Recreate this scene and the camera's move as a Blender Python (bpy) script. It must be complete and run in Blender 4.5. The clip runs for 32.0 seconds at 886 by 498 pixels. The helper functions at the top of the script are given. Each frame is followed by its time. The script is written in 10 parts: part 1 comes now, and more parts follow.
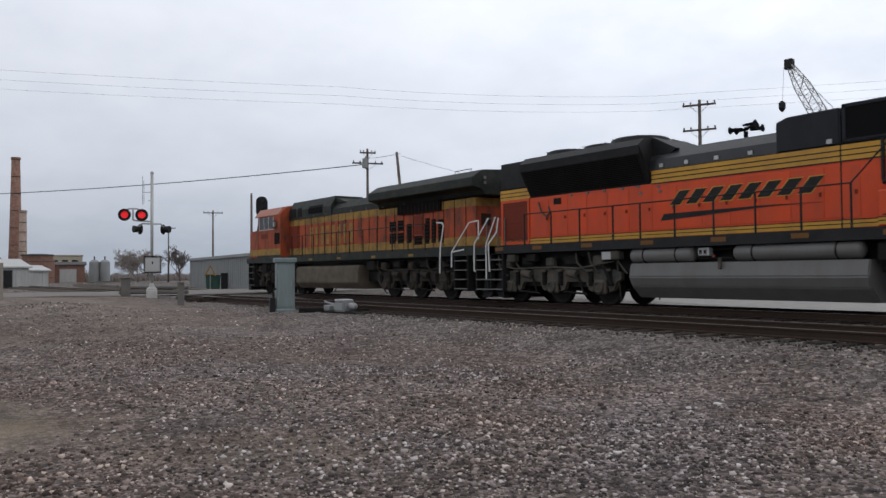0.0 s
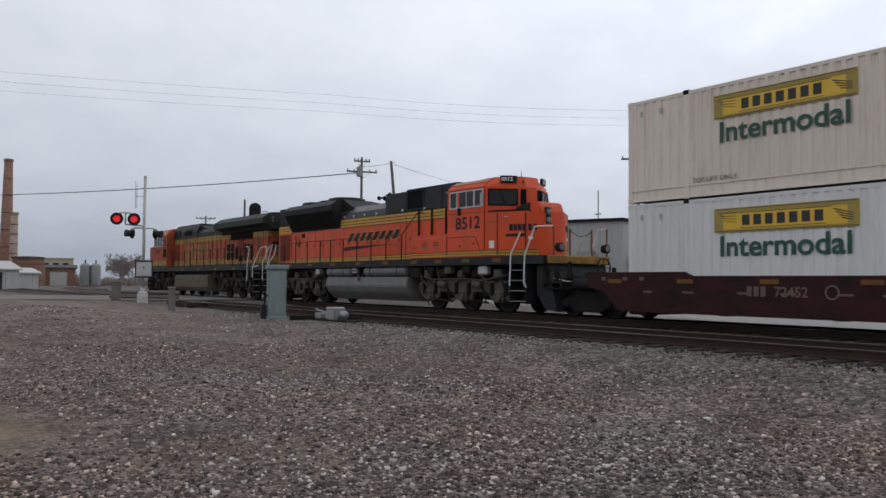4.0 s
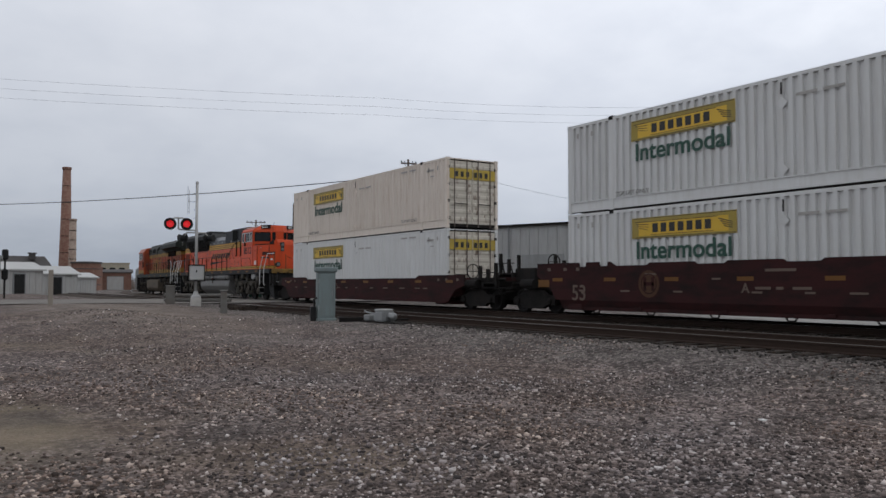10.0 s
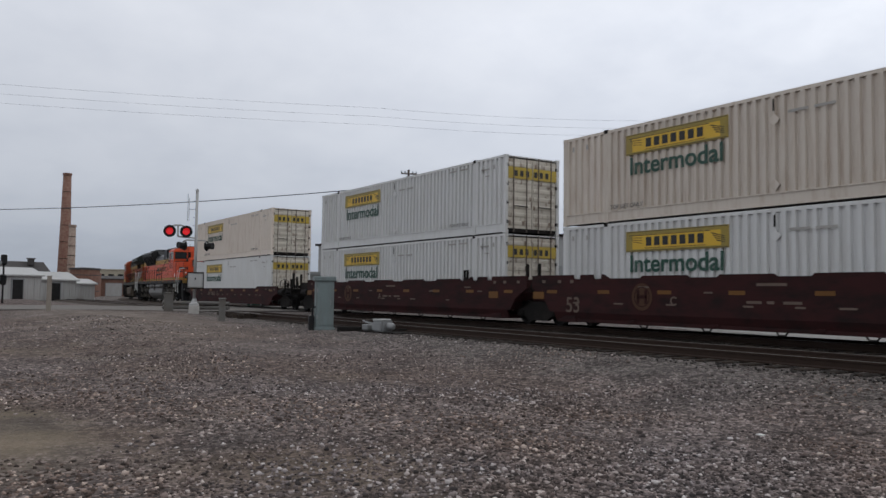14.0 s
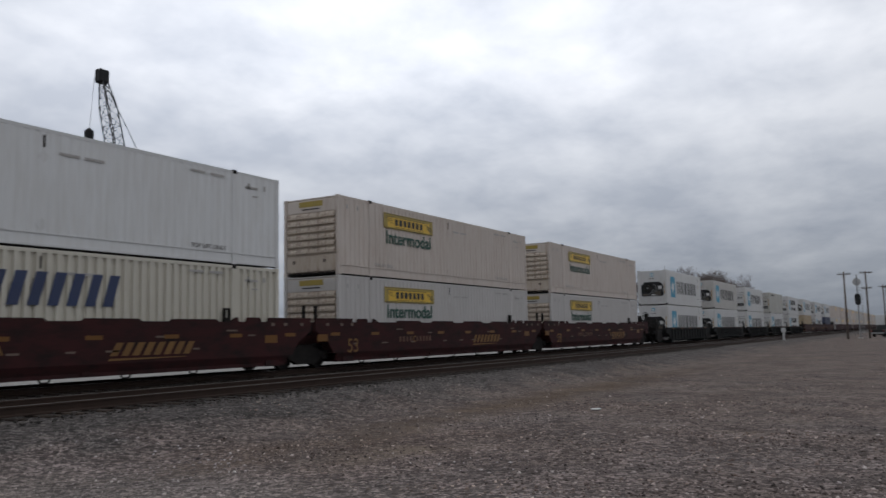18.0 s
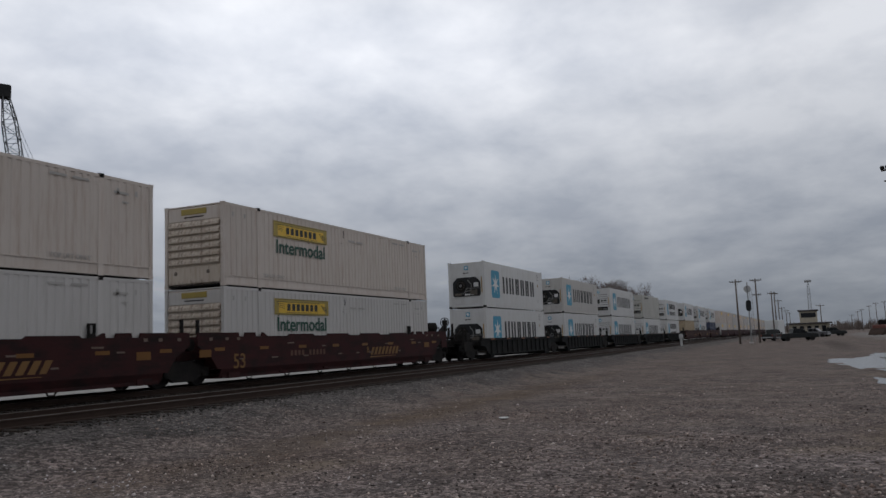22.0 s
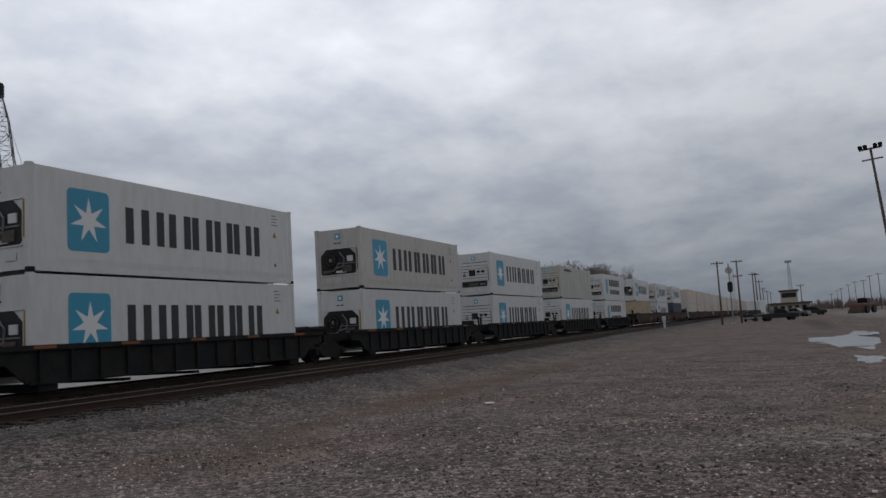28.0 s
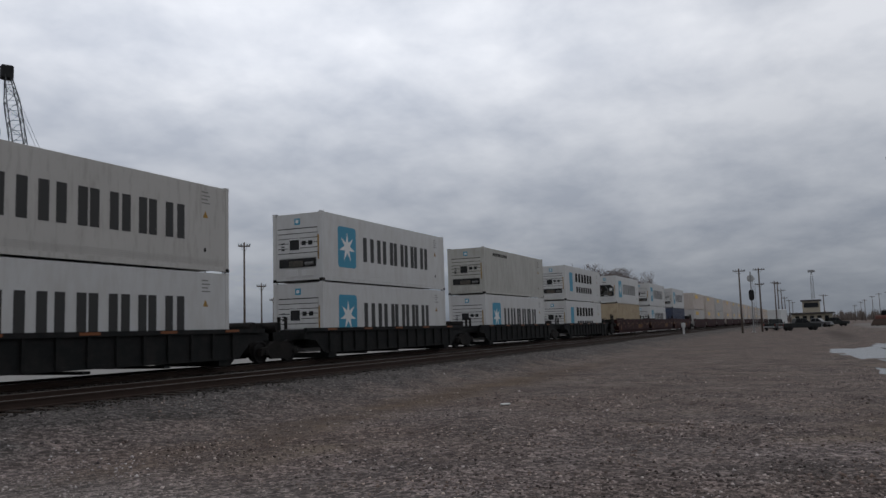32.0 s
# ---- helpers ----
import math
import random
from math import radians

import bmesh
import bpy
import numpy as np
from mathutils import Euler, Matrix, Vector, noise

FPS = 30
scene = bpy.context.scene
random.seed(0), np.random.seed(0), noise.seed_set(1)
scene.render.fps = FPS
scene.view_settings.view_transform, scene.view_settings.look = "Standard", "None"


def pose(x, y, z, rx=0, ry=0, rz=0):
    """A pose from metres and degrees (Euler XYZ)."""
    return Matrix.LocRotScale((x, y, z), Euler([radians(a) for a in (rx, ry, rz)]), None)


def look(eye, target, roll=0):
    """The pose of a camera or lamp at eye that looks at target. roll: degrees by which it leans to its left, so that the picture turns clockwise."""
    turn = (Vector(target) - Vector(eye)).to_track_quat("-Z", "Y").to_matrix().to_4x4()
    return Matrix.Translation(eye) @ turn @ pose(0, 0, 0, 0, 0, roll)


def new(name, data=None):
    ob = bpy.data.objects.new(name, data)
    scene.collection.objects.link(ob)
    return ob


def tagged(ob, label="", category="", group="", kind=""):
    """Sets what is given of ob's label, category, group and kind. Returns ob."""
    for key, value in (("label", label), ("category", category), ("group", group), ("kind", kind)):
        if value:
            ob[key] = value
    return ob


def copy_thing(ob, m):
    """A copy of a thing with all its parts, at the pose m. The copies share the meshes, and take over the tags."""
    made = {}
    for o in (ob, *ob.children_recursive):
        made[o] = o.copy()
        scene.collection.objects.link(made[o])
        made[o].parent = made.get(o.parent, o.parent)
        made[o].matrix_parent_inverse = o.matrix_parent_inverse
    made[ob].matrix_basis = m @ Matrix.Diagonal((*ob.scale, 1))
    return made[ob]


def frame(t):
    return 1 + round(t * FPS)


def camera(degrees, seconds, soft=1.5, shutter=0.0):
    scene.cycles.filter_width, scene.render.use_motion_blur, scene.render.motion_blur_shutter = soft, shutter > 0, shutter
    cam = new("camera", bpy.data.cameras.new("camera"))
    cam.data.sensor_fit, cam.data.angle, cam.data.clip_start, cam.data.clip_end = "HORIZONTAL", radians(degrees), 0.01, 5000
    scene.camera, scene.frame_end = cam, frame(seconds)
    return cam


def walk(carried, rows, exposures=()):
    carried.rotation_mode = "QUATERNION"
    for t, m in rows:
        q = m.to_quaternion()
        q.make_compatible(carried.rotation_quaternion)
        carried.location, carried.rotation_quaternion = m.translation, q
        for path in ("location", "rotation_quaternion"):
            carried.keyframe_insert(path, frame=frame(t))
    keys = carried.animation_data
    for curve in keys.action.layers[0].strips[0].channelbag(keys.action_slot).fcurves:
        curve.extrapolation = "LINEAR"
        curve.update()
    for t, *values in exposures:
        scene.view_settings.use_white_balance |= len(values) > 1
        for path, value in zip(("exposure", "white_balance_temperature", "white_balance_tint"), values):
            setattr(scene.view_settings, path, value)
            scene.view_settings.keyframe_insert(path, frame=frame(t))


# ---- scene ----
# ---- camera: a hand-held stand beside the tracks; x runs along the rails, z = 0 is the rail head
EYE = Vector((0, 0, 1.03))
cam = camera(57.60, 32.0, soft=1.5, shutter=0.2)


def aim(yaw, pitch, roll):
    """A pose at the stand; yaw in degrees clockwise from the y axis."""
    a, p = radians(yaw), radians(pitch)
    way = Vector((math.sin(a) * math.cos(p), math.cos(a) * math.cos(p), math.sin(p)))
    return look(EYE, EYE + way, roll)


PAN = [
    (0, -54.43, 1.68, -0.53), (0.5, -54.43, 1.72, -0.38), (1, -54.31, 1.89, -0.17), (1.5, -54.09, 2.11, 0.01), (2, -54.00, 2.28, 0.03),
    (2.5, -53.82, 2.43, 0.01), (3, -53.73, 2.56, 0.20), (3.5, -53.81, 2.46, 0.33), (4, -53.91, 2.38, 0.50), (4.5, -53.99, 2.29, 0.42),
    (6.5, -54.31, 2.17, 0.95), (7, -54.49, 2.16, 0.83), (7.5, -54.88, 2.19, 0.70), (8, -55.41, 2.24, 0.63), (8.5, -55.90, 2.30, 0.53),
    (9, -56.38, 2.32, 0.25), (9.5, -56.86, 2.35, 0.06), (10, -57.27, 2.45, 0.01), (10.5, -57.50, 2.55, 0.00), (11, -57.53, 2.69, 0.10),
    (11.5, -57.55, 2.75, 0.04), (12, -57.58, 2.84, 0.19), (12.5, -57.61, 2.92, 0.39), (13, -57.63, 2.93, 0.38), (13.5, -57.62, 2.97, 0.54),
    (15.5, -41.63, 5.88, 1.45), (16, -22.48, 6.32, 0.65), (16.5, -0.48, 6.24, 0.76), (17, 24.87, 6.46, 0.54), (17.5, 47.30, 6.25, 0.66),
    (18, 59.68, 6.11, -1.24), (18.5, 62.97, 6.58, -2.80), (19, 64.51, 6.91, -3.21), (19.5, 65.41, 7.25, -3.16), (20, 65.49, 6.71, -2.94),
    (20.5, 65.66, 6.29, -2.79), (21, 65.83, 6.39, -2.64), (21.5, 65.96, 6.55, -2.44), (22, 66.25, 6.71, -2.33), (22.5, 66.55, 6.85, -2.12),
    (23, 66.83, 6.99, -2.21), (23.5, 67.08, 7.02, -2.32), (24, 67.16, 7.00, -2.41), (24.5, 67.44, 6.82, -2.68), (25, 67.77, 6.57, -3.01),
    (25.5, 67.99, 6.34, -3.23), (27.5, 67.71, 5.80, -3.56), (28, 67.40, 5.72, -3.48), (28.5, 67.12, 5.70, -3.49), (29, 66.83, 5.65, -3.31),
    (29.5, 66.55, 5.63, -3.04), (30, 66.18, 5.69, -2.59), (30.5, 65.93, 5.74, -2.36), (31, 65.67, 5.86, -2.17), (31.5, 65.64, 5.66, -1.62),
    (32, 65.98, 5.74, -1.73),
]
walk(cam, [(t, aim(y, p, r)) for t, y, p, r in PAN],
     exposures=[(0, -0.79, 6280, 11.5), (2.5, -0.87, 6280, 11.5), (7, -0.95, 6280, 11.5), (13.5, -1.03, 6280, 11.5), (16, -0.86, 6300, 11.5), (16.6, -0.80, 6250, 11.5), (17, -0.93, 6220, 11.5), (17.8, -1.20, 6230, 12), (18.5, -1.33, 6240, 12), (20, -1.46, 6240, 12), (22, -1.48, 6240, 12), (25, -1.52, 6230, 12), (32, -1.49, 6230, 12)])

# the train's way along the rails, second by second
SHIFT = [2.35, -2.08, -6.50, -11.05, -15.41, -20.03, -24.72, -29.48, -34.25, -38.81, -43.52, -48.32, -53.18, -58.17, -63.08, -68.01, -72.93, -77.40, -82.35, -87.71, -92.94, -97.98, -102.86, -107.79, -112.83, -118.30, -123.86, -129.27, -134.59, -140.49, -146.07, -151.91, -157.64]

# ---- world and sun: a bright overcast sky
SUN_AZ, SUN_EL = 18, 42
world = bpy.data.worlds.new("overcast")
scene.world = world
world.use_nodes = True


def sky():
    nt = world.node_tree
    n, l = nt.nodes, nt.links
    n.clear()
    def nd(kind, **kw):
        x = n.new(kind)
        for k, v in kw.items():
            x.inputs[k].default_value = v
        return x
    def math_(op, a, b=None, c=None):
        x = n.new("ShaderNodeMath")
        x.operation = op
        for i, v in enumerate((a, b, c)):
            if v is None:
                continue
            if isinstance(v, (int, float)):
                x.inputs[i].default_value = v
            else:
                l.new(v, x.inputs[i])
        return x.outputs[0]
    tc = n.new("ShaderNodeTexCoord")
    sep = n.new("ShaderNodeSeparateXYZ")
    l.new(tc.outputs["Generated"], sep.inputs[0])
    up = math_("MAXIMUM", sep.outputs[2], 0.0)
    den = math_("ADD", up, 0.27)
    com = n.new("ShaderNodeCombineXYZ")
    l.new(math_("DIVIDE", sep.outputs[0], den), com.inputs[0])
    l.new(math_("DIVIDE", sep.outputs[1], den), com.inputs[1])
    big = nd("ShaderNodeTexNoise", Scale=0.9, Detail=6.0, Roughness=0.55, Distortion=0.3)
    small = nd("ShaderNodeTexNoise", Scale=4.4, Detail=5.0, Roughness=0.55, Distortion=0.12)
    l.new(com.outputs[0], big.inputs["Vector"])
    l.new(com.outputs[0], small.inputs["Vector"])
    cloud = math_("ADD", math_("MULTIPLY", big.outputs["Fac"], 0.55), math_("MULTIPLY", small.outputs["Fac"], 0.45))
    ramp = n.new("ShaderNodeValToRGB")
    e = ramp.color_ramp.elements
    e[0].position, e[0].color = 0.38, (0.71, 0.74, 0.78, 1)
    e[1].position, e[1].color = 0.61, (1.09, 1.09, 1.075, 1)
    l.new(cloud, ramp.inputs[0])
    # brighter towards the zenith and round the hidden sun, blue-grey towards the horizon
    height = n.new("ShaderNodeValToRGB")
    h = height.color_ramp.elements
    h[0].position, h[0].color = 0.0, (0.66, 0.72, 0.80, 1)
    h[1].position, h[1].color = 0.6, (1.2, 1.2, 1.2, 1)
    for at, c in ((0.12, (1.08, 1.12, 1.18, 1)), (0.32, (1.42, 1.44, 1.48, 1))):
        height.color_ramp.elements.new(at).color = c
    l.new(up, height.inputs[0])
    a, el = radians(SUN_AZ), radians(SUN_EL)
    dot = n.new("ShaderNodeVectorMath")
    dot.operation = "DOT_PRODUCT"
    dot.inputs[1].default_value = (math.sin(a) * math.cos(el), math.cos(a) * math.cos(el), math.sin(el))
    l.new(tc.outputs["Generated"], dot.inputs[0])
    glow = math_("POWER", math_("MAXIMUM", dot.outputs["Value"], 0.0), 2.0)
    west = math_("MINIMUM", sep.outputs[0], 0.0)
    # a darker bank of cloud low in the east, thinner and brighter above it
    bank = math_("MULTIPLY_ADD", math_("MINIMUM", up, 0.38), 1.95, -0.365)
    east = math_("ADD", math_("MULTIPLY", math_("MAXIMUM", sep.outputs[0], 0.0), bank), math_("MULTIPLY_ADD", math_("MULTIPLY", west, math_("ADD", west, 0.85)), -0.8, 1.0))
    # the cover thins out towards the north-east
    thin = math_("MULTIPLY", math_("MULTIPLY_ADD", math_("MAXIMUM", sep.outputs[1], 0.0), 0.78, -0.13), math_("MINIMUM", math_("POWER", math_("MULTIPLY", up, 3.2), 2.0), 1.4))
    east = math_("ADD", east, math_("MULTIPLY", thin, math_("POWER", math_("MAXIMUM", sep.outputs[0], 0.0), 2.2)))
    gain = math_("MULTIPLY", math_("MULTIPLY_ADD", glow, 0.05, 1.16), east)
    mul = n.new("ShaderNodeVectorMath")
    mul.operation = "MULTIPLY"
    # the cover is even and pale in the west, broken into banks in the east
    broken, veil = n.new("ShaderNodeMapRange"), n.new("ShaderNodeMix")
    for k, v in (("From Min", -0.75), ("From Max", 0.25), ("To Min", 0.3), ("To Max", 1.0)):
        broken.inputs[k].default_value = v
    l.new(sep.outputs[0], broken.inputs["Value"])
    veil.data_type = "RGBA"
    veil.inputs["A"].default_value = (0.90, 0.92, 0.95, 1)
    l.new(broken.outputs[0], veil.inputs["Factor"])
    l.new(ramp.outputs[0], veil.inputs["B"])
    l.new(veil.outputs["Result"], mul.inputs[0])
    l.new(height.outputs[0], mul.inputs[1])
    sc = n.new("ShaderNodeVectorMath")
    sc.operation = "SCALE"
    l.new(mul.outputs[0], sc.inputs[0])
    l.new(gain, sc.inputs["Scale"])
    clear = n.new("ShaderNodeTexSky")
    clear.sky_type = "NISHITA"
    clear.sun_disc = False
    clear.sun_elevation, clear.sun_rotation = radians(SUN_EL), radians(SUN_AZ)
    bg1, bg2, add, out = (n.new("ShaderNodeBackground"), n.new("ShaderNodeBackground"), n.new("ShaderNodeAddShader"),
                          n.new("ShaderNodeOutputWorld"))
    l.new(clear.outputs[0], bg1.inputs[0])
    bg1.inputs[1].default_value = 0.004
    l.new(sc.outputs[0], bg2.inputs[0])
    bg2.inputs[1].default_value = 1.0
    l.new(bg1.outputs[0], add.inputs[0])
    l.new(bg2.outputs[0], add.inputs[1])
    l.new(add.outputs[0], out.inputs[0])


sky()
sun_data = bpy.data.lights.new("sun", "SUN")
sun_data.energy, sun_data.angle, sun_data.color = 0.6, radians(35), (1.0, 0.97, 0.93)
sun = new("sun", sun_data)
_a, _e = radians(SUN_AZ), radians(SUN_EL)
sun.matrix_world = look((0, 0, 60), Vector((0, 0, 60)) - Vector((math.sin(_a) * math.cos(_e), math.cos(_a) * math.cos(_e), math.sin(_e))))


# ---- materials
def mat(name, c1, c2=None, rough=0.6, metal=0.0, s1=1.5, s2=30.0, bump=0.05, dirt=None, amount=0.5, stretch=(1, 1, 1), rand=0.06, emit=0.0, low=0.42, high=0.68, spec=0.5):
    """A surface with broad and fine variation, and a second colour (dirt, rust) in blotches or streaks."""
    c2 = c2 or tuple(v * 0.8 for v in c1)
    m = bpy.data.materials.new(name)
    m.use_nodes = True
    nt = m.node_tree
    n, l = nt.nodes, nt.links
    b = n["Principled BSDF"]
    b.inputs["Roughness"].default_value, b.inputs["Metallic"].default_value = rough, metal
    b.inputs["Specular IOR Level"].default_value = spec
    tc, info = n.new("ShaderNodeTexCoord"), n.new("ShaderNodeObjectInfo")
    off = n.new("ShaderNodeVectorMath")
    off.operation = "MULTIPLY_ADD"
    off.inputs[1].default_value = (1, 1, 1)
    com = n.new("ShaderNodeCombineXYZ")
    r100 = n.new("ShaderNodeMath")
    r100.operation = "MULTIPLY"
    r100.inputs[1].default_value = 50.0
    l.new(info.outputs["Random"], r100.inputs[0])
    for i in range(3):
        l.new(r100.outputs[0], com.inputs[i])
    l.new(tc.outputs["Object"], off.inputs[0])
    l.new(com.outputs[0], off.inputs[2])
    n1, n2 = n.new("ShaderNodeTexNoise"), n.new("ShaderNodeTexNoise")
    n1.inputs["Scale"].default_value, n1.inputs["Detail"].default_value = s1, 4
    n2.inputs["Scale"].default_value, n2.inputs["Detail"].default_value = s2, 3
    l.new(off.outputs[0], n1.inputs["Vector"])
    l.new(off.outputs[0], n2.inputs["Vector"])
    mix = n.new("ShaderNodeMix")
    mix.data_type = "RGBA"
    mix.inputs["A"].default_value, mix.inputs["B"].default_value = (*c1, 1), (*c2, 1)
    l.new(n1.outputs["Fac"], mix.inputs["Factor"])
    col = mix.outputs["Result"]
    if dirt:
        mp = n.new("ShaderNodeMapping")
        mp.inputs["Scale"].default_value = stretch
        l.new(off.outputs[0], mp.inputs[0])
        n3 = n.new("ShaderNodeTexNoise")
        n3.inputs["Scale"].default_value, n3.inputs["Detail"].default_value, n3.inputs["Roughness"].default_value = 2.2, 6, 0.65
        l.new(mp.outputs[0], n3.inputs["Vector"])
        rp = n.new("ShaderNodeMapRange")
        rp.inputs["From Min"].default_value, rp.inputs["From Max"].default_value, rp.inputs["To Max"].default_value = low, high, amount
        l.new(n3.outputs["Fac"], rp.inputs["Value"])
        mx = n.new("ShaderNodeMix")
        mx.data_type = "RGBA"
        l.new(rp.outputs[0], mx.inputs["Factor"])
        l.new(col, mx.inputs["A"])
        mx.inputs["B"].default_value = (*dirt, 1)
        col = mx.outputs["Result"]
    hsv = n.new("ShaderNodeHueSaturation")
    mr = n.new("ShaderNodeMapRange")
    mr.inputs["To Min"].default_value, mr.inputs["To Max"].default_value = 1 - rand, 1 + rand
    l.new(info.outputs["Random"], mr.inputs["Value"])
    l.new(mr.outputs[0], hsv.inputs["Value"])
    l.new(col, hsv.inputs["Color"])
    l.new(hsv.outputs[0], b.inputs["Base Color"])
    if bump:
        bp = n.new("ShaderNodeBump")
        bp.inputs["Strength"].default_value, bp.inputs["Distance"].default_value = min(1.0, bump * 4), 0.02
        l.new(n2.outputs["Fac"], bp.inputs["Height"])
        l.new(bp.outputs[0], b.inputs["Normal"])
    if emit:
        b.inputs["Emission Color"].default_value = (*c1, 1)
        b.inputs["Emission Strength"].default_value = emit
    return m


def rusty_material():
    """Cream paint with rust that has run down from a few worn places on the ribs."""
    m = mat("rust_streaked_cream_paint", (0.79, 0.71, 0.625), (0.71, 0.63, 0.54), 0.6, s1=0.6, dirt=(0.45, 0.32, 0.22), amount=0.4, stretch=(3, 3, 0.3))
    n, l = m.node_tree.nodes, m.node_tree.links
    b = n["Principled BSDF"]
    old = b.inputs["Base Color"].links[0].from_socket
    tc, sep = n.new("ShaderNodeTexCoord"), n.new("ShaderNodeSeparateXYZ")
    l.new(tc.outputs["Object"], sep.inputs[0])
    def math_(op, a, c=None):
        x = n.new("ShaderNodeMath")
        x.operation = op
        for i, v in enumerate((a, c)):
            if v is None:
                continue
            if isinstance(v, (int, float)):
                x.inputs[i].default_value = v
            else:
                l.new(v, x.inputs[i])
        return x.outputs[0]
    def hump(coord, mid, width, gain):
        d = math_("DIVIDE", math_("SUBTRACT", coord, mid), width)
        return math_("MULTIPLY", math_("EXPONENT", math_("MULTIPLY", math_("MULTIPLY", d, d), -1.0)), gain)
    x, z = sep.outputs[0], sep.outputs[2]
    spots = hump(x, 8.6, 0.26, 1.0)
    for at, w, g in ((7.1, 0.3, 0.8), (6.55, 0.3, 0.75), (15.3, 0.7, 0.5), (10.9, 1.6, 0.42), (3.0, 0.5, 0.55), (14.2, 0.2, 0.6)):
        spots = math_("MAXIMUM", spots, hump(x, at, w, g))
    low = math_("MAXIMUM", hump(z, 0.25, 0.42, 1.0), hump(z, 1.15, 0.42, 0.8))
    mp, nz = n.new("ShaderNodeMapping"), n.new("ShaderNodeTexNoise")
    mp.inputs["Scale"].default_value = (10.5, 10.5, 1.9)
    nz.inputs["Scale"].default_value, nz.inputs["Detail"].default_value, nz.inputs["Roughness"].default_value = 1.6, 6, 0.7
    l.new(tc.outputs["Object"], mp.inputs[0])
    l.new(mp.outputs[0], nz.inputs["Vector"])
    f = math_("ADD", math_("MULTIPLY", math_("MULTIPLY", spots, low), 0.42), nz.outputs["Fac"])
    rp = n.new("ShaderNodeMapRange")
    rp.inputs["From Min"].default_value, rp.inputs["From Max"].default_value, rp.inputs["To Max"].default_value = 0.655, 0.75, 0.95
    l.new(f, rp.inputs["Value"])
    mx = n.new("ShaderNodeMix")
    mx.data_type = "RGBA"
    l.new(rp.outputs[0], mx.inputs["Factor"])
    l.new(old, mx.inputs["A"])
    mx.inputs["B"].default_value = (0.10, 0.042, 0.022, 1)
    l.new(mx.outputs["Result"], b.inputs["Base Color"])
    return m


def end_wall_material():
    """Cream paint on a container's end wall, rust run down beside the posts and soot along the bottom."""
    m = mat("rust_stained_end_wall_paint", (0.53, 0.465, 0.39), (0.45, 0.385, 0.315), 0.6, s1=0.8, dirt=(0.30, 0.21, 0.14), amount=0.55, stretch=(3, 3, 0.4), low=0.46, high=0.72, spec=0.3)
    n, l = m.node_tree.nodes, m.node_tree.links
    b = n["Principled BSDF"]
    old = b.inputs["Base Color"].links[0].from_socket
    tc, sep = n.new("ShaderNodeTexCoord"), n.new("ShaderNodeSeparateXYZ")
    l.new(tc.outputs["Object"], sep.inputs[0])
    def math_(op, a, c):
        x = n.new("ShaderNodeMath")
        x.operation = op
        for i, v in enumerate((a, c)):
            if isinstance(v, (int, float)):
                x.inputs[i].default_value = v
            else:
                l.new(v, x.inputs[i])
        return x.outputs[0]
    def hump(coord, mid, width):
        d = math_("DIVIDE", math_("SUBTRACT", coord, mid), width)
        return math_("POWER", 2.718, math_("MULTIPLY", math_("MULTIPLY", d, d), -1.0))
    y, z = sep.outputs[1], sep.outputs[2]
    f = math_("MAXIMUM", hump(y, -0.66, 0.10), math_("MULTIPLY", hump(y, 0.78, 0.12), 0.9))
    f = math_("MULTIPLY", f, hump(z, 1.2, 0.62))
    f = math_("MAXIMUM", f, math_("MULTIPLY", hump(z, 0.12, 0.2), 0.75))
    mp, nz = n.new("ShaderNodeMapping"), n.new("ShaderNodeTexNoise")
    mp.inputs["Scale"].default_value = (6, 6, 1.6)
    nz.inputs["Scale"].default_value, nz.inputs["Detail"].default_value, nz.inputs["Roughness"].default_value = 1.6, 6, 0.7
    l.new(tc.outputs["Object"], mp.inputs[0])
    l.new(mp.outputs[0], nz.inputs["Vector"])
    rp, mx = n.new("ShaderNodeMapRange"), n.new("ShaderNodeMix")
    rp.inputs["From Min"].default_value, rp.inputs["From Max"].default_value, rp.inputs["To Max"].default_value = 0.76, 1.0, 0.9
    l.new(math_("ADD", math_("MULTIPLY", f, 0.42), nz.outputs["Fac"]), rp.inputs["Value"])
    mx.data_type = "RGBA"
    l.new(rp.outputs[0], mx.inputs["Factor"])
    l.new(old, mx.inputs["A"])
    mx.inputs["B"].default_value = (0.085, 0.045, 0.03, 1)
    l.new(mx.outputs["Result"], b.inputs["Base Color"])
    return m


ENDWALL = end_wall_material()
# dirt under the ribs, with the shade below each rib painted in
ENDEDGE = mat("soiled_rib_edge", (0.36, 0.295, 0.23), (0.24, 0.18, 0.13), 0.75, s1=3, dirt=(0.45, 0.4, 0.33), amount=0.5, stretch=(1, 4, 1))
OLIVEGOLD = mat("dull_gold_vinyl", (0.36, 0.275, 0.055), (0.30, 0.22, 0.045), 0.5, bump=0, dirt=(0.2, 0.16, 0.08), amount=0.4, spec=0.3)
TEALP = mat("pale_teal_car_paint", (0.16, 0.30, 0.30), (0.13, 0.25, 0.25), 0.4, bump=0, dirt=(0.3, 0.29, 0.26), amount=0.4)
ORANGE = mat("orange_paint", (0.66, 0.071, 0.0115), (0.55, 0.059, 0.0105), 0.42, s1=0.8, dirt=(0.22, 0.06, 0.03), amount=0.35, stretch=(1, 1, 0.35), spec=0.30)
FADED = mat("faded_orange_paint", (0.42, 0.082, 0.030), (0.30, 0.062, 0.026), 0.6, s1=0.7, dirt=(0.06, 0.04, 0.032), amount=0.85, stretch=(1, 1, 0.4), spec=0.15)
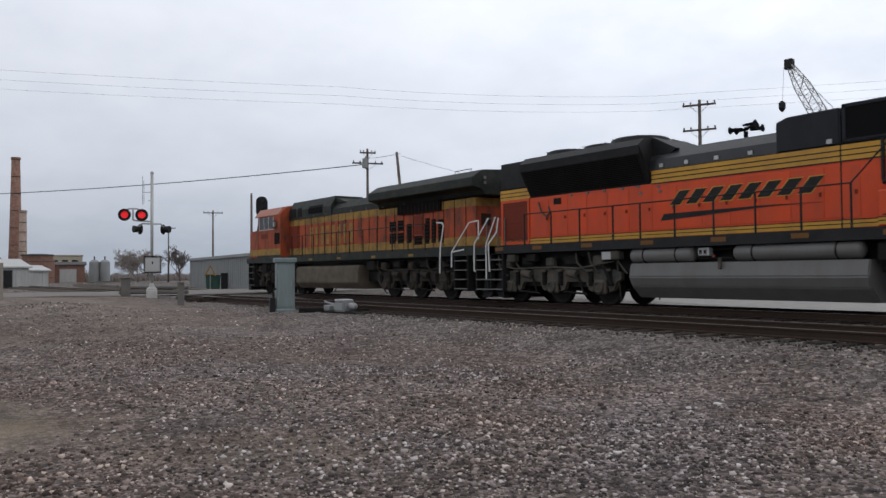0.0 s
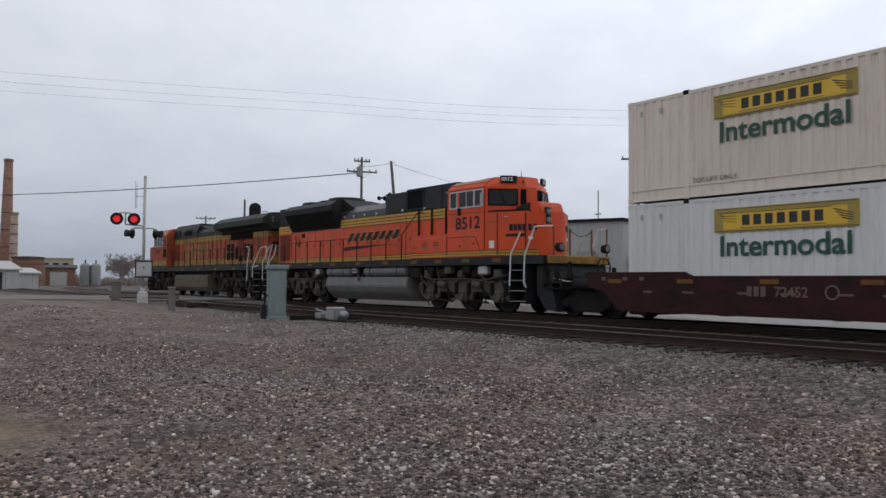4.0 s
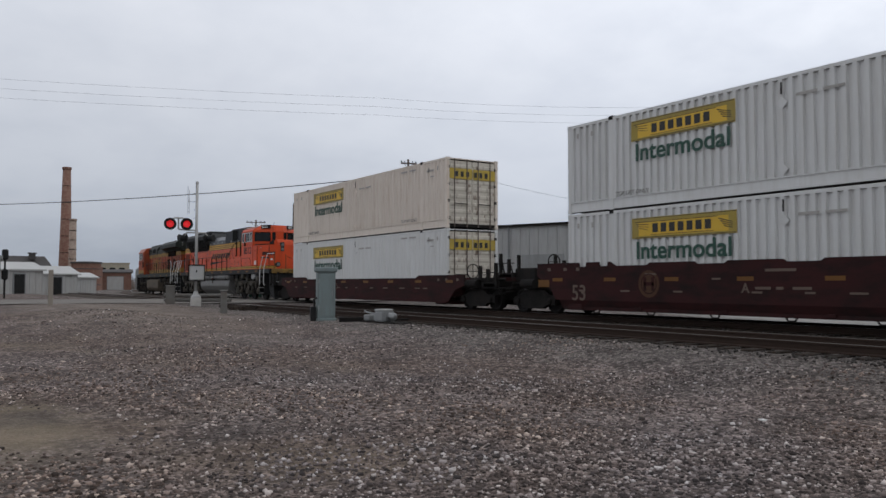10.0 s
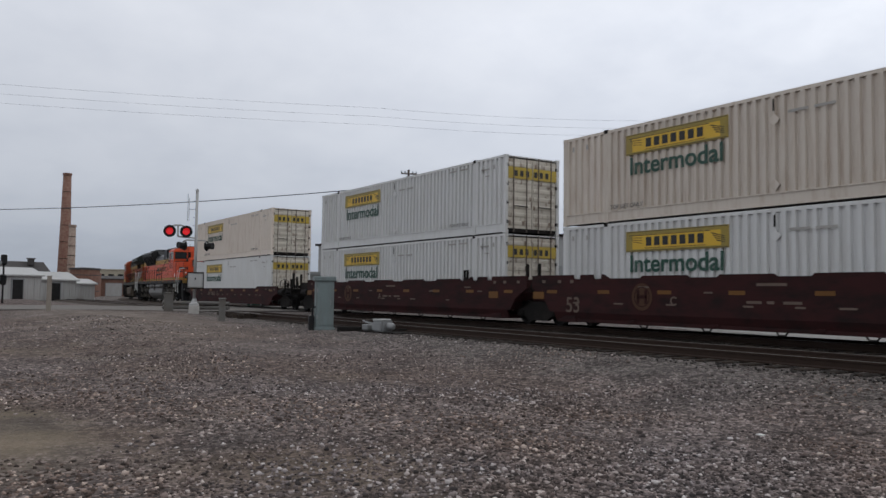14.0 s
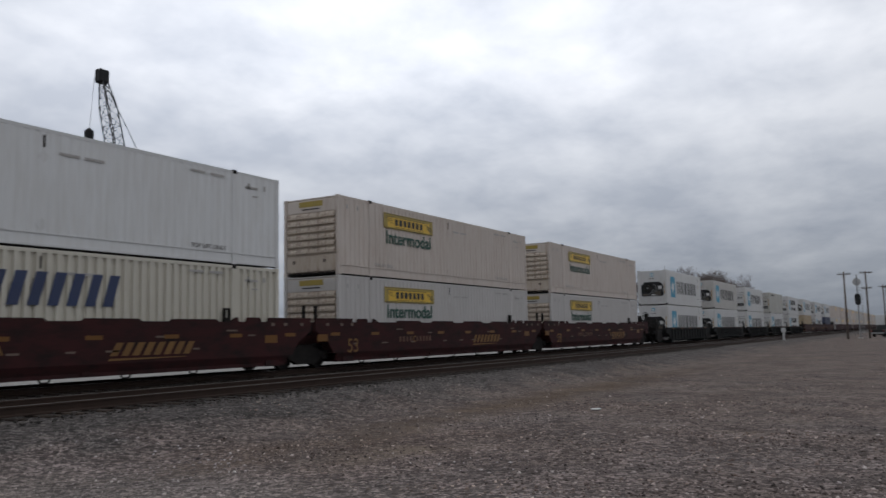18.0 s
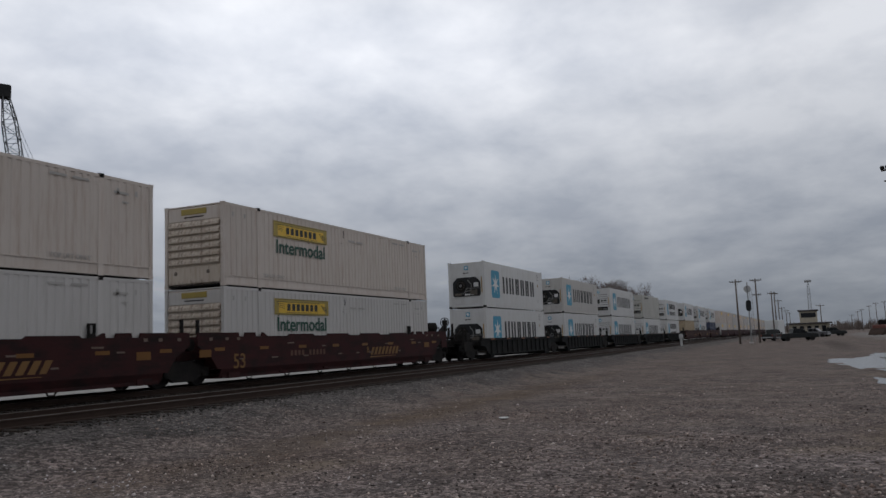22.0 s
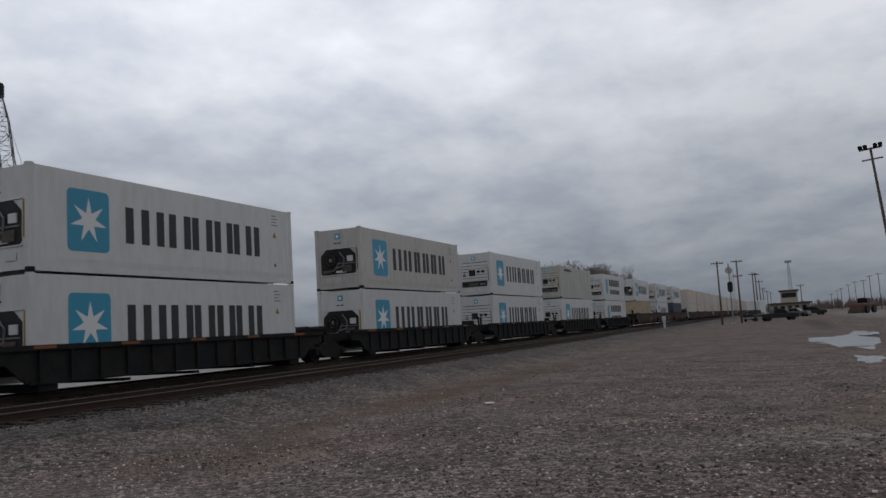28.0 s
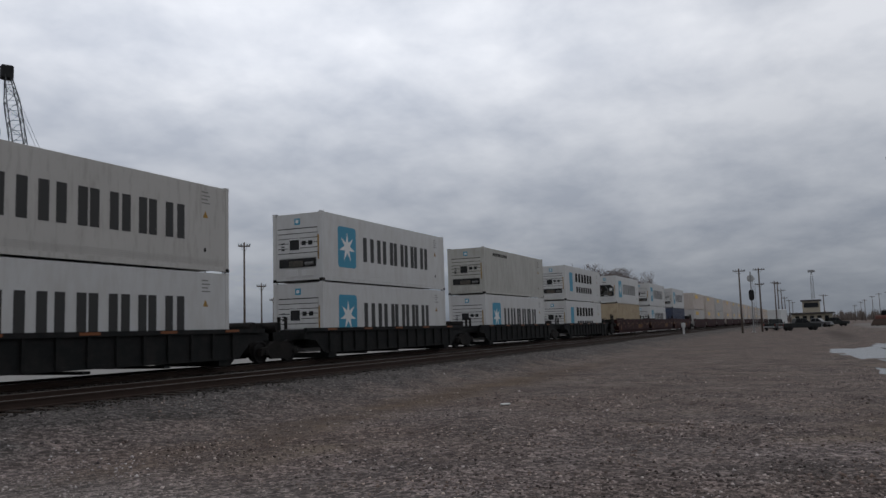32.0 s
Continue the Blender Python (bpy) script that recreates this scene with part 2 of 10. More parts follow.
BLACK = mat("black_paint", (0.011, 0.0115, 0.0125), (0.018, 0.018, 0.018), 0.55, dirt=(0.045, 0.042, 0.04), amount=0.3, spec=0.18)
DGREEN = mat("dark_green_paint", (0.013, 0.018, 0.016), (0.022, 0.026, 0.022), 0.6, dirt=(0.06, 0.055, 0.045), amount=0.5, spec=0.18)
YELLOW = mat("yellow_paint", (0.56, 0.30, 0.035), (0.46, 0.245, 0.028), 0.5, dirt=(0.2, 0.12, 0.05), amount=0.35, spec=0.30)
DULL_YELLOW = mat("dull_yellow_paint", (0.36, 0.21, 0.045), (0.29, 0.17, 0.04), 0.65, dirt=(0.09, 0.06, 0.04), amount=0.7, spec=0.20)
GRIME = mat("grimy_steel", (0.017, 0.0155, 0.0148), (0.010, 0.0095, 0.009), 0.8, s1=5, dirt=(0.034, 0.028, 0.024), amount=0.45, bump=0.1, spec=0.12)
DUSTY = mat("dusty_cast_steel", (0.135, 0.113, 0.092), (0.065, 0.055, 0.046), 0.8, s1=4, dirt=(0.025, 0.04, 0.038), amount=0.7, bump=0.12, spec=0.15)
TANK = mat("silver_tank_paint", (0.16, 0.158, 0.152), (0.12, 0.118, 0.113), 0.55, s1=1.2, dirt=(0.11, 0.1, 0.09), amount=0.5, stretch=(1, 1, 0.3), spec=0.30)
WHITE = mat("white_rail_paint", (0.72, 0.72, 0.70), (0.6, 0.6, 0.58), 0.5)
GLASS = mat("dark_glass", (0.007, 0.008, 0.009), (0.011, 0.012, 0.013), 0.06, bump=0, s2=2, spec=0.28)
LENS = mat("headlight_lens", (0.16, 0.16, 0.155), (0.12, 0.12, 0.115), 0.15, bump=0)
WHEEL = mat("wheel_steel", (0.02, 0.018, 0.017), (0.012, 0.011, 0.011), 0.6, metal=0.2, s1=6, spec=0.15)
RUST = mat("rail_rust", (0.05, 0.032, 0.024), (0.03, 0.021, 0.017), 0.8, s1=3, bump=0.1, spec=0.15)
SHINE = mat("rail_head_steel", (0.36, 0.35, 0.34), (0.28, 0.27, 0.26), 0.32, metal=0.9, s1=8, bump=0.01)
DULLHEAD = mat("dull_rail_head_steel", (0.13, 0.115, 0.105), (0.085, 0.072, 0.063), 0.5, metal=0.5, s1=8, bump=0.01)
TIE = mat("creosoted_timber", (0.032, 0.025, 0.021), (0.02, 0.016, 0.014), 0.9, s1=4, s2=25, bump=0.25, dirt=(0.11, 0.085, 0.066), amount=0.5, stretch=(6, 0.6, 1), rand=0.35, spec=0.12)
CREAM = mat("cream_container_paint", (0.635, 0.57, 0.495), (0.57, 0.51, 0.445), 0.55, s1=0.6, dirt=(0.34, 0.235, 0.155), amount=0.5, stretch=(3, 3, 0.35), low=0.48, high=0.74, spec=0.35)
PALECREAM = mat("pale_warm_cream_paint", (0.71, 0.635, 0.56), (0.64, 0.565, 0.49), 0.55, s1=0.6, dirt=(0.36, 0.235, 0.15), amount=0.5, stretch=(3, 3, 0.35), low=0.5, high=0.76, spec=0.35)
OFFWHITE = mat("white_container_paint", (0.63, 0.635, 0.63), (0.57, 0.57, 0.56), 0.5, s1=0.6, dirt=(0.44, 0.42, 0.38), amount=0.35, stretch=(3, 3, 0.3))
# white and cream for the eastern containers, lowered to carry their shade in the colour
DULLWHITE = mat("weathered_white_container_paint", (0.495, 0.472, 0.452), (0.435, 0.415, 0.395), 0.55, s1=0.6, dirt=(0.36, 0.335, 0.30), amount=0.4, stretch=(3, 3, 0.3))
PINKCREAM = mat("dusty_pinkish_cream_paint", (0.535, 0.475, 0.425), (0.475, 0.418, 0.37), 0.55, s1=0.6, dirt=(0.33, 0.235, 0.17), amount=0.5, stretch=(3, 3, 0.35), low=0.46, high=0.74, spec=0.35)
RUSTY = rusty_material()
RUSTDOOR = mat("rusted_door_paint", (0.30, 0.23, 0.16), (0.22, 0.15, 0.09), 0.75, s1=1.5, dirt=(0.06, 0.04, 0.03), amount=0.9, stretch=(2, 2, 0.5), spec=0.20)
WORNDOOR = mat("worn_cream_door_paint", (0.60, 0.56, 0.48), (0.52, 0.475, 0.40), 0.6, s1=1.2, dirt=(0.12, 0.058, 0.032), amount=0.8, stretch=(2.2, 2.2, 0.5), low=0.53, high=0.66, spec=0.3)
DOOR_Y = mat("sun_faded_yellow_vinyl", (0.52, 0.38, 0.06), (0.43, 0.31, 0.05), 0.55, bump=0, dirt=(0.22, 0.17, 0.08), amount=0.4, spec=0.3)
SWIFTP = mat("pale_beige_container_paint", (0.56, 0.53, 0.45), (0.5, 0.47, 0.39), 0.55, s1=0.6, dirt=(0.4, 0.36, 0.29), amount=0.3, stretch=(3, 3, 0.3))
REEFER = mat("white_reefer_paint", (0.55, 0.545, 0.53), (0.49, 0.485, 0.47), 0.45, s1=0.5, dirt=(0.40, 0.375, 0.34), amount=0.45, stretch=(1.5, 1.5, 0.4))
GREYREEFER = mat("dust_greyed_reefer_paint", (0.455, 0.437, 0.405), (0.39, 0.372, 0.345), 0.55, s1=0.6, dirt=(0.20, 0.17, 0.14), amount=0.45, stretch=(2.5, 2.5, 0.4), low=0.5, high=0.72)
DREEFER = mat("dull_grey_reefer_paint", (0.46, 0.45, 0.41), (0.38, 0.37, 0.33), 0.55, s1=0.6, dirt=(0.25, 0.23, 0.19), amount=0.5, stretch=(1.5, 1.5, 0.4))
TANBOX = mat("tan_container_paint", (0.42, 0.34, 0.22), (0.36, 0.28, 0.18), 0.6, s1=0.8, dirt=(0.2, 0.13, 0.08), amount=0.5)
BLUEBOX = mat("dark_blue_container_paint", (0.03, 0.045, 0.09), (0.025, 0.035, 0.07), 0.55, dirt=(0.08, 0.07, 0.07), amount=0.5)
SIGN_Y = mat("yellow_sign_vinyl", (0.66, 0.415, 0.02), (0.58, 0.36, 0.02), 0.45, bump=0.01)
INK = mat("dark_lettering", (0.014, 0.013, 0.012), (0.02, 0.019, 0.017), 0.6, bump=0)
GREENINK = mat("green_lettering", (0.006, 0.062, 0.038), (0.008, 0.05, 0.032), 0.5, bump=0)
NAVY = mat("navy_lettering", (0.015, 0.03, 0.09), (0.02, 0.03, 0.075), 0.5, bump=0)
SKYBLUE = mat("sky_blue_emblem", (0.024, 0.25, 0.38), (0.03, 0.22, 0.34), 0.5, bump=0)
MAROON = mat("maroon_car_paint", (0.050, 0.0150, 0.0152), (0.029, 0.0108, 0.0108), 0.72, s1=0.5, dirt=(0.013, 0.0105, 0.010), amount=0.85, stretch=(0.5, 0.5, 1.3), spec=0.12)
DKCAR = mat("grimy_dark_green_car_paint", (0.0125, 0.0138, 0.0132), (0.009, 0.0096, 0.0098), 0.7, s1=0.8, dirt=(0.030, 0.026, 0.024), amount=0.5, spec=0.12)
PALEMARK = mat("faded_marking", (0.17, 0.125, 0.10), (0.10, 0.075, 0.062), 0.7, bump=0, spec=0.15)
FAINT = mat("worn_faint_lettering", (0.13, 0.075, 0.055), (0.09, 0.05, 0.038), 0.75, bump=0, spec=0.12)
REFLECT = mat("yellow_reflector", (0.17, 0.078, 0.018), (0.12, 0.055, 0.016), 0.5, bump=0, spec=0.20)
OREMARK = mat("faded_ochre_lettering", (0.20, 0.11, 0.042), (0.14, 0.077, 0.033), 0.7, bump=0, spec=0.15)
EMBLEM = mat("faded_orange_emblem", (0.085, 0.043, 0.024), (0.056, 0.03, 0.019), 0.7, bump=0, spec=0.15)
OREFLECT = mat("orange_reflector", (0.20, 0.066, 0.02), (0.14, 0.05, 0.018), 0.5, bump=0, spec=0.25)

RUBBER = mat("matt_black_rubber", (0.006, 0.006, 0.0065), (0.009, 0.009, 0.009), 0.85, bump=0.02, spec=0.08)
SOOT = mat("soot_brown_paint", (0.045, 0.024, 0.018), (0.03, 0.018, 0.014), 0.8, bump=0.03, spec=0.1)
BLUEBLACK = mat("blue_black_paint", (0.008, 0.010, 0.014), (0.012, 0.014, 0.018), 0.5, dirt=(0.04, 0.04, 0.042), amount=0.25, stretch=(1, 1, 0.3), spec=0.22)
ROOFSTEEL = mat("sheeny_black_roof_paint", (0.025, 0.027, 0.031), (0.018, 0.0195, 0.022), 0.3, dirt=(0.045, 0.043, 0.042), amount=0.4, spec=0.45)
# roof orange paled by dust and by sky reflection put into the colour
PINKROOF = mat("dust_paled_pink_roof_paint", (0.42, 0.17, 0.12), (0.34, 0.13, 0.09), 0.7, s1=0.9, dirt=(0.30, 0.22, 0.19), amount=0.6)
RUSTBODY2 = mat("dull_red_panel", (0.19, 0.036, 0.018), (0.13, 0.028, 0.016), 0.7, spec=0.15)
DARKDUST = mat("dark_dusty_cast_steel", (0.075, 0.062, 0.050), (0.04, 0.034, 0.029), 0.85, s1=4, dirt=(0.02, 0.019, 0.018), amount=0.7, bump=0.12, spec=0.1)
ALU = mat("silver_mast_paint", (0.46, 0.46, 0.45), (0.38, 0.38, 0.37), 0.5, metal=0.3, s1=3)
CRANERED = mat("red_crane_paint", (0.2, 0.035, 0.028), (0.15, 0.028, 0.023), 0.5, s1=1)

# ---- helpers for meshes
def box(bm, x0, x1, y0, y1, z0, z1):
    v = [bm.verts.new((x, y, z)) for z in (z0, z1) for y in (y0, y1) for x in (x0, x1)]
    for f in ((0, 2, 3, 1), (4, 5, 7, 6), (0, 1, 5, 4), (2, 6, 7, 3), (0, 4, 6, 2), (1, 3, 7, 5)):
        bm.faces.new([v[i] for i in f])
    return bm


def boxes(*many):
    bm = bmesh.new()
    for b in many:
        box(bm, *b)
    return bm


def prism(bm, pts, y0, y1, plane="xz"):
    """A polygon (in x and z, or in y and z) drawn out from y0 to y1 (or along x)."""
    def at(p, q):
        return (p[0], q, p[1]) if plane == "xz" else ((q, p[0], p[1]) if plane == "yz" else (p[0], p[1], q))
    a = [bm.verts.new(at(p, y0)) for p in pts]
    b = [bm.verts.new(at(p, y1)) for p in pts]
    n = len(pts)
    bm.faces.new(a)
    bm.faces.new(b[::-1])
    for i in range(n):
        bm.faces.new((a[i], b[i], b[(i + 1) % n], a[(i + 1) % n]))
    bmesh.ops.recalc_face_normals(bm, faces=bm.faces[:])
    return bm


def rod(bm, p, q, r, r2=None, n=8):
    """A round bar from p to q."""
    p, q = Vector(p), Vector(q)
    r2 = r if r2 is None else r2
    d = (q - p).normalized()
    u = d.orthogonal().normalized()
    w = d.cross(u)
    ring = []
    for c, rr in ((p, r), (q, r2)):
        ring.append([bm.verts.new(c + (u * math.cos(k * math.tau / n) + w * math.sin(k * math.tau / n)) * rr) for k in range(n)])
    bm.faces.new(ring[0][::-1])
    bm.faces.new(ring[1])
    for k in range(n):
        bm.faces.new((ring[0][k], ring[0][(k + 1) % n], ring[1][(k + 1) % n], ring[1][k]))
    return bm


def rods(r, *paths, n=8):
    bm = bmesh.new()
    for path in paths:
        for a, b in zip(path, path[1:]):
            rod(bm, a, b, r, n=n)
    return bm


def lathe(bm, prof, origin=(0, 0, 0), axis="z", n=16):
    """A turned body from a profile of (radius, height)."""
    rings = []
    for r, h in prof:
        ring = []
        for k in range(n):
            c, s = math.cos(k * math.tau / n) * r, math.sin(k * math.tau / n) * r
            p = {"z": (c, s, h), "y": (c, h, s), "x": (h, c, s)}[axis]
            ring.append(bm.verts.new(Vector(p) + Vector(origin)))
        rings.append(ring)
    for a, b in zip(rings, rings[1:]):
        for k in range(n):
            bm.faces.new((a[k], a[(k + 1) % n], b[(k + 1) % n], b[k]))
    bm.faces.new(rings[0])
    bm.faces.new(rings[-1])
    bmesh.ops.recalc_face_normals(bm, faces=bm.faces[:])
    return bm


def ring(bm, r, t, origin, axis="x", n=20):
    """A thin ring of square section round an axis through origin."""
    o = Vector(origin)
    rows = []
    for k in range(n):
        a = k * math.tau / n
        u, v = math.cos(a), math.sin(a)
        row = []
        for dr, dx in ((-t, -t), (t, -t), (t, t), (-t, t)):
            p = (dx, (r + dr) * u, (r + dr) * v) if axis == "x" else ((r + dr) * u, dx, (r + dr) * v)
            row.append(bm.verts.new(o + Vector(p)))
        rows.append(row)
    for k in range(n):
        p, q = rows[k], rows[(k + 1) % n]
        for i in range(4):
            bm.faces.new((p[i], p[(i + 1) % 4], q[(i + 1) % 4], q[i]))
    bmesh.ops.recalc_face_normals(bm, faces=bm.faces[:])
    return bm


def soften(bm, w=0.02, seg=1):
    bmesh.ops.bevel(bm, geom=bm.edges[:], offset=w, segments=seg, affect="EDGES", clamp_overlap=True)
    return bm


def part(name, bm, material, parent, label="", smooth=False):
    """Links a bmesh as one mesh object under a thing or a part."""
    me = bpy.data.meshes.new(name)
    bm.to_mesh(me)
    bm.free()
    me.materials.append(material)
    if smooth:
        for p in me.polygons:
            p.use_smooth = True
    ob = new(name, me)
    ob.parent = parent
    if label:
        tagged(ob, label)
    return ob


def share(ob, parent, m):
    """Another object on the same mesh, under parent."""
    o = new(ob.name.split(".")[0], ob.data)
    o.parent = parent
    o.matrix_basis = m
    return o


def thing(name, label, category, m=None, group="", kind=""):
    e = new(name)
    e.empty_display_size = 0.2
    if m is not None:
        e.matrix_basis = m
    return tagged(e, label, category, group, kind)


def solid(name, bm, material, label, category, m=None, group="", kind="", smooth=False):
    """A thing of one mesh."""
    o = part(name, bm, material, None, smooth=smooth)
    if m is not None:
        o.matrix_basis = m
    return tagged(o, label, category, group, kind)


TEXTS = {}


def text(body, size, material, parent, m, weight=0.0, name="lettering", width=None):
    """Raised lettering in the built-in font, as a mesh; its left foot stands at m."""
    key = (body, size, weight, material.name, width)
    if key not in TEXTS:
        cu = bpy.data.curves.new("lettering", "FONT")
        cu.body, cu.size, cu.offset, cu.extrude = body, size, weight, 0.002
        ob = bpy.data.objects.new("lettering", cu)
        scene.collection.objects.link(ob)
        me = bpy.data.meshes.new_from_object(ob.evaluated_get(bpy.context.evaluated_depsgraph_get()))
        bpy.data.objects.remove(ob)
        if width:
            xs = [v.co.x for v in me.vertices]
            k = width / (max(xs) - min(xs))
            for v in me.vertices:
                v.co.x = (v.co.x - min(xs)) * k
        me.materials.clear()
        me.materials.append(material)
        TEXTS[key] = me
    o = new(name, TEXTS[key])
    o.parent = parent
    o.matrix_basis = m
    return o


FACE = pose(0, 0, 0, 90)            # lettering that faces -y
BACK = pose(0, 0, 0, 90, 0, 180)    # lettering that faces +y


# ---- the line of the rails
CURVE_X, RADIUS, MID_Y, NEAR_Y = -60.0, 293.0, 19.06, 13.95


def rail_line(u, y=MID_Y):
    """The place and heading of the main track, u metres along it."""
    if u >= CURVE_X:
        return Vector((u, y, 0)), 0.0
    th = (CURVE_X - u) / RADIUS
    r = RADIUS - (y - MID_Y)
    return Vector((CURVE_X - r * math.sin(th), y + r * (1 - math.cos(th)), 0)), -th


def on_rails(u, half):
    a, b = rail_line(u - half)[0], rail_line(u + half)[0]
    d = b - a
    return Matrix.Translation((a + b) / 2) @ Matrix.Rotation(math.atan2(d.y, d.x), 4, "Z")


RIDERS = []      # things that ride: (thing, place in the train, half wheelbase, height)
TURNING = []     # wheelsets: (part, place on its thing, radius)


def ride(ob, a, half, z=0.0, turn=0):
    m = on_rails(SHIFT[0] + a, half) @ pose(0, 0, z, 0, 0, turn)
    ob.matrix_basis = m
    RIDERS.append((ob, a, half, z, turn))
    return ob


# ---- ground
def smooth(a, b, x):
    t = min(1.0, max(0.0, (x - a) / (b - a)))
    return t * t * (3 - 2 * t)


def ground_z(x, y):
    """Height of the gravel yard: low round the stand, higher at the crossing and under the tracks."""
    west = smooth(-8, -42, x) if x < -8 else 0.0
    base = -0.62 + 0.64 * west
    bed = -0.21
    if y > 9:
        k = smooth(9, 12.2, y) if y < 16 else 1 - smooth(21.6, 25, y)
        base = base * (1 - k) + max(bed, min(base, -0.02) if x < -36 else bed) * k if x > -36 else base * (1 - k) + (bed + (smooth(-36, -42, x)) * 0.16) * k
    lump = 0.035 * noise.noise((x * 0.35, y * 0.35, 0)) + 0.05 * noise.noise((x * 0.09, y * 0.09, 3))
    if x < -50 and y > 8:
        sink = smooth(-50, -58, x) * smooth(8, 11, y)
        base, lump = base - 0.17 * sink, lump * (1 - 0.6 * sink)
    lump += 0.30 * math.exp(-((x + 30) / 9) ** 2 - ((y - 5.2) / 2.0) ** 2)
    flat = smooth(11.5, 12.5, y) * (1 - smooth(21.5, 23, y))
    return base + lump * (1 - flat)


def spread(lo, hi, near, step, grow):
    """Grid lines, close together in the middle and wider apart outwards."""
    out, p, s = [0.0], 0.0, step
    while p < hi:
        if p > near:
            s *= grow
        p += s
        out.append(p)
    p, s = 0.0, step
    while p > lo:
        if -p > near:
            s *= grow
        p -= s
        out.insert(0, p)
    return out


def ground_material():
    m = bpy.data.materials.new("gravel_yard")
    m.use_nodes = True
    nt = m.node_tree
    n, l = nt.nodes, nt.links
    b = n["Principled BSDF"]
    b.inputs["Roughness"].default_value = 0.95
    b.inputs["Specular IOR Level"].default_value = 0.12
    tc = n.new("ShaderNodeTexCoord")
    def tex(scale, detail=4, rough=0.6):
        x = n.new("ShaderNodeTexNoise")
        x.inputs["Scale"].default_value, x.inputs["Detail"].default_value, x.inputs["Roughness"].default_value = scale, detail, rough
        l.new(tc.outputs["Object"], x.inputs["Vector"])
        return x.outputs["Fac"]
    def mixc(f, a, b_, lo=0.35, hi=0.65):
        mr = n.new("ShaderNodeMapRange")
        mr.inputs["From Min"].default_value, mr.inputs["From Max"].default_value = lo, hi
        l.new(f, mr.inputs["Value"])
        x = n.new("ShaderNodeMix")
        x.data_type = "RGBA"
        l.new(mr.outputs[0], x.inputs["Factor"])
        for i, v in (("A", a), ("B", b_)):
            if isinstance(v, tuple):
                x.inputs[i].default_value = (*v, 1)
            else:
                l.new(v, x.inputs[i])
        return x.outputs["Result"]
    def cells(scale):
        v = n.new("ShaderNodeTexVoronoi")
        v.inputs["Scale"].default_value = scale
        l.new(tc.outputs["Object"], v.inputs["Vector"])
        sc = n.new("ShaderNodeSeparateColor")
        l.new(v.outputs["Color"], sc.inputs[0])
        return v, sc
    def mul(a, c):
        x = n.new("ShaderNodeMath")
        x.operation = "MULTIPLY"
        l.new(a, x.inputs[0])
        l.new(c, x.inputs[1])
        return x.outputs[0]
    vor, sep = cells(30.0)
    vor2, sep2 = cells(13.0)
    tone = mul(sep.outputs[0], sep2.outputs[0])
    stone = mixc(tone, (0.066, 0.056, 0.053), (0.46, 0.385, 0.365), 0.0, 0.85)
    brown = mixc(tone, (0.062, 0.048, 0.042), (0.365, 0.287, 0.253), 0.0, 0.85)
    warm = mixc(tex(0.2, 6), stone, brown, 0.40, 0.60)
    # fines and brown dirt between the stones, more of it towards the east
    xyz = n.new("ShaderNodeSeparateXYZ")
    l.new(tc.outputs["Object"], xyz.inputs[0])
    mr = n.new("ShaderNodeMapRange")
    mr.inputs["From Min"].default_value, mr.inputs["From Max"].default_value = 2.0, 30.0
    l.new(xyz.outputs[0], mr.inputs["Value"])
    fines = mixc(tex(45.0, 6, 0.85), (0.083, 0.069, 0.061), (0.265, 0.22, 0.196), 0.3, 0.7)
    warm = mixc(mul(mr.outputs[0], tex(0.35, 6)), warm, mixc(tex(2.2, 6, 0.7), fines, brown, 0.42, 0.58), 0.1, 0.42)
    dirt = mixc(tex(0.11, 5, 0.65), warm, mixc(tex(9.0, 6), (0.13, 0.102, 0.075), (0.215, 0.172, 0.13)), 0.58, 0.72)
    # a bare tan patch west of the stand, and a pale sandy spread by the crossing
    def patch(cx, cy, rx, ry, rough, colour, under, lo, hi):
        gr, mp2, edge = n.new("ShaderNodeVectorMath"), n.new("ShaderNodeMapping"), n.new("ShaderNodeMath")
        mp2.inputs["Location"].default_value, mp2.inputs["Scale"].default_value = (-cx / rx, -cy / ry, 0), (1 / rx, 1 / ry, 0)
        gr.operation, edge.operation = "LENGTH", "MULTIPLY_ADD"
        l.new(tc.outputs["Object"], mp2.inputs[0])
        l.new(mp2.outputs[0], gr.inputs[0])
        l.new(tex(rough, 6, 0.7), edge.inputs[0])
        edge.inputs[1].default_value = 1.2
        l.new(gr.outputs["Value"], edge.inputs[2])
        return mixc(edge.outputs[0], colour, under, lo, hi)
    dirt = patch(-10.6, 0.9, 2.9, 0.85, 1.4, mixc(tex(20.0, 6, 0.8), (0.15, 0.122, 0.09), (0.25, 0.205, 0.155)), dirt, 1.05, 1.75)
    dirt = patch(-33, 6.5, 14, 4.5, 0.7, mixc(tex(14.0, 6, 0.8), (0.13, 0.108, 0.092), (0.31, 0.262, 0.228), 0.3, 0.7), dirt, 0.8, 1.7)
    # pale gravel before the stand, dead brown weeds along the shoulder, a grey lane and a dark bank out east
    dirt = patch(2.6, 6.6, 5.2, 4.6, 0.9, mixc(tone, (0.15, 0.134, 0.122), (0.66, 0.58, 0.52), 0.0, 0.85), dirt, 0.8, 1.75)
    dirt = patch(22, 8.3, 24, 1.5, 1.1, mixc(tex(30.0, 6, 0.8), (0.082, 0.060, 0.045), (0.20, 0.152, 0.115), 0.3, 0.7), dirt, 0.8, 1.4)
    dirt = patch(95, -2.9, 42, 1.7, 0.12, mixc(tex(6.0, 6), (0.075, 0.062, 0.053), (0.12, 0.098, 0.084)), dirt, 0.9, 1.5)
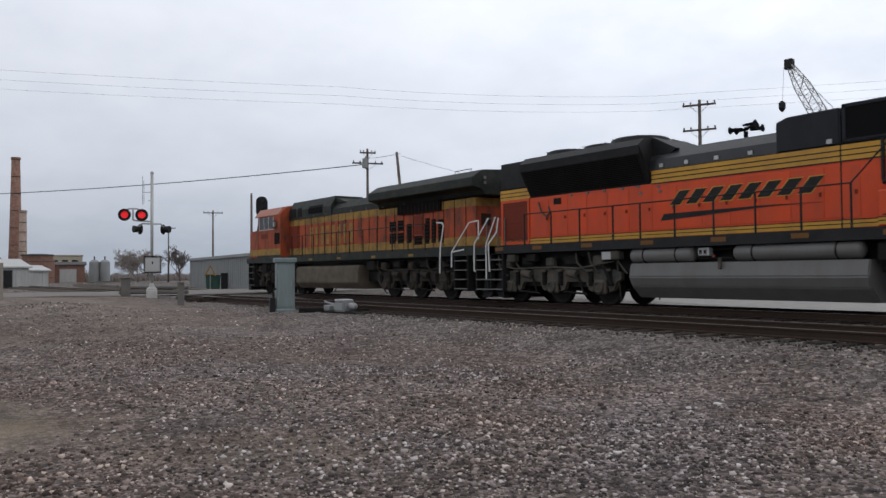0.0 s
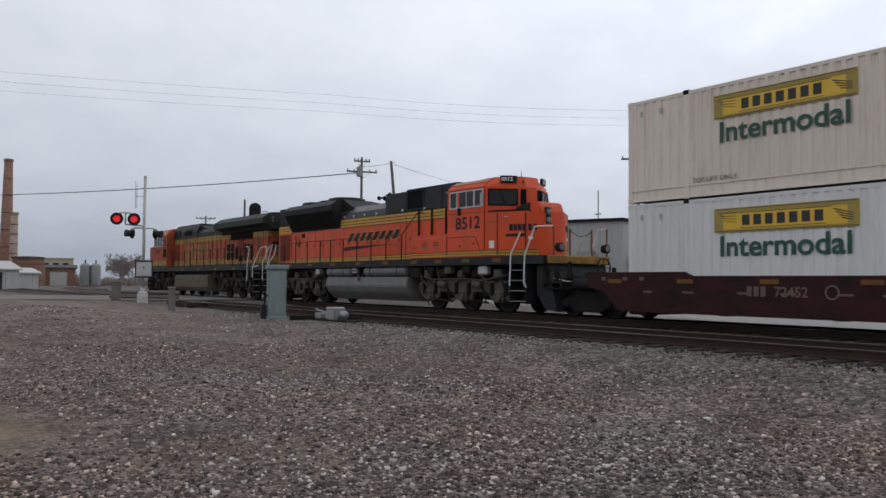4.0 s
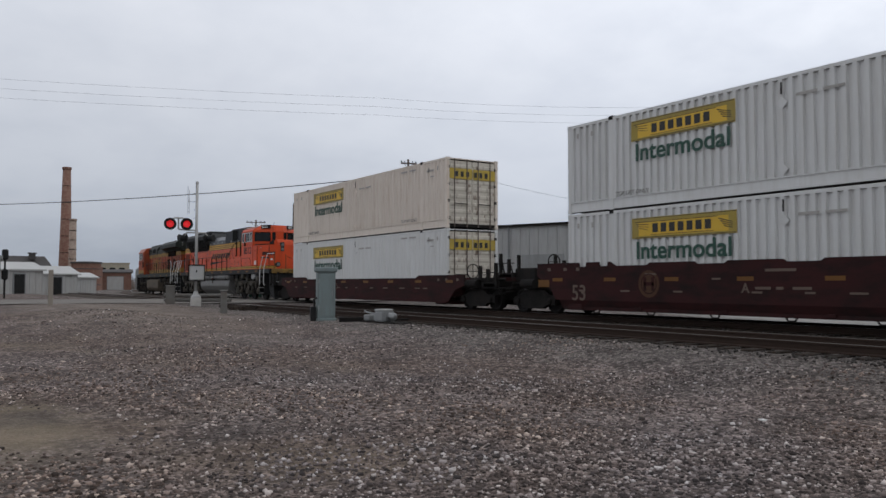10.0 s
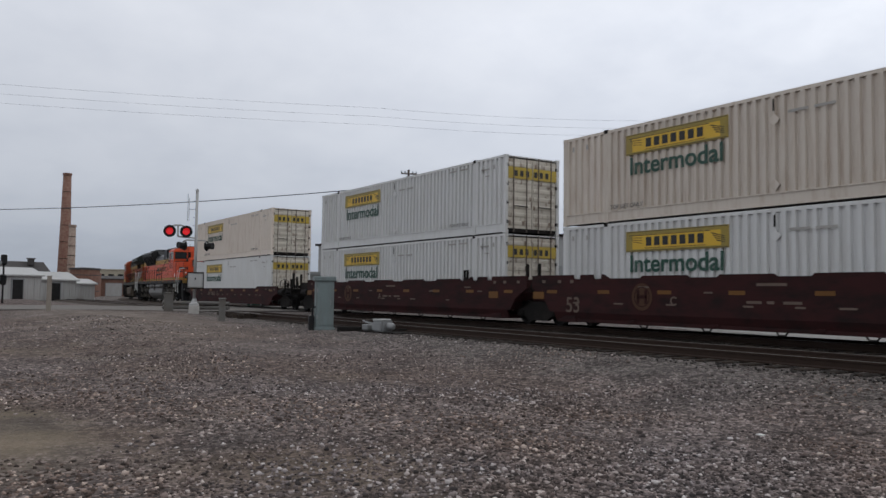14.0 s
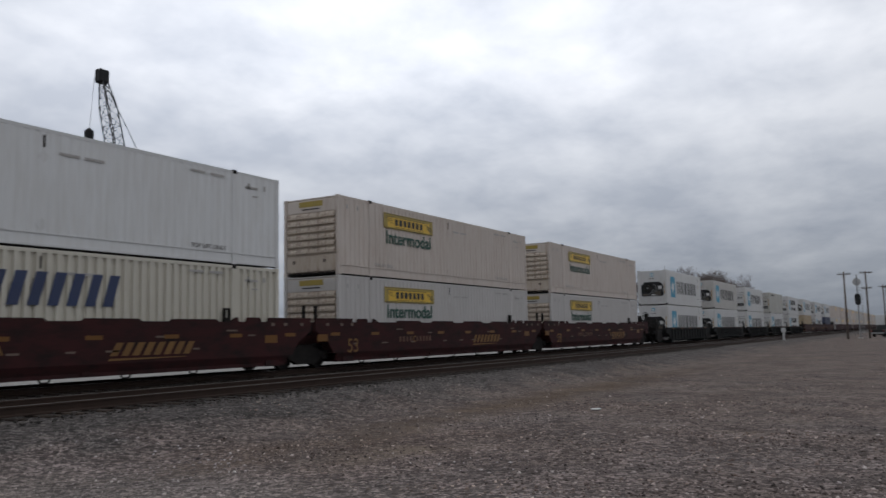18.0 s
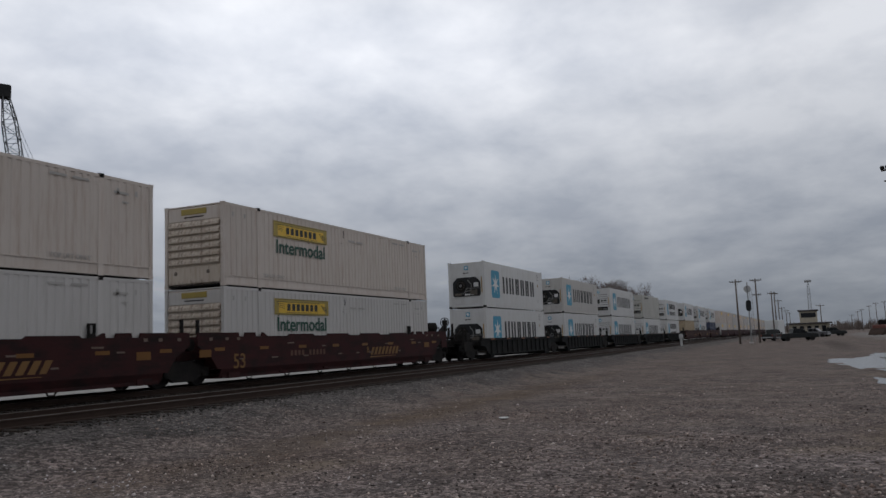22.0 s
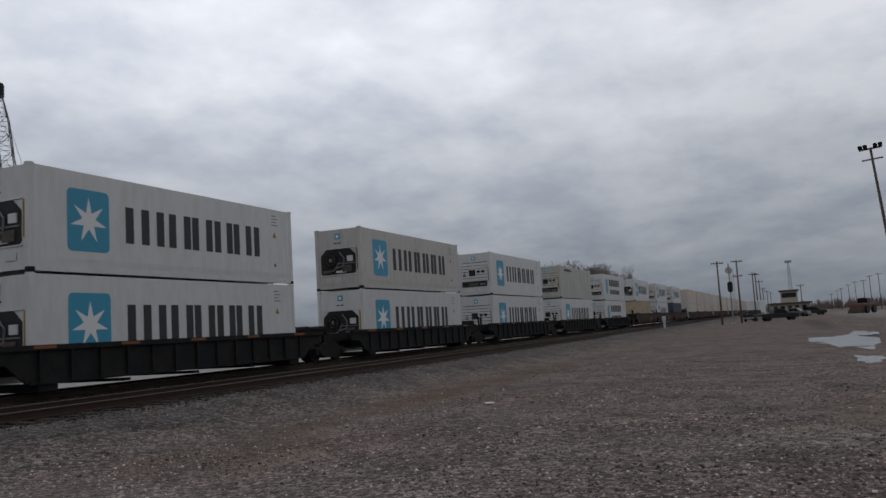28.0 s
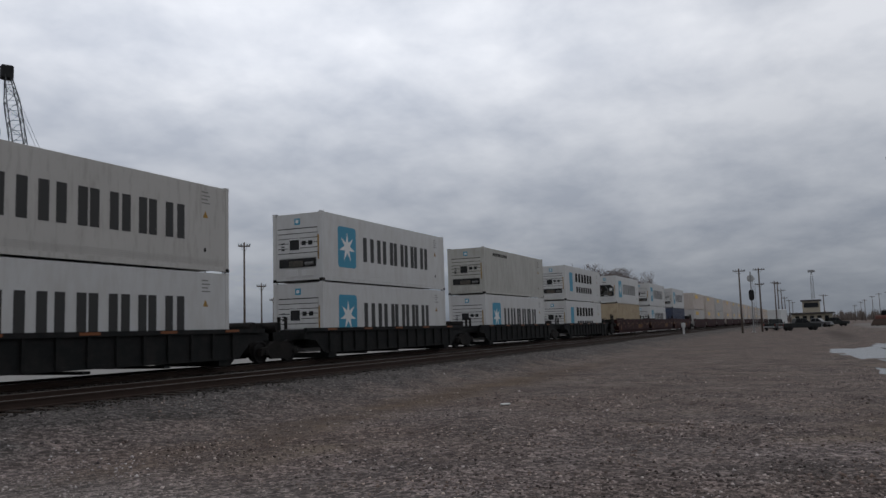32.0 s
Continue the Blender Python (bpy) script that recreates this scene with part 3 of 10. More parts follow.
    dirt = patch(165, -17, 118, 9.5, 0.08, mixc(tex(5.0, 6), (0.19, 0.178, 0.165), (0.27, 0.254, 0.24)), dirt, 1.2, 1.6)
    dark = mixc(tex(0.55, 5), dirt, mixc(tone, (0.056, 0.049, 0.046), (0.24, 0.21, 0.2), 0.0, 0.85), 0.50, 0.85)
    # clean grey stone on the shoulder of the tracks
    my, sh = n.new("ShaderNodeMapRange"), n.new("ShaderNodeMath")
    my.inputs["From Min"].default_value, my.inputs["From Max"].default_value, my.inputs["To Max"].default_value = 8.2, 11.8, 0.62
    l.new(xyz.outputs[1], my.inputs["Value"])
    sh.operation = "ADD"
    l.new(my.outputs[0], sh.inputs[0])
    l.new(tex(0.8, 5), sh.inputs[1])
    dark = mixc(sh.outputs[0], dark, mixc(mr.outputs[0], mixc(tone, (0.075, 0.066, 0.062), (0.345, 0.305, 0.285), 0.0, 0.85), mixc(tone, (0.042, 0.038, 0.036), (0.25, 0.226, 0.214), 0.0, 0.85), 0.02, 0.14), 0.74, 1.02)
    # flat damp hollows and drier, paler swells
    wet = n.new("ShaderNodeMix")
    wet.data_type = "RGBA"
    wet.blend_type = "MULTIPLY"
    wet.inputs["Factor"].default_value = 1.0
    l.new(dark, wet.inputs["A"])
    l.new(mixc(tex(0.9, 7, 0.7), (0.66, 0.65, 0.64), (1.18, 1.17, 1.16), 0.34, 0.66), wet.inputs["B"])
    dark = wet.outputs["Result"]
    l.new(dark, b.inputs["Base Color"])
    bp = n.new("ShaderNodeBump")
    bp.inputs["Strength"].default_value, bp.inputs["Distance"].default_value = 0.9, 0.03
    l.new(vor.outputs["Distance"], bp.inputs["Height"])
    l.new(bp.outputs[0], b.inputs["Normal"])
    return m


GRAVEL = ground_material()


def build_ground():
    xs, ys = spread(-2200, 2200, 70, 0.9, 1.10), spread(-1500, 2200, 26, 0.6, 1.10)
    verts = [(x, y, ground_z(x, y)) for y in ys for x in xs]
    w = len(xs)
    faces = [(j * w + i, j * w + i + 1, (j + 1) * w + i + 1, (j + 1) * w + i) for j in range(len(ys) - 1) for i in range(w - 1)]
    me = bpy.data.meshes.new("ground")
    me.from_pydata(verts, [], faces)
    me.materials.append(GRAVEL)
    for p in me.polygons:
        p.use_smooth = True
    tagged(new("ground", me), "grey-brown gravel yard with bare dirt patches beside the tracks", "ground", kind="structure")


build_ground()


def stone_material():
    m = bpy.data.materials.new("crushed_stone")
    m.use_nodes = True
    n, l = m.node_tree.nodes, m.node_tree.links
    g = n.new("ShaderNodeNewGeometry")
    rp = n.new("ShaderNodeValToRGB")
    e = rp.color_ramp.elements
    e[0].color, e[1].color = (0.040, 0.035, 0.034, 1), (0.70, 0.64, 0.61, 1)
    for p, c in ((0.3, (0.092, 0.077, 0.073)), (0.6, (0.175, 0.142, 0.132)), (0.85, (0.34, 0.29, 0.273))):
        rp.color_ramp.elements.new(p).color = (*c, 1)
    l.new(g.outputs["Random Per Island"], rp.inputs[0])
    tc, nz, tint, mx = n.new("ShaderNodeTexCoord"), n.new("ShaderNodeTexNoise"), n.new("ShaderNodeValToRGB"), n.new("ShaderNodeMix")
    nz.inputs["Scale"].default_value, nz.inputs["Detail"].default_value = 0.3, 5
    l.new(tc.outputs["Object"], nz.inputs["Vector"])
    tint.color_ramp.elements[0].position, tint.color_ramp.elements[0].color = 0.4, (0.95, 0.97, 1.0, 1)
    tint.color_ramp.elements[1].position, tint.color_ramp.elements[1].color = 0.6, (1.0, 0.89, 0.79, 1)
    l.new(nz.outputs["Fac"], tint.inputs[0])
    mx.data_type, mx.blend_type = "RGBA", "MULTIPLY"
    mx.inputs["Factor"].default_value = 1.0
    l.new(rp.outputs[0], mx.inputs["A"])
    l.new(tint.outputs[0], mx.inputs["B"])
    # dry pale stone spread before the stand
    mp, far, pale, mx2 = n.new("ShaderNodeMapping"), n.new("ShaderNodeVectorMath"), n.new("ShaderNodeMapRange"), n.new("ShaderNodeMix")
    mp.inputs["Location"].default_value, mp.inputs["Scale"].default_value = (-0.48, -1.1, 0), (0.19, 0.16, 0)
    far.operation = "LENGTH"
    l.new(tc.outputs["Object"], mp.inputs[0])
    l.new(mp.outputs[0], far.inputs[0])
    for k, v in (("From Min", 0.45), ("From Max", 1.15), ("To Min", 1.0), ("To Max", 0.0)):
        pale.inputs[k].default_value = v
    l.new(far.outputs["Value"], pale.inputs["Value"])
    mx2.data_type = "RGBA"
    lift = n.new("ShaderNodeMix")
    lift.data_type, lift.blend_type = "RGBA", "MIX"
    lift.inputs["Factor"].default_value = 0.55
    lift.inputs["B"].default_value = (0.50, 0.45, 0.41, 1)
    l.new(mx.outputs["Result"], lift.inputs["A"])
    l.new(pale.outputs[0], mx2.inputs["Factor"])
    l.new(mx.outputs["Result"], mx2.inputs["A"])
    l.new(lift.outputs["Result"], mx2.inputs["B"])
    b = n["Principled BSDF"]
    b.inputs["Roughness"].default_value, b.inputs["Specular IOR Level"].default_value = 0.9, 0.15
    l.new(mx2.outputs["Result"], b.inputs["Base Color"])
    return m


STONE = stone_material()
OCTA = np.array([(1, 0, 0), (-1, 0, 0), (0, 1, 0), (0, -1, 0), (0, 0, 1), (0, 0, -1)], float)
OCTF = np.array([(0, 2, 4), (2, 1, 4), (1, 3, 4), (3, 0, 4), (2, 0, 5), (1, 2, 5), (3, 1, 5), (0, 3, 5)])


def stones(name, label, places, sizes, seed, material=None):
    """Loose crushed stones, each a squashed and turned octahedron, in one mesh."""
    rng = np.random.default_rng(seed)
    n = len(places)
    v = OCTA[None] * sizes[:, None, None] * rng.uniform(0.55, 1.25, (n, 6, 1))
    a = rng.uniform(0, math.tau, (n, 3))
    ca, sa = np.cos(a), np.sin(a)
    R = np.empty((n, 3, 3))
    R[:, 0] = np.stack([ca[:, 0] * ca[:, 1], ca[:, 0] * sa[:, 1] * sa[:, 2] - sa[:, 0] * ca[:, 2], ca[:, 0] * sa[:, 1] * ca[:, 2] + sa[:, 0] * sa[:, 2]], 1)
    R[:, 1] = np.stack([sa[:, 0] * ca[:, 1], sa[:, 0] * sa[:, 1] * sa[:, 2] + ca[:, 0] * ca[:, 2], sa[:, 0] * sa[:, 1] * ca[:, 2] - ca[:, 0] * sa[:, 2]], 1)
    R[:, 2] = np.stack([-sa[:, 1], ca[:, 1] * sa[:, 2], ca[:, 1] * ca[:, 2]], 1)
    v = np.einsum("nij,nkj->nki", R, v)
    v[:, :, 2] *= 0.7
    v += places[:, None]
    f = (OCTF[None] + 6 * np.arange(n)[:, None, None]).reshape(-1, 3)
    me = bpy.data.meshes.new(name)
    me.vertices.add(n * 6)
    me.vertices.foreach_set("co", v.reshape(-1))
    me.loops.add(len(f) * 3)
    me.loops.foreach_set("vertex_index", f.reshape(-1))
    me.polygons.add(len(f))
    me.polygons.foreach_set("loop_start", np.arange(len(f)) * 3)
    me.update(calc_edges=True)
    me.materials.append(material or STONE)
    tagged(new(name, me), label, "gravel", kind="stuff")


def scatter_gravel():
    rng = np.random.default_rng(5)
    pts = []
    for r0, r1, per in ((3.4, 9.5, 640), (9.5, 14, 330), (14, 20, 140), (20, 31, 48)):
        n = int(math.pi * (r1 * r1 - r0 * r0) / 2 * per * 1.1)
        r = np.sqrt(rng.uniform(r0 * r0, r1 * r1, n))
        a = np.radians(rng.uniform(-97, 101, n))
        p = np.stack([r * np.sin(a), r * np.cos(a)], 1)
        pts.append(p[(p[:, 1] < 12.25) & (p[:, 1] > -6)])
    p = np.concatenate(pts)
    keep = np.array([noise.noise((x * 0.3, y * 0.3, 7)) + 0.66 - 0.8 * math.exp(-((x + 10.6) / 2.9) ** 2 - ((y - 0.9) / 0.85) ** 2) > k for (x, y), k in zip(p, rng.uniform(0, 1, len(p)))])
    p = p[keep & ((p[:, 0] < 1) | (rng.uniform(0, 1, len(p)) < 0.44))]
    z = np.array([ground_z(x, y) for x, y in p])
    sizes = rng.gamma(4.5, 0.0041, len(p)).clip(0.006, 0.048) * np.where(p[:, 0] < 1, 1.0, 0.8)
    stones("gravel", "loose grey and tan crushed stones on the yard", np.column_stack([p, z + sizes * 0.15]), sizes, 6)
    n = 26000
    q = np.column_stack([rng.uniform(-32, 60, n), rng.uniform(11.9, 21.5, n)])
    qz = np.full(n, -0.20) + rng.uniform(0, 0.03, n)
    stones("track_ballast", "dark grey ballast stones between and beside the rails", np.column_stack([q, qz]), rng.uniform(0.02, 0.045, n), 8, mat("dark_ballast_stone", (0.060, 0.054, 0.050), (0.036, 0.033, 0.031), 0.9, s1=6, dirt=(0.11, 0.10, 0.092), amount=0.5, bump=0.05, spec=0.1))


# ---- tracks
TIE_BM = soften(boxes((-0.11, 0.11, -1.3, 1.3, -0.18, 0.0)), 0.012)
TIE_MESH = bpy.data.meshes.new("tie")
TIE_BM.to_mesh(TIE_MESH)
TIE_BM.free()
TIE_MESH.materials.append(TIE)


def rail_profile(bm, pts):
    """A flat-bottomed rail along a line of (place, heading): foot, web and head as one strip."""
    prof = [(-0.07, -0.172), (0.07, -0.172), (0.07, -0.155), (0.012, -0.135), (0.012, -0.045), (0.036, -0.035), (0.036, -0.004),
            (-0.036, -0.004), (-0.036, -0.035), (-0.012, -0.045), (-0.012, -0.135), (-0.07, -0.155)]
    rings = []
    for p, h in pts:
        side = Vector((-math.sin(h), math.cos(h), 0))
        rings.append([bm.verts.new(p + side * a + Vector((0, 0, b))) for a, b in prof])
    for r, s in zip(rings, rings[1:]):
        for k in range(len(prof)):
            bm.faces.new((r[k], r[(k + 1) % len(prof)], s[(k + 1) % len(prof)], s[k]))
    bmesh.ops.recalc_face_normals(bm, faces=bm.faces[:])
    return bm


def head_strip(bm, pts):
    rings = []
    for p, h in pts:
        side = Vector((-math.sin(h), math.cos(h), 0))
        rings.append([bm.verts.new(p + side * a + Vector((0, 0, b))) for a, b in ((-0.034, -0.004), (-0.026, 0.0), (0.026, 0.0), (0.034, -0.004))])
    for r, s in zip(rings, rings[1:]):
        for k in range(3):
            bm.faces.new((r[k], s[k], s[k + 1], r[k + 1]))
    bmesh.ops.recalc_face_normals(bm, faces=bm.faces[:])
    return bm


def track(label, line, u0, u1, near0, near1, head=SHINE):
    t = thing("railway_track", label, "railway track", kind="structure")
    us = [u0 + i * (u1 - u0) / 120 for i in range(121)]
    if u0 < CURVE_X:
        us = sorted(set(us + [CURVE_X - 4 * i for i in range(40)]))
    for off in (-0.7525, 0.7525):
        pts = []
        for u in us:
            p, h = line(u)
            pts.append((p + Vector((-math.sin(h), math.cos(h), 0)) * off, h))
        r = part("rail", rail_profile(bmesh.new(), pts), RUST, t, "rust-brown steel rail")
        part("rail_head", head_strip(bmesh.new(), pts), head, r, "worn running surface")
    n = int((u1 - u0) / 0.53)
    far = bmesh.new()
    rng = random.Random(4)
    for i in range(n):
        u = u0 + i * 0.53 + rng.uniform(-0.03, 0.03)
        p, h = line(u)
        m = Matrix.Translation(p + Vector((0, rng.uniform(-0.05, 0.05), -0.176))) @ Matrix.Rotation(h + rng.uniform(-0.02, 0.02), 4, "Z")
        if near0 < u < near1:
            o = new("tie", TIE_MESH)
            o.parent, o.matrix_basis = t, m
        elif -90 < u < 190:
            vs = [far.verts.new(m @ Vector((x, y, z))) for z in (-0.15, 0) for y in (-1.3, 1.3) for x in (-0.11, 0.11)]
            for f in ((4, 5, 7, 6), (0, 1, 5, 4), (2, 6, 7, 3), (0, 4, 6, 2), (1, 3, 7, 5)):
                far.faces.new([vs[k] for k in f])
    tagged(part("distant_ties", far, TIE, t), kind="stuff")
    return t


def near_line(u):
    return Vector((u, NEAR_Y, 0)), 0.0


# ---- containers (z = 0 at the floor, x from the front wall to the doors, long side towards -y and +y)
def corrugated(length, z0, z1, y, pitch, depth, x_from=0.0, sign=-1):
    """A folded side sheet with upright ribs."""
    bm = bmesh.new()
    n = max(1, round(length / pitch))
    p = length / n
    xs = []
    for i in range(n):
        x = x_from + i * p
        xs += [(x, 0), (x + p * 0.42, 0), (x + p * 0.52, depth), (x + p * 0.90, depth)]
    xs.append((x_from + length, 0))
    lo = [bm.verts.new((x, y - sign * d, z0)) for x, d in xs]
    hi = [bm.verts.new((x, y - sign * d, z1)) for x, d in xs]
    for i in range(len(xs) - 1):
        f = (lo[i], lo[i + 1], hi[i + 1], hi[i])
        bm.faces.new(f if sign < 0 else f[::-1])
    return bm


def bars(parent, material, x0, x1, z0, z1, y, n, sign=-1, name="brand_bar", slant=0.0, gap=0.3):
    """A brand name as a row of plain bars."""
    w = (x1 - x0) / n
    me = None
    for i in range(n):
        if me is None:
            me = part(name, prism(bmesh.new(), [(0, z0), (w * (1 - gap), z0), (w * (1 - gap) + slant, z1), (slant, z1)], y, y + 0.004 * sign), material, parent)
            me.matrix_basis = pose(x0, 0, 0)
        else:
            share(me, parent, pose(x0 + i * w, 0, 0))
    return me


WORNINK = mat("worn_dark_lettering", (0.15, 0.145, 0.135), (0.21, 0.2, 0.185), 0.6, bump=0)
GREYMARK = mat("faint_grey_lettering", (0.31, 0.30, 0.28), (0.38, 0.36, 0.335), 0.6, bump=0)
CH = 2.896


RODS = mat("worn_lock_rod_steel", (0.17, 0.14, 0.12), (0.10, 0.075, 0.06), 0.6, s1=3, bump=0.1)


def jb_box(name, label, paint, door_paint=None, door_end=True, brand="panel", text_ink=None, fold=0.07):
    """A 53-foot domestic container: posts at the 40-foot stations, ribbed sides, doors at the far end."""
    L, W = 16.15, 2.59
    c = thing(name, label, "container", group="intermodal containers")
    h = W / 2
    x0, x1 = 1.98, 14.17
    for s in (-1, 1):
        y = s * (h - 0.012)
        bm = corrugated(x0 - 0.24, 0.36, CH - 0.1, y, 0.275, fold, 0.14, s)
        part("side_panel", bm, paint, c)
        part("side_panel", corrugated(x1 - x0 - 0.18, 0.36, CH - 0.1, y, 0.275, fold, x0 + 0.09, s), paint, c)
        part("side_panel", corrugated(L - x1 - 0.24, 0.36, CH - 0.1, y, 0.275, fold, x1 + 0.09, s), paint, c)
        part("bottom_rail", boxes((0.14, L - 0.14, min(y - s * 0.02, y - s * 0.1), max(y - s * 0.02, y - s * 0.1), 0.03, 0.36)), paint, c)
        part("rail_ledge", boxes((0.14, L - 0.14, min(y + s * 0.004, y - s * 0.06), max(y + s * 0.004, y - s * 0.06), 0.335, 0.365)), paint, c)
        part("rail_ledge", boxes((0.14, L - 0.14, min(y + s * 0.002, y - s * 0.06), max(y + s * 0.002, y - s * 0.06), 0.03, 0.075)), paint, c)
        part("top_rail", boxes((0.14, L - 0.14, min(y, y - s * 0.08), max(y, y - s * 0.08), CH - 0.1, CH - 0.01)), paint, c)
        for x in (x0, x1):
            p = part("lifting_post", boxes((x - 0.09, x + 0.09, min(y + s * 0.008, y - s * 0.09), max(y + s * 0.008, y - s * 0.09), 0.01, CH - 0.004)), paint, c)
            part("lifting_casting", boxes((x - 0.085, x + 0.085, min(y + s * 0.014, y - s * 0.1), max(y + s * 0.014, y - s * 0.1), CH - 0.10, CH + 0.02)), GRIME, p, "dark steel casting")
        for x in (0.07, L - 0.07):
            p = part("corner_post", boxes((x - 0.07, x + 0.07, min(y + s * 0.006, y - s * 0.12), max(y + s * 0.006, y - s * 0.12), 0.01, CH)), paint, c)
            for z in (0.0, CH - 0.12):
                part("corner_casting", boxes((x - 0.08, x + 0.08, min(y + s * 0.012, y - s * 0.14), max(y + s * 0.012, y - s * 0.14), z, z + 0.12)), paint, p)
    part("roof", boxes((0.05, L - 0.05, -h + 0.06, h - 0.06, CH - 0.06, CH - 0.015)), paint, c)
    part("floor", boxes((0.05, L - 0.05, -h + 0.06, h - 0.06, 0.05, 0.18)), GRIME, c)
    # front wall: a flat kick panel, thin ledges with dirt- and shade-darkened lower edges above it, a brand plate at
    # the top
    clean = paint.name.startswith("white") and fold < 0.03
    wall_paint = paint if clean else ENDWALL
    bm = boxes((0.05, 0.10, -h + 0.12, h - 0.12, 0.1, CH - 0.08))
    fw = part("front_wall", bm, wall_paint, c, "ribbed end wall with rust stains")
    part("kick_panel", soften(boxes((0.015, 0.05, -h + 0.16, h - 0.16, 0.14, 0.72)), 0.012), wall_paint, fw)
    part("top_panel", soften(boxes((0.02, 0.05, -h + 0.16, h - 0.16, 2.34, CH - 0.1)), 0.012), paint, fw)
    for y in (-0.62, 0.80):
        part("drain_plug", lathe(bmesh.new(), [(0.07, 0.0), (0.07, -0.015), (0.02, -0.02)], (0.015, y, 0.52), "x", 10), RODS, fw)
    rib = edge = None
    for i in range(6):
        z = 0.80 + i * 0.262
        if rib is None:
            rib = part("rib", prism(bmesh.new(), [(0.05, 0.03), (-0.025, 0.035), (-0.025, 0.11), (0.05, 0.235)], -h + 0.17, h - 0.17), wall_paint, fw)
            rib.matrix_basis = pose(0, 0, z)
            edge = part("rib_edge", boxes((-0.027, 0.04, -h + 0.18, h - 0.18, 0.008, 0.034)), ENDEDGE, fw, "lower edge darkened by dirt and painted shade")
            edge.matrix_basis = pose(0, 0, z)
        else:
            share(rib, fw, pose(0, 0, z))
            share(edge, fw, pose(0, 0, z))
    part("end_plate", boxes((0.005, 0.02, -0.55, 0.55, CH - 0.34, CH - 0.14)), OLIVEGOLD if brand == "panel" else paint, fw, "small dull gold brand plate")
    part("marking_bar", boxes((0.01, 0.02, -0.42, 0.42, CH - 0.45, CH - 0.41)), GRIME, fw)
    # doors: two leaves with lock rods and a yellow panel across them
    dp = door_paint or paint
    for s in (-1, 1):
        a, b = (-h + 0.13, -0.012) if s < 0 else (0.012, h - 0.13)
        bm = boxes((L - 0.10, L - 0.055, a, b, 0.14, CH - 0.12))
        d = part("door", bm, dp, c, "panelled door leaf")
        rib = part("rib", prism(bmesh.new(), [(L - 0.055, 0), (L - 0.036, 0.05), (L - 0.036, 0.14), (L - 0.055, 0.19)], a + 0.06, b - 0.06), dp, d)
        rib.matrix_basis = pose(0, 0, 0.28)
        for i in range(1, 8):
            share(rib, d, pose(0, 0, 0.28 + i * 0.31))
        for y in (a + 0.27, b - 0.27):
            part("lock_rod", rods(0.022, [(L - 0.005, y, 0.04), (L - 0.005, y, CH - 0.04)]), RODS, d)
        part("door_handle", rods(0.016, [(L + 0.0, a + 0.25, 1.02), (L + 0.0, b - 0.22, 1.0)]), GRIME, d)
        for i in range(4):
            z = 0.35 + i * 0.7
            yy = s * (h - 0.11)
            part("hinge", boxes((L - 0.06, L - 0.0, yy - 0.05, yy + 0.05, z, z + 0.12)), GRIME, d)
        if brand != "none":
            part("brand_panel", boxes((L - 0.018, L - 0.012, a + 0.02, b - 0.01, 2.03, 2.46)), DOOR_Y, d, "faded yellow brand panel")
            for k in range(3):
                yk = (a + 0.3 + k * 0.27) if s < 0 else (a + 0.06 + k * 0.27)
                part("brand_bar", boxes((L - 0.012, L - 0.009, yk, yk + 0.15, 2.12, 2.34)), INK, d)
    for s in (-1, 1):
        y = s * (h + 0.004)
        face = FACE if s < 0 else BACK
        def put(body, x, z, size, ink, w=0.0, width=None):
            m = Matrix.Translation((x if s < 0 else x + (width or 0), y + s * 0.003, z)) @ face
            return text(body, size, ink, c, m, w, width=width)
        if brand == "panel":
            xa, xb = 2.85, 6.55
            p = part("brand_panel", boxes((xa, xb, min(y, y + s * 0.004), max(y, y + s * 0.004), 1.97, 2.58)), SIGN_Y, c, "yellow brand panel with a dark border")
            yb = y + s * 0.004
            bm = bmesh.new()
            for q in ((xa, xb, 2.46, 2.58), (xa, xa + 0.26, 1.97, 2.46), (xb - 0.26, xb, 1.97, 2.46), (xa + 0.26, xb - 0.26, 1.97, 2.04)):
                box(bm, q[0], q[1], min(yb, yb + s * 0.002), max(yb, yb + s * 0.002), q[2], q[3])
            part("brand_border", bm, OLIVEGOLD, p, "dull gold border")
            bm = bmesh.new()
            for q in ((xa + 0.03, xb - 0.03, 1.99, 2.005), (xa + 0.03, xb - 0.03, 2.545, 2.56), (xa + 0.62, xb - 0.62, 2.44, 2.455), (xa + 0.75, xb - 0.75, 2.06, 2.075)):
                box(bm, q[0], q[1], min(yb, yb + s * 0.003), max(yb, yb + s * 0.003), q[2], q[3])
            for k in range(4):
                prism(bm, [(xa + 0.12 + k * 0.05, 2.46 - k * 0.06), (xa + 0.62, 2.46 - k * 0.08), (xa + 0.66, 2.44 - k * 0.08), (xa + 0.14 + k * 0.05, 2.44 - k * 0.06)], yb, yb + s * 0.003)
                prism(bm, [(xb - 0.58 + k * 0.06, 2.4 - k * 0.07), (xb - 0.13, 2.28 - k * 0.05), (xb - 0.13, 2.26 - k * 0.05), (xb - 0.58 + k * 0.06, 2.37 - k * 0.07)], yb, yb + s * 0.003)
            part("brand_emblem", bm, INK, p, "thin dark border and emblem strokes")
            bars(p, INK, xa + 0.80, xb - 0.72, 2.13, 2.39, yb, 7, s, gap=0.34)
            put("Intermodal", 3.02, 1.38, 0.72, GREENINK, 0.014, 3.35)
        elif brand == "wide":
            bars(c, NAVY, 5.55, 10.1, 1.55, 2.35, y, 9, s, slant=0.22, gap=0.42)
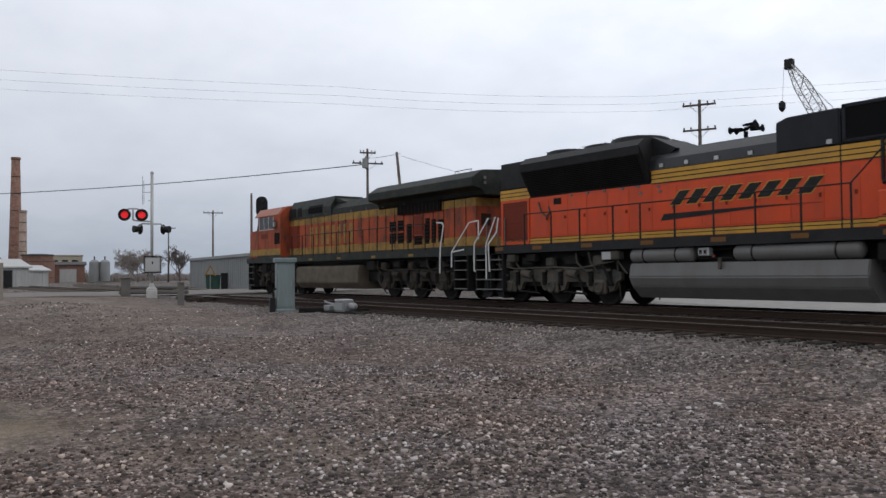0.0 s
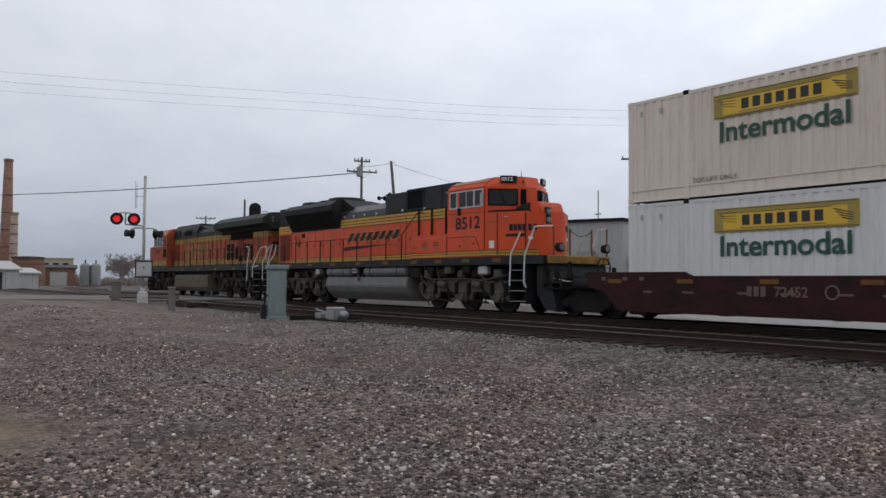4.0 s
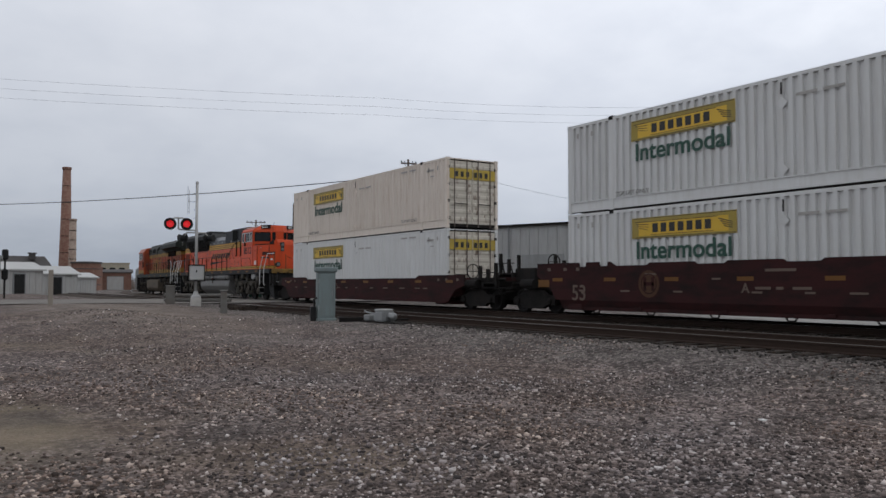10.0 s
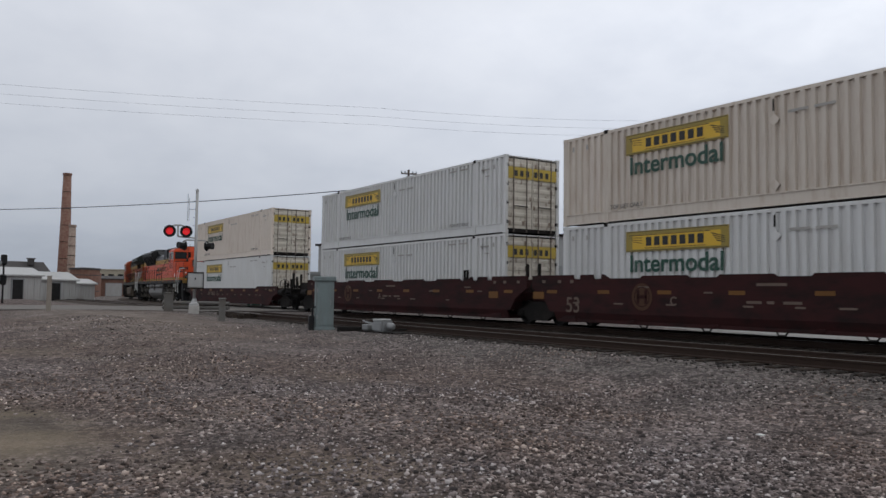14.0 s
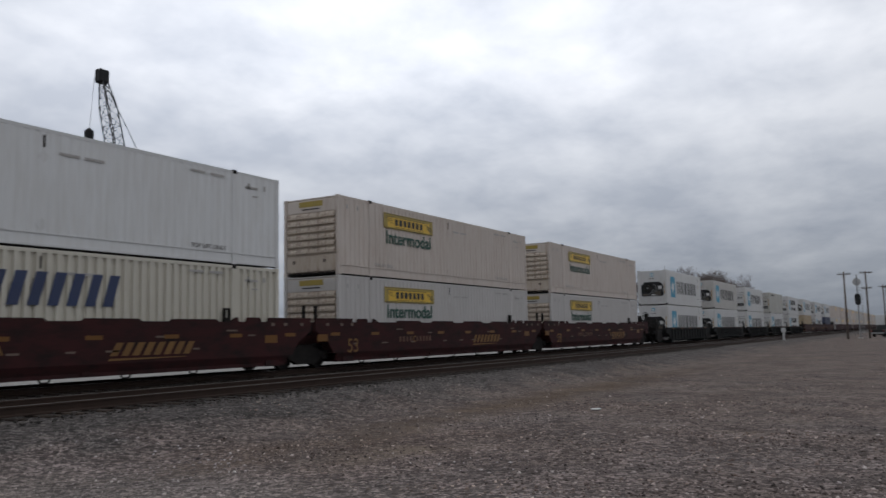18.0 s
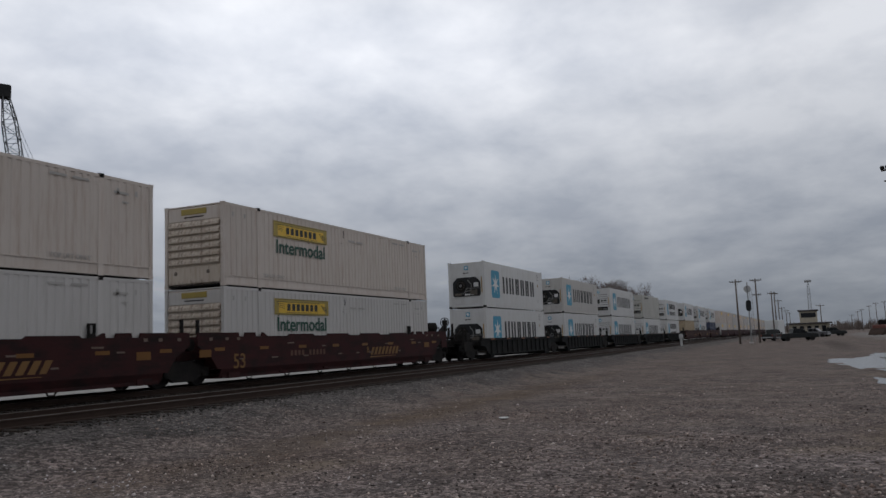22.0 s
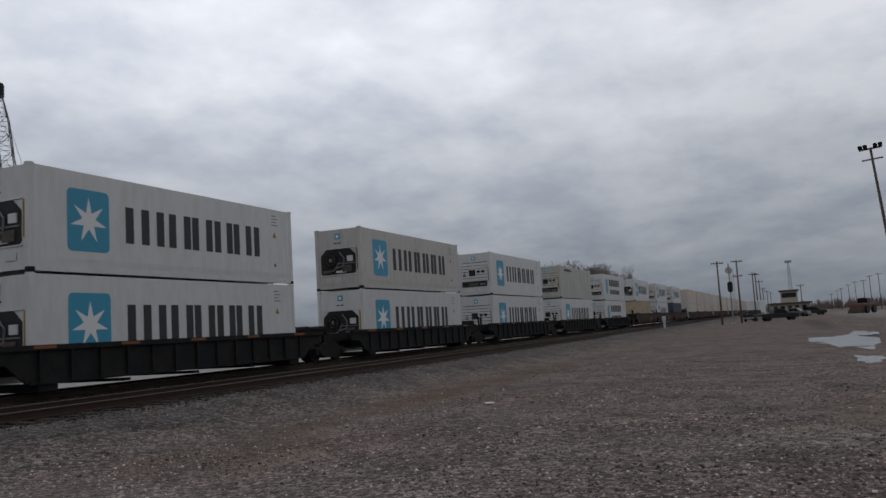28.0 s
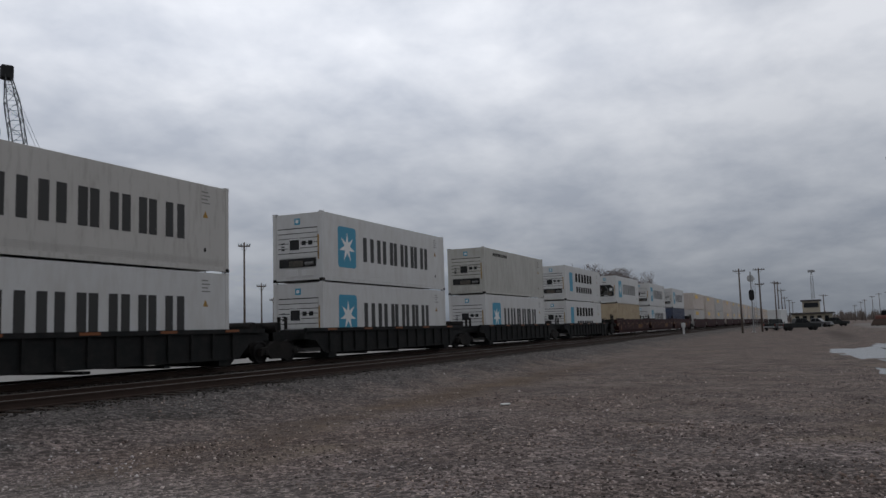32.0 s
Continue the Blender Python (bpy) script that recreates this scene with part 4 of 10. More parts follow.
        put("TOP LIFT ONLY", x0 + 0.2, 0.41, 0.17, text_ink or WORNINK, 0.002, 1.35)
        put("TOP LIFT ONLY", x1 - 1.7, 0.41, 0.17, text_ink or WORNINK, 0.002, 1.35)
        for xx, z in ((x1 - 1.75, 2.6), (x1 - 1.0, 2.6), (x1 + 0.45, 2.42), (8.3, 2.3), (9.0, 2.3)):
            part("marking_bar", boxes((xx, xx + 0.55, min(y, y + s * 0.003), max(y, y + s * 0.003), z, z + 0.07)), GREYMARK, c)
        for xx in (0.45, 1.1, x1 + 0.55, x1 + 1.25):
            part("marking_bar", boxes((xx, xx + 0.09, min(y, y + s * 0.003), max(y, y + s * 0.003), 2.42, 2.58)), GREYMARK, c)
        part("data_plate", boxes((x1 + 0.75, x1 + 1.0, min(y, y + s * 0.004), max(y, y + s * 0.004), 2.17, 2.22)), GREYMARK, c)
        part("seal_line", boxes((0.16, L - 0.16, min(y - s * 0.03, y - s * 0.05), max(y - s * 0.03, y - s * 0.05), 0.002, 0.03)), GRIME, c)
        part("vent", lathe(bmesh.new(), [(0.16, 0), (0.16, 0.03), (0.03, 0.05)], (7.9, y - s * 0.01, 0.55), "y", 4), paint, c)
        part("vent", lathe(bmesh.new(), [(0.16, 0), (0.16, 0.03), (0.03, 0.05)], (7.9, y - s * 0.01, 2.2), "y", 4), paint, c)
        part("marking_bar", boxes((7.87, 7.92, min(y, y + s * 0.003), max(y, y + s * 0.003), 2.42, 2.72)), GRIME, c)
    return c


def star(bm, cx, cz, r, y, s, n=7):
    pts = []
    for k in range(2 * n):
        a = math.pi / 2 + k * math.pi / n
        rr = r if k % 2 == 0 else r * 0.36
        pts.append((cx + rr * math.cos(a), cz + rr * math.sin(a)))
    c0, c1 = bm.verts.new((cx, y, cz)), bm.verts.new((cx, y + 0.003 * s, cz))
    a = [bm.verts.new((p[0], y + 0.003 * s, p[1])) for p in pts]
    for k in range(2 * n):
        f = (c1, a[k], a[(k + 1) % (2 * n)])
        bm.faces.new(f if s < 0 else f[::-1])
    bm.verts.remove(c0)
    bmesh.ops.recalc_face_normals(bm, faces=bm.faces[:])


def rounded(x0, x1, z0, z1, r=0.12, n=4):
    pts = []
    for cx, cz, a0 in ((x1 - r, z0 + r, -90), (x1 - r, z1 - r, 0), (x0 + r, z1 - r, 90), (x0 + r, z0 + r, 180)):
        for k in range(n + 1):
            a = radians(a0 + 90 * k / n)
            pts.append((cx + r * math.cos(a), cz + r * math.sin(a)))
    return pts


def reefer(name, label, paint, unit="dark", brand="full"):
    """A 40-foot refrigerated container; the machinery sits in the end towards -x."""
    L, W = 12.19, 2.44
    h = W / 2
    c = thing(name, label, "container", group="refrigerated containers")
    part("body", soften(boxes((0.10, L - 0.06, -h + 0.01, h - 0.01, 0.12, CH - 0.03)), 0.02), paint, c)
    for s in (-1, 1):
        for x in (0.08, L - 0.08):
            p = part("corner_post", boxes((x - 0.08, x + 0.08, min(s * h, s * (h - 0.16)), max(s * h, s * (h - 0.16)), 0.0, CH)), paint, c)
            for z in (0, CH - 0.12):
                part("corner_casting", boxes((x - 0.09, x + 0.09, min(s * (h + 0.004), s * (h - 0.16)), max(s * (h + 0.004), s * (h - 0.16)), z, z + 0.12)), paint if z else GRIME, p)
        part("bottom_rail", boxes((0.16, L - 0.16, min(s * h, s * (h - 0.1)), max(s * h, s * (h - 0.1)), 0.02, 0.17)), paint, c)
        bm = bmesh.new()
        for k in range(4):
            z = 0.22 + k * 0.055
            box(bm, 0.3, L - 0.3, min(s * (h - 0.004), s * (h - 0.02)), max(s * (h - 0.004), s * (h - 0.02)), z, z + 0.02)
        part("scuff_rail", bm, paint, c)
        y = s * (h - 0.008)
        if brand in ("full", "plain"):
            if brand == "full":
                p = part("emblem", prism(bmesh.new(), rounded(1.22, 2.72, 0.62, 2.38, 0.16), y, y + s * 0.004), SKYBLUE, c, "sky-blue square emblem with a white star")
                bm = bmesh.new()
                star(bm, 1.97, 1.5, 0.66, y + s * 0.004, s)
                part("emblem_star", bm, WHITE, p)
                xs, wid = 3.3, 6.95
                for a, b in ((0, 1.15), (1.3, 2.35), (2.55, 3.45), (3.65, 4.6), (4.75, 5.65), (5.85, 6.85)):
                    for e in (a + 0.06, b - 0.44):
                        part("brand_bar", boxes((xs + e, xs + e + 0.33, min(y, y + s * 0.004), max(y, y + s * 0.004), 0.97, 2.06)), INK, c)
            else:
                bars(c, GRIME, 1.6, 4.3, 2.42, 2.62, y, 9, s)
        else:
            p = part("emblem", prism(bmesh.new(), rounded(1.3, 2.3, 0.75, 2.35, 0.12), y, y + s * 0.004), SKYBLUE, c, "sky-blue emblem")
            bars(p, GRIME, 3.2, 9.2, 1.6, 2.35, y, 6, s)
            bars(p, GRIME, 3.4, 9.0, 0.7, 1.2, y, 7, s)
        for k in range(4):
            part("marking_bar", boxes((10.85, 11.15 + 0.1 * (k % 2), min(y, y + s * 0.003), max(y, y + s * 0.003), 2.58 - k * 0.12, 2.62 - k * 0.12)), WORNINK, c)
        part("marking_bar", boxes((10.95, 11.05, min(y, y + s * 0.003), max(y, y + s * 0.003), 0.62, 0.75)), GRIME, c)
        bm = bmesh.new()
        prism(bm, [(10.9, 1.75), (11.15, 1.75), (11.02, 1.98)], y, y + s * 0.004)
        part("warning_label", bm, DULL_YELLOW, c)
    # machinery end
    f = part("machinery_frame", boxes((0.02, 0.1, -h + 0.16, h - 0.16, 0.06, CH - 0.06)), paint, c)
    if unit == "dark":
        bm = prism(bmesh.new(), [(-0.86, 0.72), (0.86, 0.72), (0.93, 0.82), (0.93, 1.62), (0.62, 1.92), (-0.62, 1.92), (-0.93, 1.62), (-0.93, 0.82)], 0.0, 0.022, "yz")
        part("machinery_bay", bm, BLACK, f, "dark recessed machinery bay")
        part("condenser_fan", lathe(bmesh.new(), [(0.33, 0.0), (0.36, -0.03), (0.30, -0.045), (0.08, -0.02), (0.07, -0.05)], (-0.0, 0.38, 1.4), "x", 18), GRIME, f)
        part("compressor", soften(boxes((-0.05, 0.0, -0.72, -0.22, 0.8, 1.12)), 0.02), DUSTY, f)
        part("control_box", boxes((-0.04, 0.0, -0.80, -0.50, 1.30, 1.56)), REEFER, f, "white control box")
        part("coil_guard", boxes((-0.035, 0.0, -0.46, 0.10, 0.78, 0.88)), REEFER, f)
        part("shelf_bar", boxes((-0.03, 0.0, -0.88, 0.05, 1.19, 1.235)), TANK, f)
        part("fan_hub", lathe(bmesh.new(), [(0.10, -0.05), (0.09, -0.075), (0.02, -0.08)], (0, 0.38, 1.4), "x", 10), TANK, f)
        part("fan_guard", ring(bmesh.new(), 0.235, 0.010, (-0.056, 0.38, 1.4)), DUSTY, f)
        part("receiver_tank", rods(0.085, [(-0.04, 0.35, 0.84), (-0.04, 0.78, 0.84)], n=10), DUSTY, f)
        part("bay_frame", boxes((-0.012, 0.018, -0.97, 0.97, 1.925, 1.96), (-0.012, 0.018, -0.97, 0.97, 0.675, 0.715)), REEFER, f)
        for y in (-0.55, 0.1, 0.62):
            part("inspection_cover", soften(boxes((-0.01, 0.02, y - 0.2, y + 0.2, 0.30, 0.56)), 0.01), paint, f)
        part("cable_loop", rods(0.03, [(-0.03, -0.1, 1.75), (-0.04, -0.35, 1.45), (-0.03, -0.3, 1.1), (-0.03, 0.1, 1.0)]), TANK, f)
        part("pipe", rods(0.025, [(-0.03, 0.7, 0.85), (-0.03, 0.2, 0.9), (-0.03, -0.1, 1.3)]), TANK, f)
    else:
        part("slat_backing", boxes((0.016, 0.02, -h + 0.25, h - 0.25, 1.0, 2.24)), GRIME, f)
        for k in range(6):
            part("slat", boxes((-0.004, 0.016, -h + 0.24, h - 0.24, 1.0 + k * 0.205, 1.175 + k * 0.205)), paint, f)
        part("fan_frame", boxes((-0.016, -0.004, -0.16, 0.42, 1.26, 1.80)), paint, f)
        part("fan_opening", boxes((-0.02, -0.016, -0.10, 0.36, 1.32, 1.74)), BLACK, f, "square dark fan opening")
        for y in (-0.74, -0.42):
            part("control_window", boxes((-0.012, -0.004, y, y + 0.2, 1.5, 1.68)), BLACK, f)
        for k in range(3):
            part("vent_slot", boxes((-0.012, -0.004, 0.62, 0.78, 1.32 + k * 0.13, 1.38 + k * 0.13)), BLACK, f)
        part("machinery_bay", boxes((-0.005, 0.02, -0.90, 0.90, 0.60, 0.96)), BLACK, f)
        part("receiver_tank", rods(0.08, [(-0.04, -0.8, 0.72), (-0.04, -0.42, 0.72)], n=10), TANK, f)
        for y in (-0.5, 0.3):
            part("inspection_cover", soften(boxes((-0.01, 0.02, y - 0.3, y + 0.3, 0.22, 0.5)), 0.01), paint, f)
        part("compressor", soften(boxes((-0.05, 0.0, -0.3, 0.4, 0.6, 0.86)), 0.02), DUSTY, f)
    part("small_emblem", boxes((0.0, 0.021, -0.13, 0.13, 2.38, 2.64)), SKYBLUE, f)
    part("emblem_patch", boxes((-0.003, 0.0, -0.07, 0.07, 2.44, 2.58)), WHITE, f)
    for y in (-0.16, 0.05):
        part("marking_bar", boxes((0.0, 0.02, y, y + 0.15, 2.16, 2.21)), GRIME, f)
    part("edge_label", boxes((0.0, 0.021, -h + 0.17, -h + 0.23, 0.9, 1.9)), DULL_YELLOW, f)
    # door end
    for s in (-1, 1):
        a, b = (-h + 0.16, -0.01) if s < 0 else (0.01, h - 0.16)
        d = part("door", boxes((L - 0.06, L - 0.02, a, b, 0.1, CH - 0.1)), paint, c)
        for y in (a + 0.2, b - 0.2):
            part("lock_rod", rods(0.02, [(L - 0.005, y, 0.05), (L - 0.005, y, CH - 0.05)]), GRIME, d)
    return c


def plain_box(name, label, paint, L):
    c = thing(name, label, "container", group="intermodal containers")
    h = 1.22
    for s in (-1, 1):
        part("side_panel", corrugated(L - 0.3, 0.16, CH - 0.08, s * (h - 0.01), 0.28, 0.035, 0.15, s), paint, c)
        for x in (0.08, L - 0.08):
            part("corner_post", boxes((x - 0.08, x + 0.08, min(s * h, s * (h - 0.14)), max(s * h, s * (h - 0.14)), 0, CH)), paint, c)
        part("bottom_rail", boxes((0.16, L - 0.16, min(s * h, s * (h - 0.08)), max(s * h, s * (h - 0.08)), 0.02, 0.16)), paint, c)
        part("top_rail", boxes((0.16, L - 0.16, min(s * h, s * (h - 0.08)), max(s * h, s * (h - 0.08)), CH - 0.08, CH)), paint, c)
    part("roof", boxes((0.08, L - 0.08, -h + 0.06, h - 0.06, CH - 0.06, CH - 0.02)), paint, c)
    part("end_wall", boxes((0.04, 0.1, -h + 0.14, h - 0.14, 0.05, CH - 0.05)), paint, c)
    part("end_wall", boxes((L - 0.1, L - 0.04, -h + 0.14, h - 0.14, 0.05, CH - 0.05)), paint, c)
    return c


# ---- running gear
def wheelset(parent, x, r, a_place):
    w = new("wheelset")
    w.parent = parent
    w.matrix_basis = pose(x, 0, r)
    for s in (-1, 1):
        bm = lathe(bmesh.new(), [(r + 0.028, s * 0.69), (r + 0.028, s * 0.72), (r, s * 0.725), (r - 0.004, s * 0.82), (r - 0.05, s * 0.825),
                                 (r * 0.78, s * 0.79), (r * 0.35, s * 0.80), (r * 0.3, s * 0.85), (0.09, s * 0.86)], (0, 0, 0), "y", 22)
        part("wheel", bm, WHEEL, w)
    part("axle", rods(0.085, [(0, -1.02, 0), (0, 1.02, 0)], n=10), GRIME, w)
    TURNING.append((w, x, r, a_place))
    return w


def freight_truck(parent, x):
    """Two wheelsets between three-piece side frames; wheelsets hang under the car itself."""
    for dx in (-0.87, 0.87):
        wheelset(parent, x + dx, 0.42, 0)
    for s in (-1, 1):
        bm = bmesh.new()
        y0, y1 = (0.88 * s, 1.06 * s) if s > 0 else (1.06 * s, 0.88 * s)
        prism(bm, [(x - 1.15, 0.30), (x - 0.72, 0.30), (x - 0.45, 0.16), (x + 0.45, 0.16), (x + 0.72, 0.30), (x + 1.15, 0.30), (x + 1.15, 0.60),
                   (x + 0.7, 0.62), (x + 0.4, 0.80), (x - 0.4, 0.80), (x - 0.7, 0.62), (x - 1.12, 0.56)], y0, y1)
        f = part("side_frame", bm, GRIME, parent, "cast steel truck side frame")
        bm = bmesh.new()
        for k in (-0.16, 0, 0.16):
            rod(bm, (x + k, s * 1.0, 0.28), (x + k, s * 1.0, 0.62), 0.065, n=8)
        part("spring", bm, GRIME, f)
        for dx in (-0.87, 0.87):
            part("bearing_cap", lathe(bmesh.new(), [(0.11, s * 1.02), (0.11, s * 1.11), (0.05, s * 1.13)], (x + dx, 0, 0.42), "y", 10), GRIME, f)
    # solid dark blocks: rough brake gear, filled out to stand in for shade
    part("brake_rigging", boxes((x - 1.35, x + 1.35, -0.68, 0.68, 0.42, 0.82), (x - 0.5, x + 0.5, -0.86, 0.86, 0.22, 0.5)), GRIME, parent)
    part("bolster", boxes((x - 0.22, x + 0.22, -1.0, 1.0, 0.48, 0.74)), GRIME, parent)


# ---- well cars
def well_side(L, top, hi, bottom, over, notch, paint, s, ribs=False):
    """The deep side of a well: full depth along the container, cut away over the trucks."""
    h = 1.42
    deep = not ribs and hi > 1.6
    low, reach = bottom, 0.3
    if deep:
        low = 0.5
        reach = 0.3 + (over * 0.55 - 0.3) * (low - bottom) / (0.5 * (top - bottom))
    pts = [(-reach, low), (L + reach, low), (L + over * 0.55, bottom + 0.5 * (top - bottom)), (L + over, hi - 0.42), (L + over, hi)]
    gaps = ((0.60, 0.97), (1.53, 1.93)) if deep else ()
    for g0, g1 in gaps:
        pts += [(L - g0, hi), (L - g0 - 0.03, top), (L - g1 + 0.03, top), (L - g1, hi)]
    pts += [(L - notch, hi), (L - notch - 0.25, top)]
    if deep:
        for k in range(4):
            x = L - 3.6 - k * (L - 7.2) / 3.3
            pts += [(x + 0.9, top), (x + 0.8, top + 0.07), (x - 0.8, top + 0.07), (x - 0.9, top)]
    pts += [(notch + 0.25, top), (notch, hi)]
    for g0, g1 in gaps[::-1]:
        pts += [(g1, hi), (g1 - 0.03, top), (g0 + 0.03, top), (g0, hi)]
    pts += [(-over, hi), (-over, hi - 0.42), (-over * 0.55, bottom + 0.5 * (top - bottom))]
    bm = bmesh.new()
    prism(bm, pts, s * h, s * (h - 0.06))
    lean = 0.11 if deep else 0.0
    if deep:    # the lower web leans in under the car
        prism(bm, [(s * h, low), (s * (h - lean), bottom), (s * (h - lean - 0.06), bottom), (s * (h - 0.06), low)], -0.3, L + 0.3, "yz")
    box(bm, -0.2, L + 0.2, min(s * (h + 0.03 - lean), s * (h - 0.12 - lean)), max(s * (h + 0.03 - lean), s * (h - 0.12 - lean)), bottom - 0.04, bottom + 0.06)
    if ribs:
        n = 12
        for k in range(n + 1):
            x = 0.1 + k * (L - 0.2) / n
            box(bm, x - 0.05, x + 0.05, min(s * (h + 0.08), s * h), max(s * (h + 0.08), s * h), bottom, top - 0.05)
        box(bm, -over, L + over, min(s * (h + 0.10), s * (h - 0.05)), max(s * (h + 0.10), s * (h - 0.05)), top - 0.14, top + 0.0)
    return bm


def hand_wheel(parent, x, y, z, r=0.28):
    w = part("hand_brake_wheel", ring(bmesh.new(), r, 0.016, (x, y, z)), GRIME, parent)
    part("spoke", rods(0.014, [(x, y - r, z), (x, y + r, z)], n=5), GRIME, w)
    part("spoke", rods(0.014, [(x, y, z - r), (x, y, z + r)], n=5), GRIME, w)
    return w


def emblem(cx, cz, y, s):
    """Two thin rings and an upright cross, as raised paint."""
    bm = bmesh.new()
    for r0, r1 in ((0.40, 0.44), (0.27, 0.30)):
        n = 28
        pts = [(cx + r * math.cos(k * math.tau / n), cz + r * math.sin(k * math.tau / n)) for r in (r0, r1) for k in range(n)]
        vs = [bm.verts.new((a, y + 0.004 * s, b)) for a, b in pts]
        for k in range(n):
            f = (vs[k], vs[(k + 1) % n], vs[n + (k + 1) % n], vs[n + k])
            bm.faces.new(f)
    for q in ((-0.2, 0.2, -0.05, 0.05), (-0.2, -0.1, -0.2, 0.2), (0.1, 0.2, -0.2, 0.2)):
        box(bm, cx + q[0], cx + q[1], min(y, y + s * 0.004), max(y, y + s * 0.004), cz + q[2], cz + q[3])
    return bm


def open_platform(pl, L, hi, end, xe, q, reach, paint, car):
    """The open walkway, posts and brake gear over a coupled end."""
    deck = hi - 0.28
    for y in (-1.38, 0.62):
        part("walkway", boxes((min(q, reach), max(q, reach), y, y + 0.76, deck - 0.06, deck)), GRIME, pl, "dark open walkway")
    for xb in (q + end * 0.06, reach - end * 0.06):
        part("cross_bearer", boxes((xb - 0.06, xb + 0.06, -1.38, 1.38, deck - 0.16, deck - 0.062), (xb - 0.05, xb + 0.05, -0.3, 0.3, 0.98, deck - 0.16)), GRIME, pl)
        for s in (-1, 1):
            part("step_hanger", rods(0.022, [(xb, s * 1.34, deck - 0.1), (xb, s * 1.34, 0.86)], n=6), GRIME, pl)
    for s in (-1, 1):
        part("step_tread", boxes((min(q, reach) + 0.04, max(q, reach) - 0.04, min(s * 1.38, s * 1.2), max(s * 1.38, s * 1.2), 0.85, 0.89)), GRIME, pl)
        for gx, top in ((0.12, 0.70), (0.62, 0.48)):
            xp = reach - end * gx
            p = part("end_post", boxes((xp - 0.055, xp + 0.055, min(s * 1.36, s * 1.26), max(s * 1.36, s * 1.26), deck, deck + top)), GRIME, pl)
            part("brace", rods(0.028, [(xp - end * 0.02, s * 1.30, deck + top * 0.8), (xp - end * 0.2, s * 1.30, deck)], n=6), GRIME, p)
    part("grab_iron", rods(0.018, [(q, -1.34, deck + 0.34), (reach, -1.34, deck + 0.34)], n=6), GRIME, pl)
    part("coupler", soften(boxes((min(reach, reach + end * 0.3), max(reach, reach + end * 0.3), -0.17, 0.17, 0.74, 1.04)), 0.04), GRIME, pl)
    part("uncoupling_lever", rods(0.018, [(reach, -0.3, 0.78), (reach, -0.9, 0.72), (reach - end * 0.1, -1.35, 0.6)], n=6), GRIME, pl)
    part("air_hose", rods(0.03, [(reach, -0.4, 0.85), (reach + end * 0.12, -0.45, 0.5), (reach + end * 0.32, -0.4, 0.42)]), GRIME, pl)
    if end > 0 and hi > 1.6:
        for sy in (-1, 1):
            part("end_side", boxes((L + 1.44, L + 2.1, min(sy * 1.40, sy * 1.34), max(sy * 1.40, sy * 1.34), 0.84, hi)), paint, car)
        bs = part("brake_stand", prism(bmesh.new(), [(L + 1.46, hi), (L + 2.45, hi), (L + 2.42, hi + 0.6), (L + 2.2, hi + 0.62), (L + 2.12, hi + 0.34)], -1.3, -1.2), GRIME, pl, "dark sloping hand-brake bracket")
        part("gear_case", soften(boxes((L + 2.22, L + 2.5, -1.34, -1.1, hi + 0.34, hi + 0.62)), 0.03), GRIME, bs)
        hand_wheel(bs, L + 2.6, -1.1, hi + 0.5, 0.25)
        part("end_post", boxes((L + 2.08, L + 2.16, -1.36, -1.31, hi, hi + 0.7)), GRIME, pl)
        part("air_reservoir", lathe(bmesh.new(), [(0.1, -1.25), (0.27, -1.15), (0.29, -0.6), (0.27, 0.3), (0.1, 0.4)], (L + 1.21, 0, hi + 0.2), "y", 14), GRIME, pl, "round dark air reservoir", True)
        part("pipe", rods(0.022, [(L + 1.5, -1.1, hi + 0.2), (L + 1.82, -1.1, hi + 0.2), (L + 1.82, -1.1, hi - 0.1)], n=6), GRIME, pl)
    else:
        e0, e1 = sorted((xe + end * 0.9, xe - end * 0.3))
        part("equipment_rack", soften(boxes((e0, e1, -1.2, -0.3, 1.12, deck + 0.16)), 0.05), GRIME, pl)
        part("brake_cylinder", rods(0.17, [(xe - 0.35, -1.25, 1.02), (xe + 0.35, -1.25, 1.02)], n=12), GRIME, pl)
        part("end_post", boxes((xe + end * 0.55 - 0.045, xe + end * 0.55 + 0.045, -1.33, -1.23, deck + 0.1, deck + 0.62)), GRIME, pl)
        hand_wheel(pl, xe - end * 0.5 if hi < 1.6 else xe + end * 0.95, -0.9 if hi < 1.6 else 0.7, deck + 0.42)


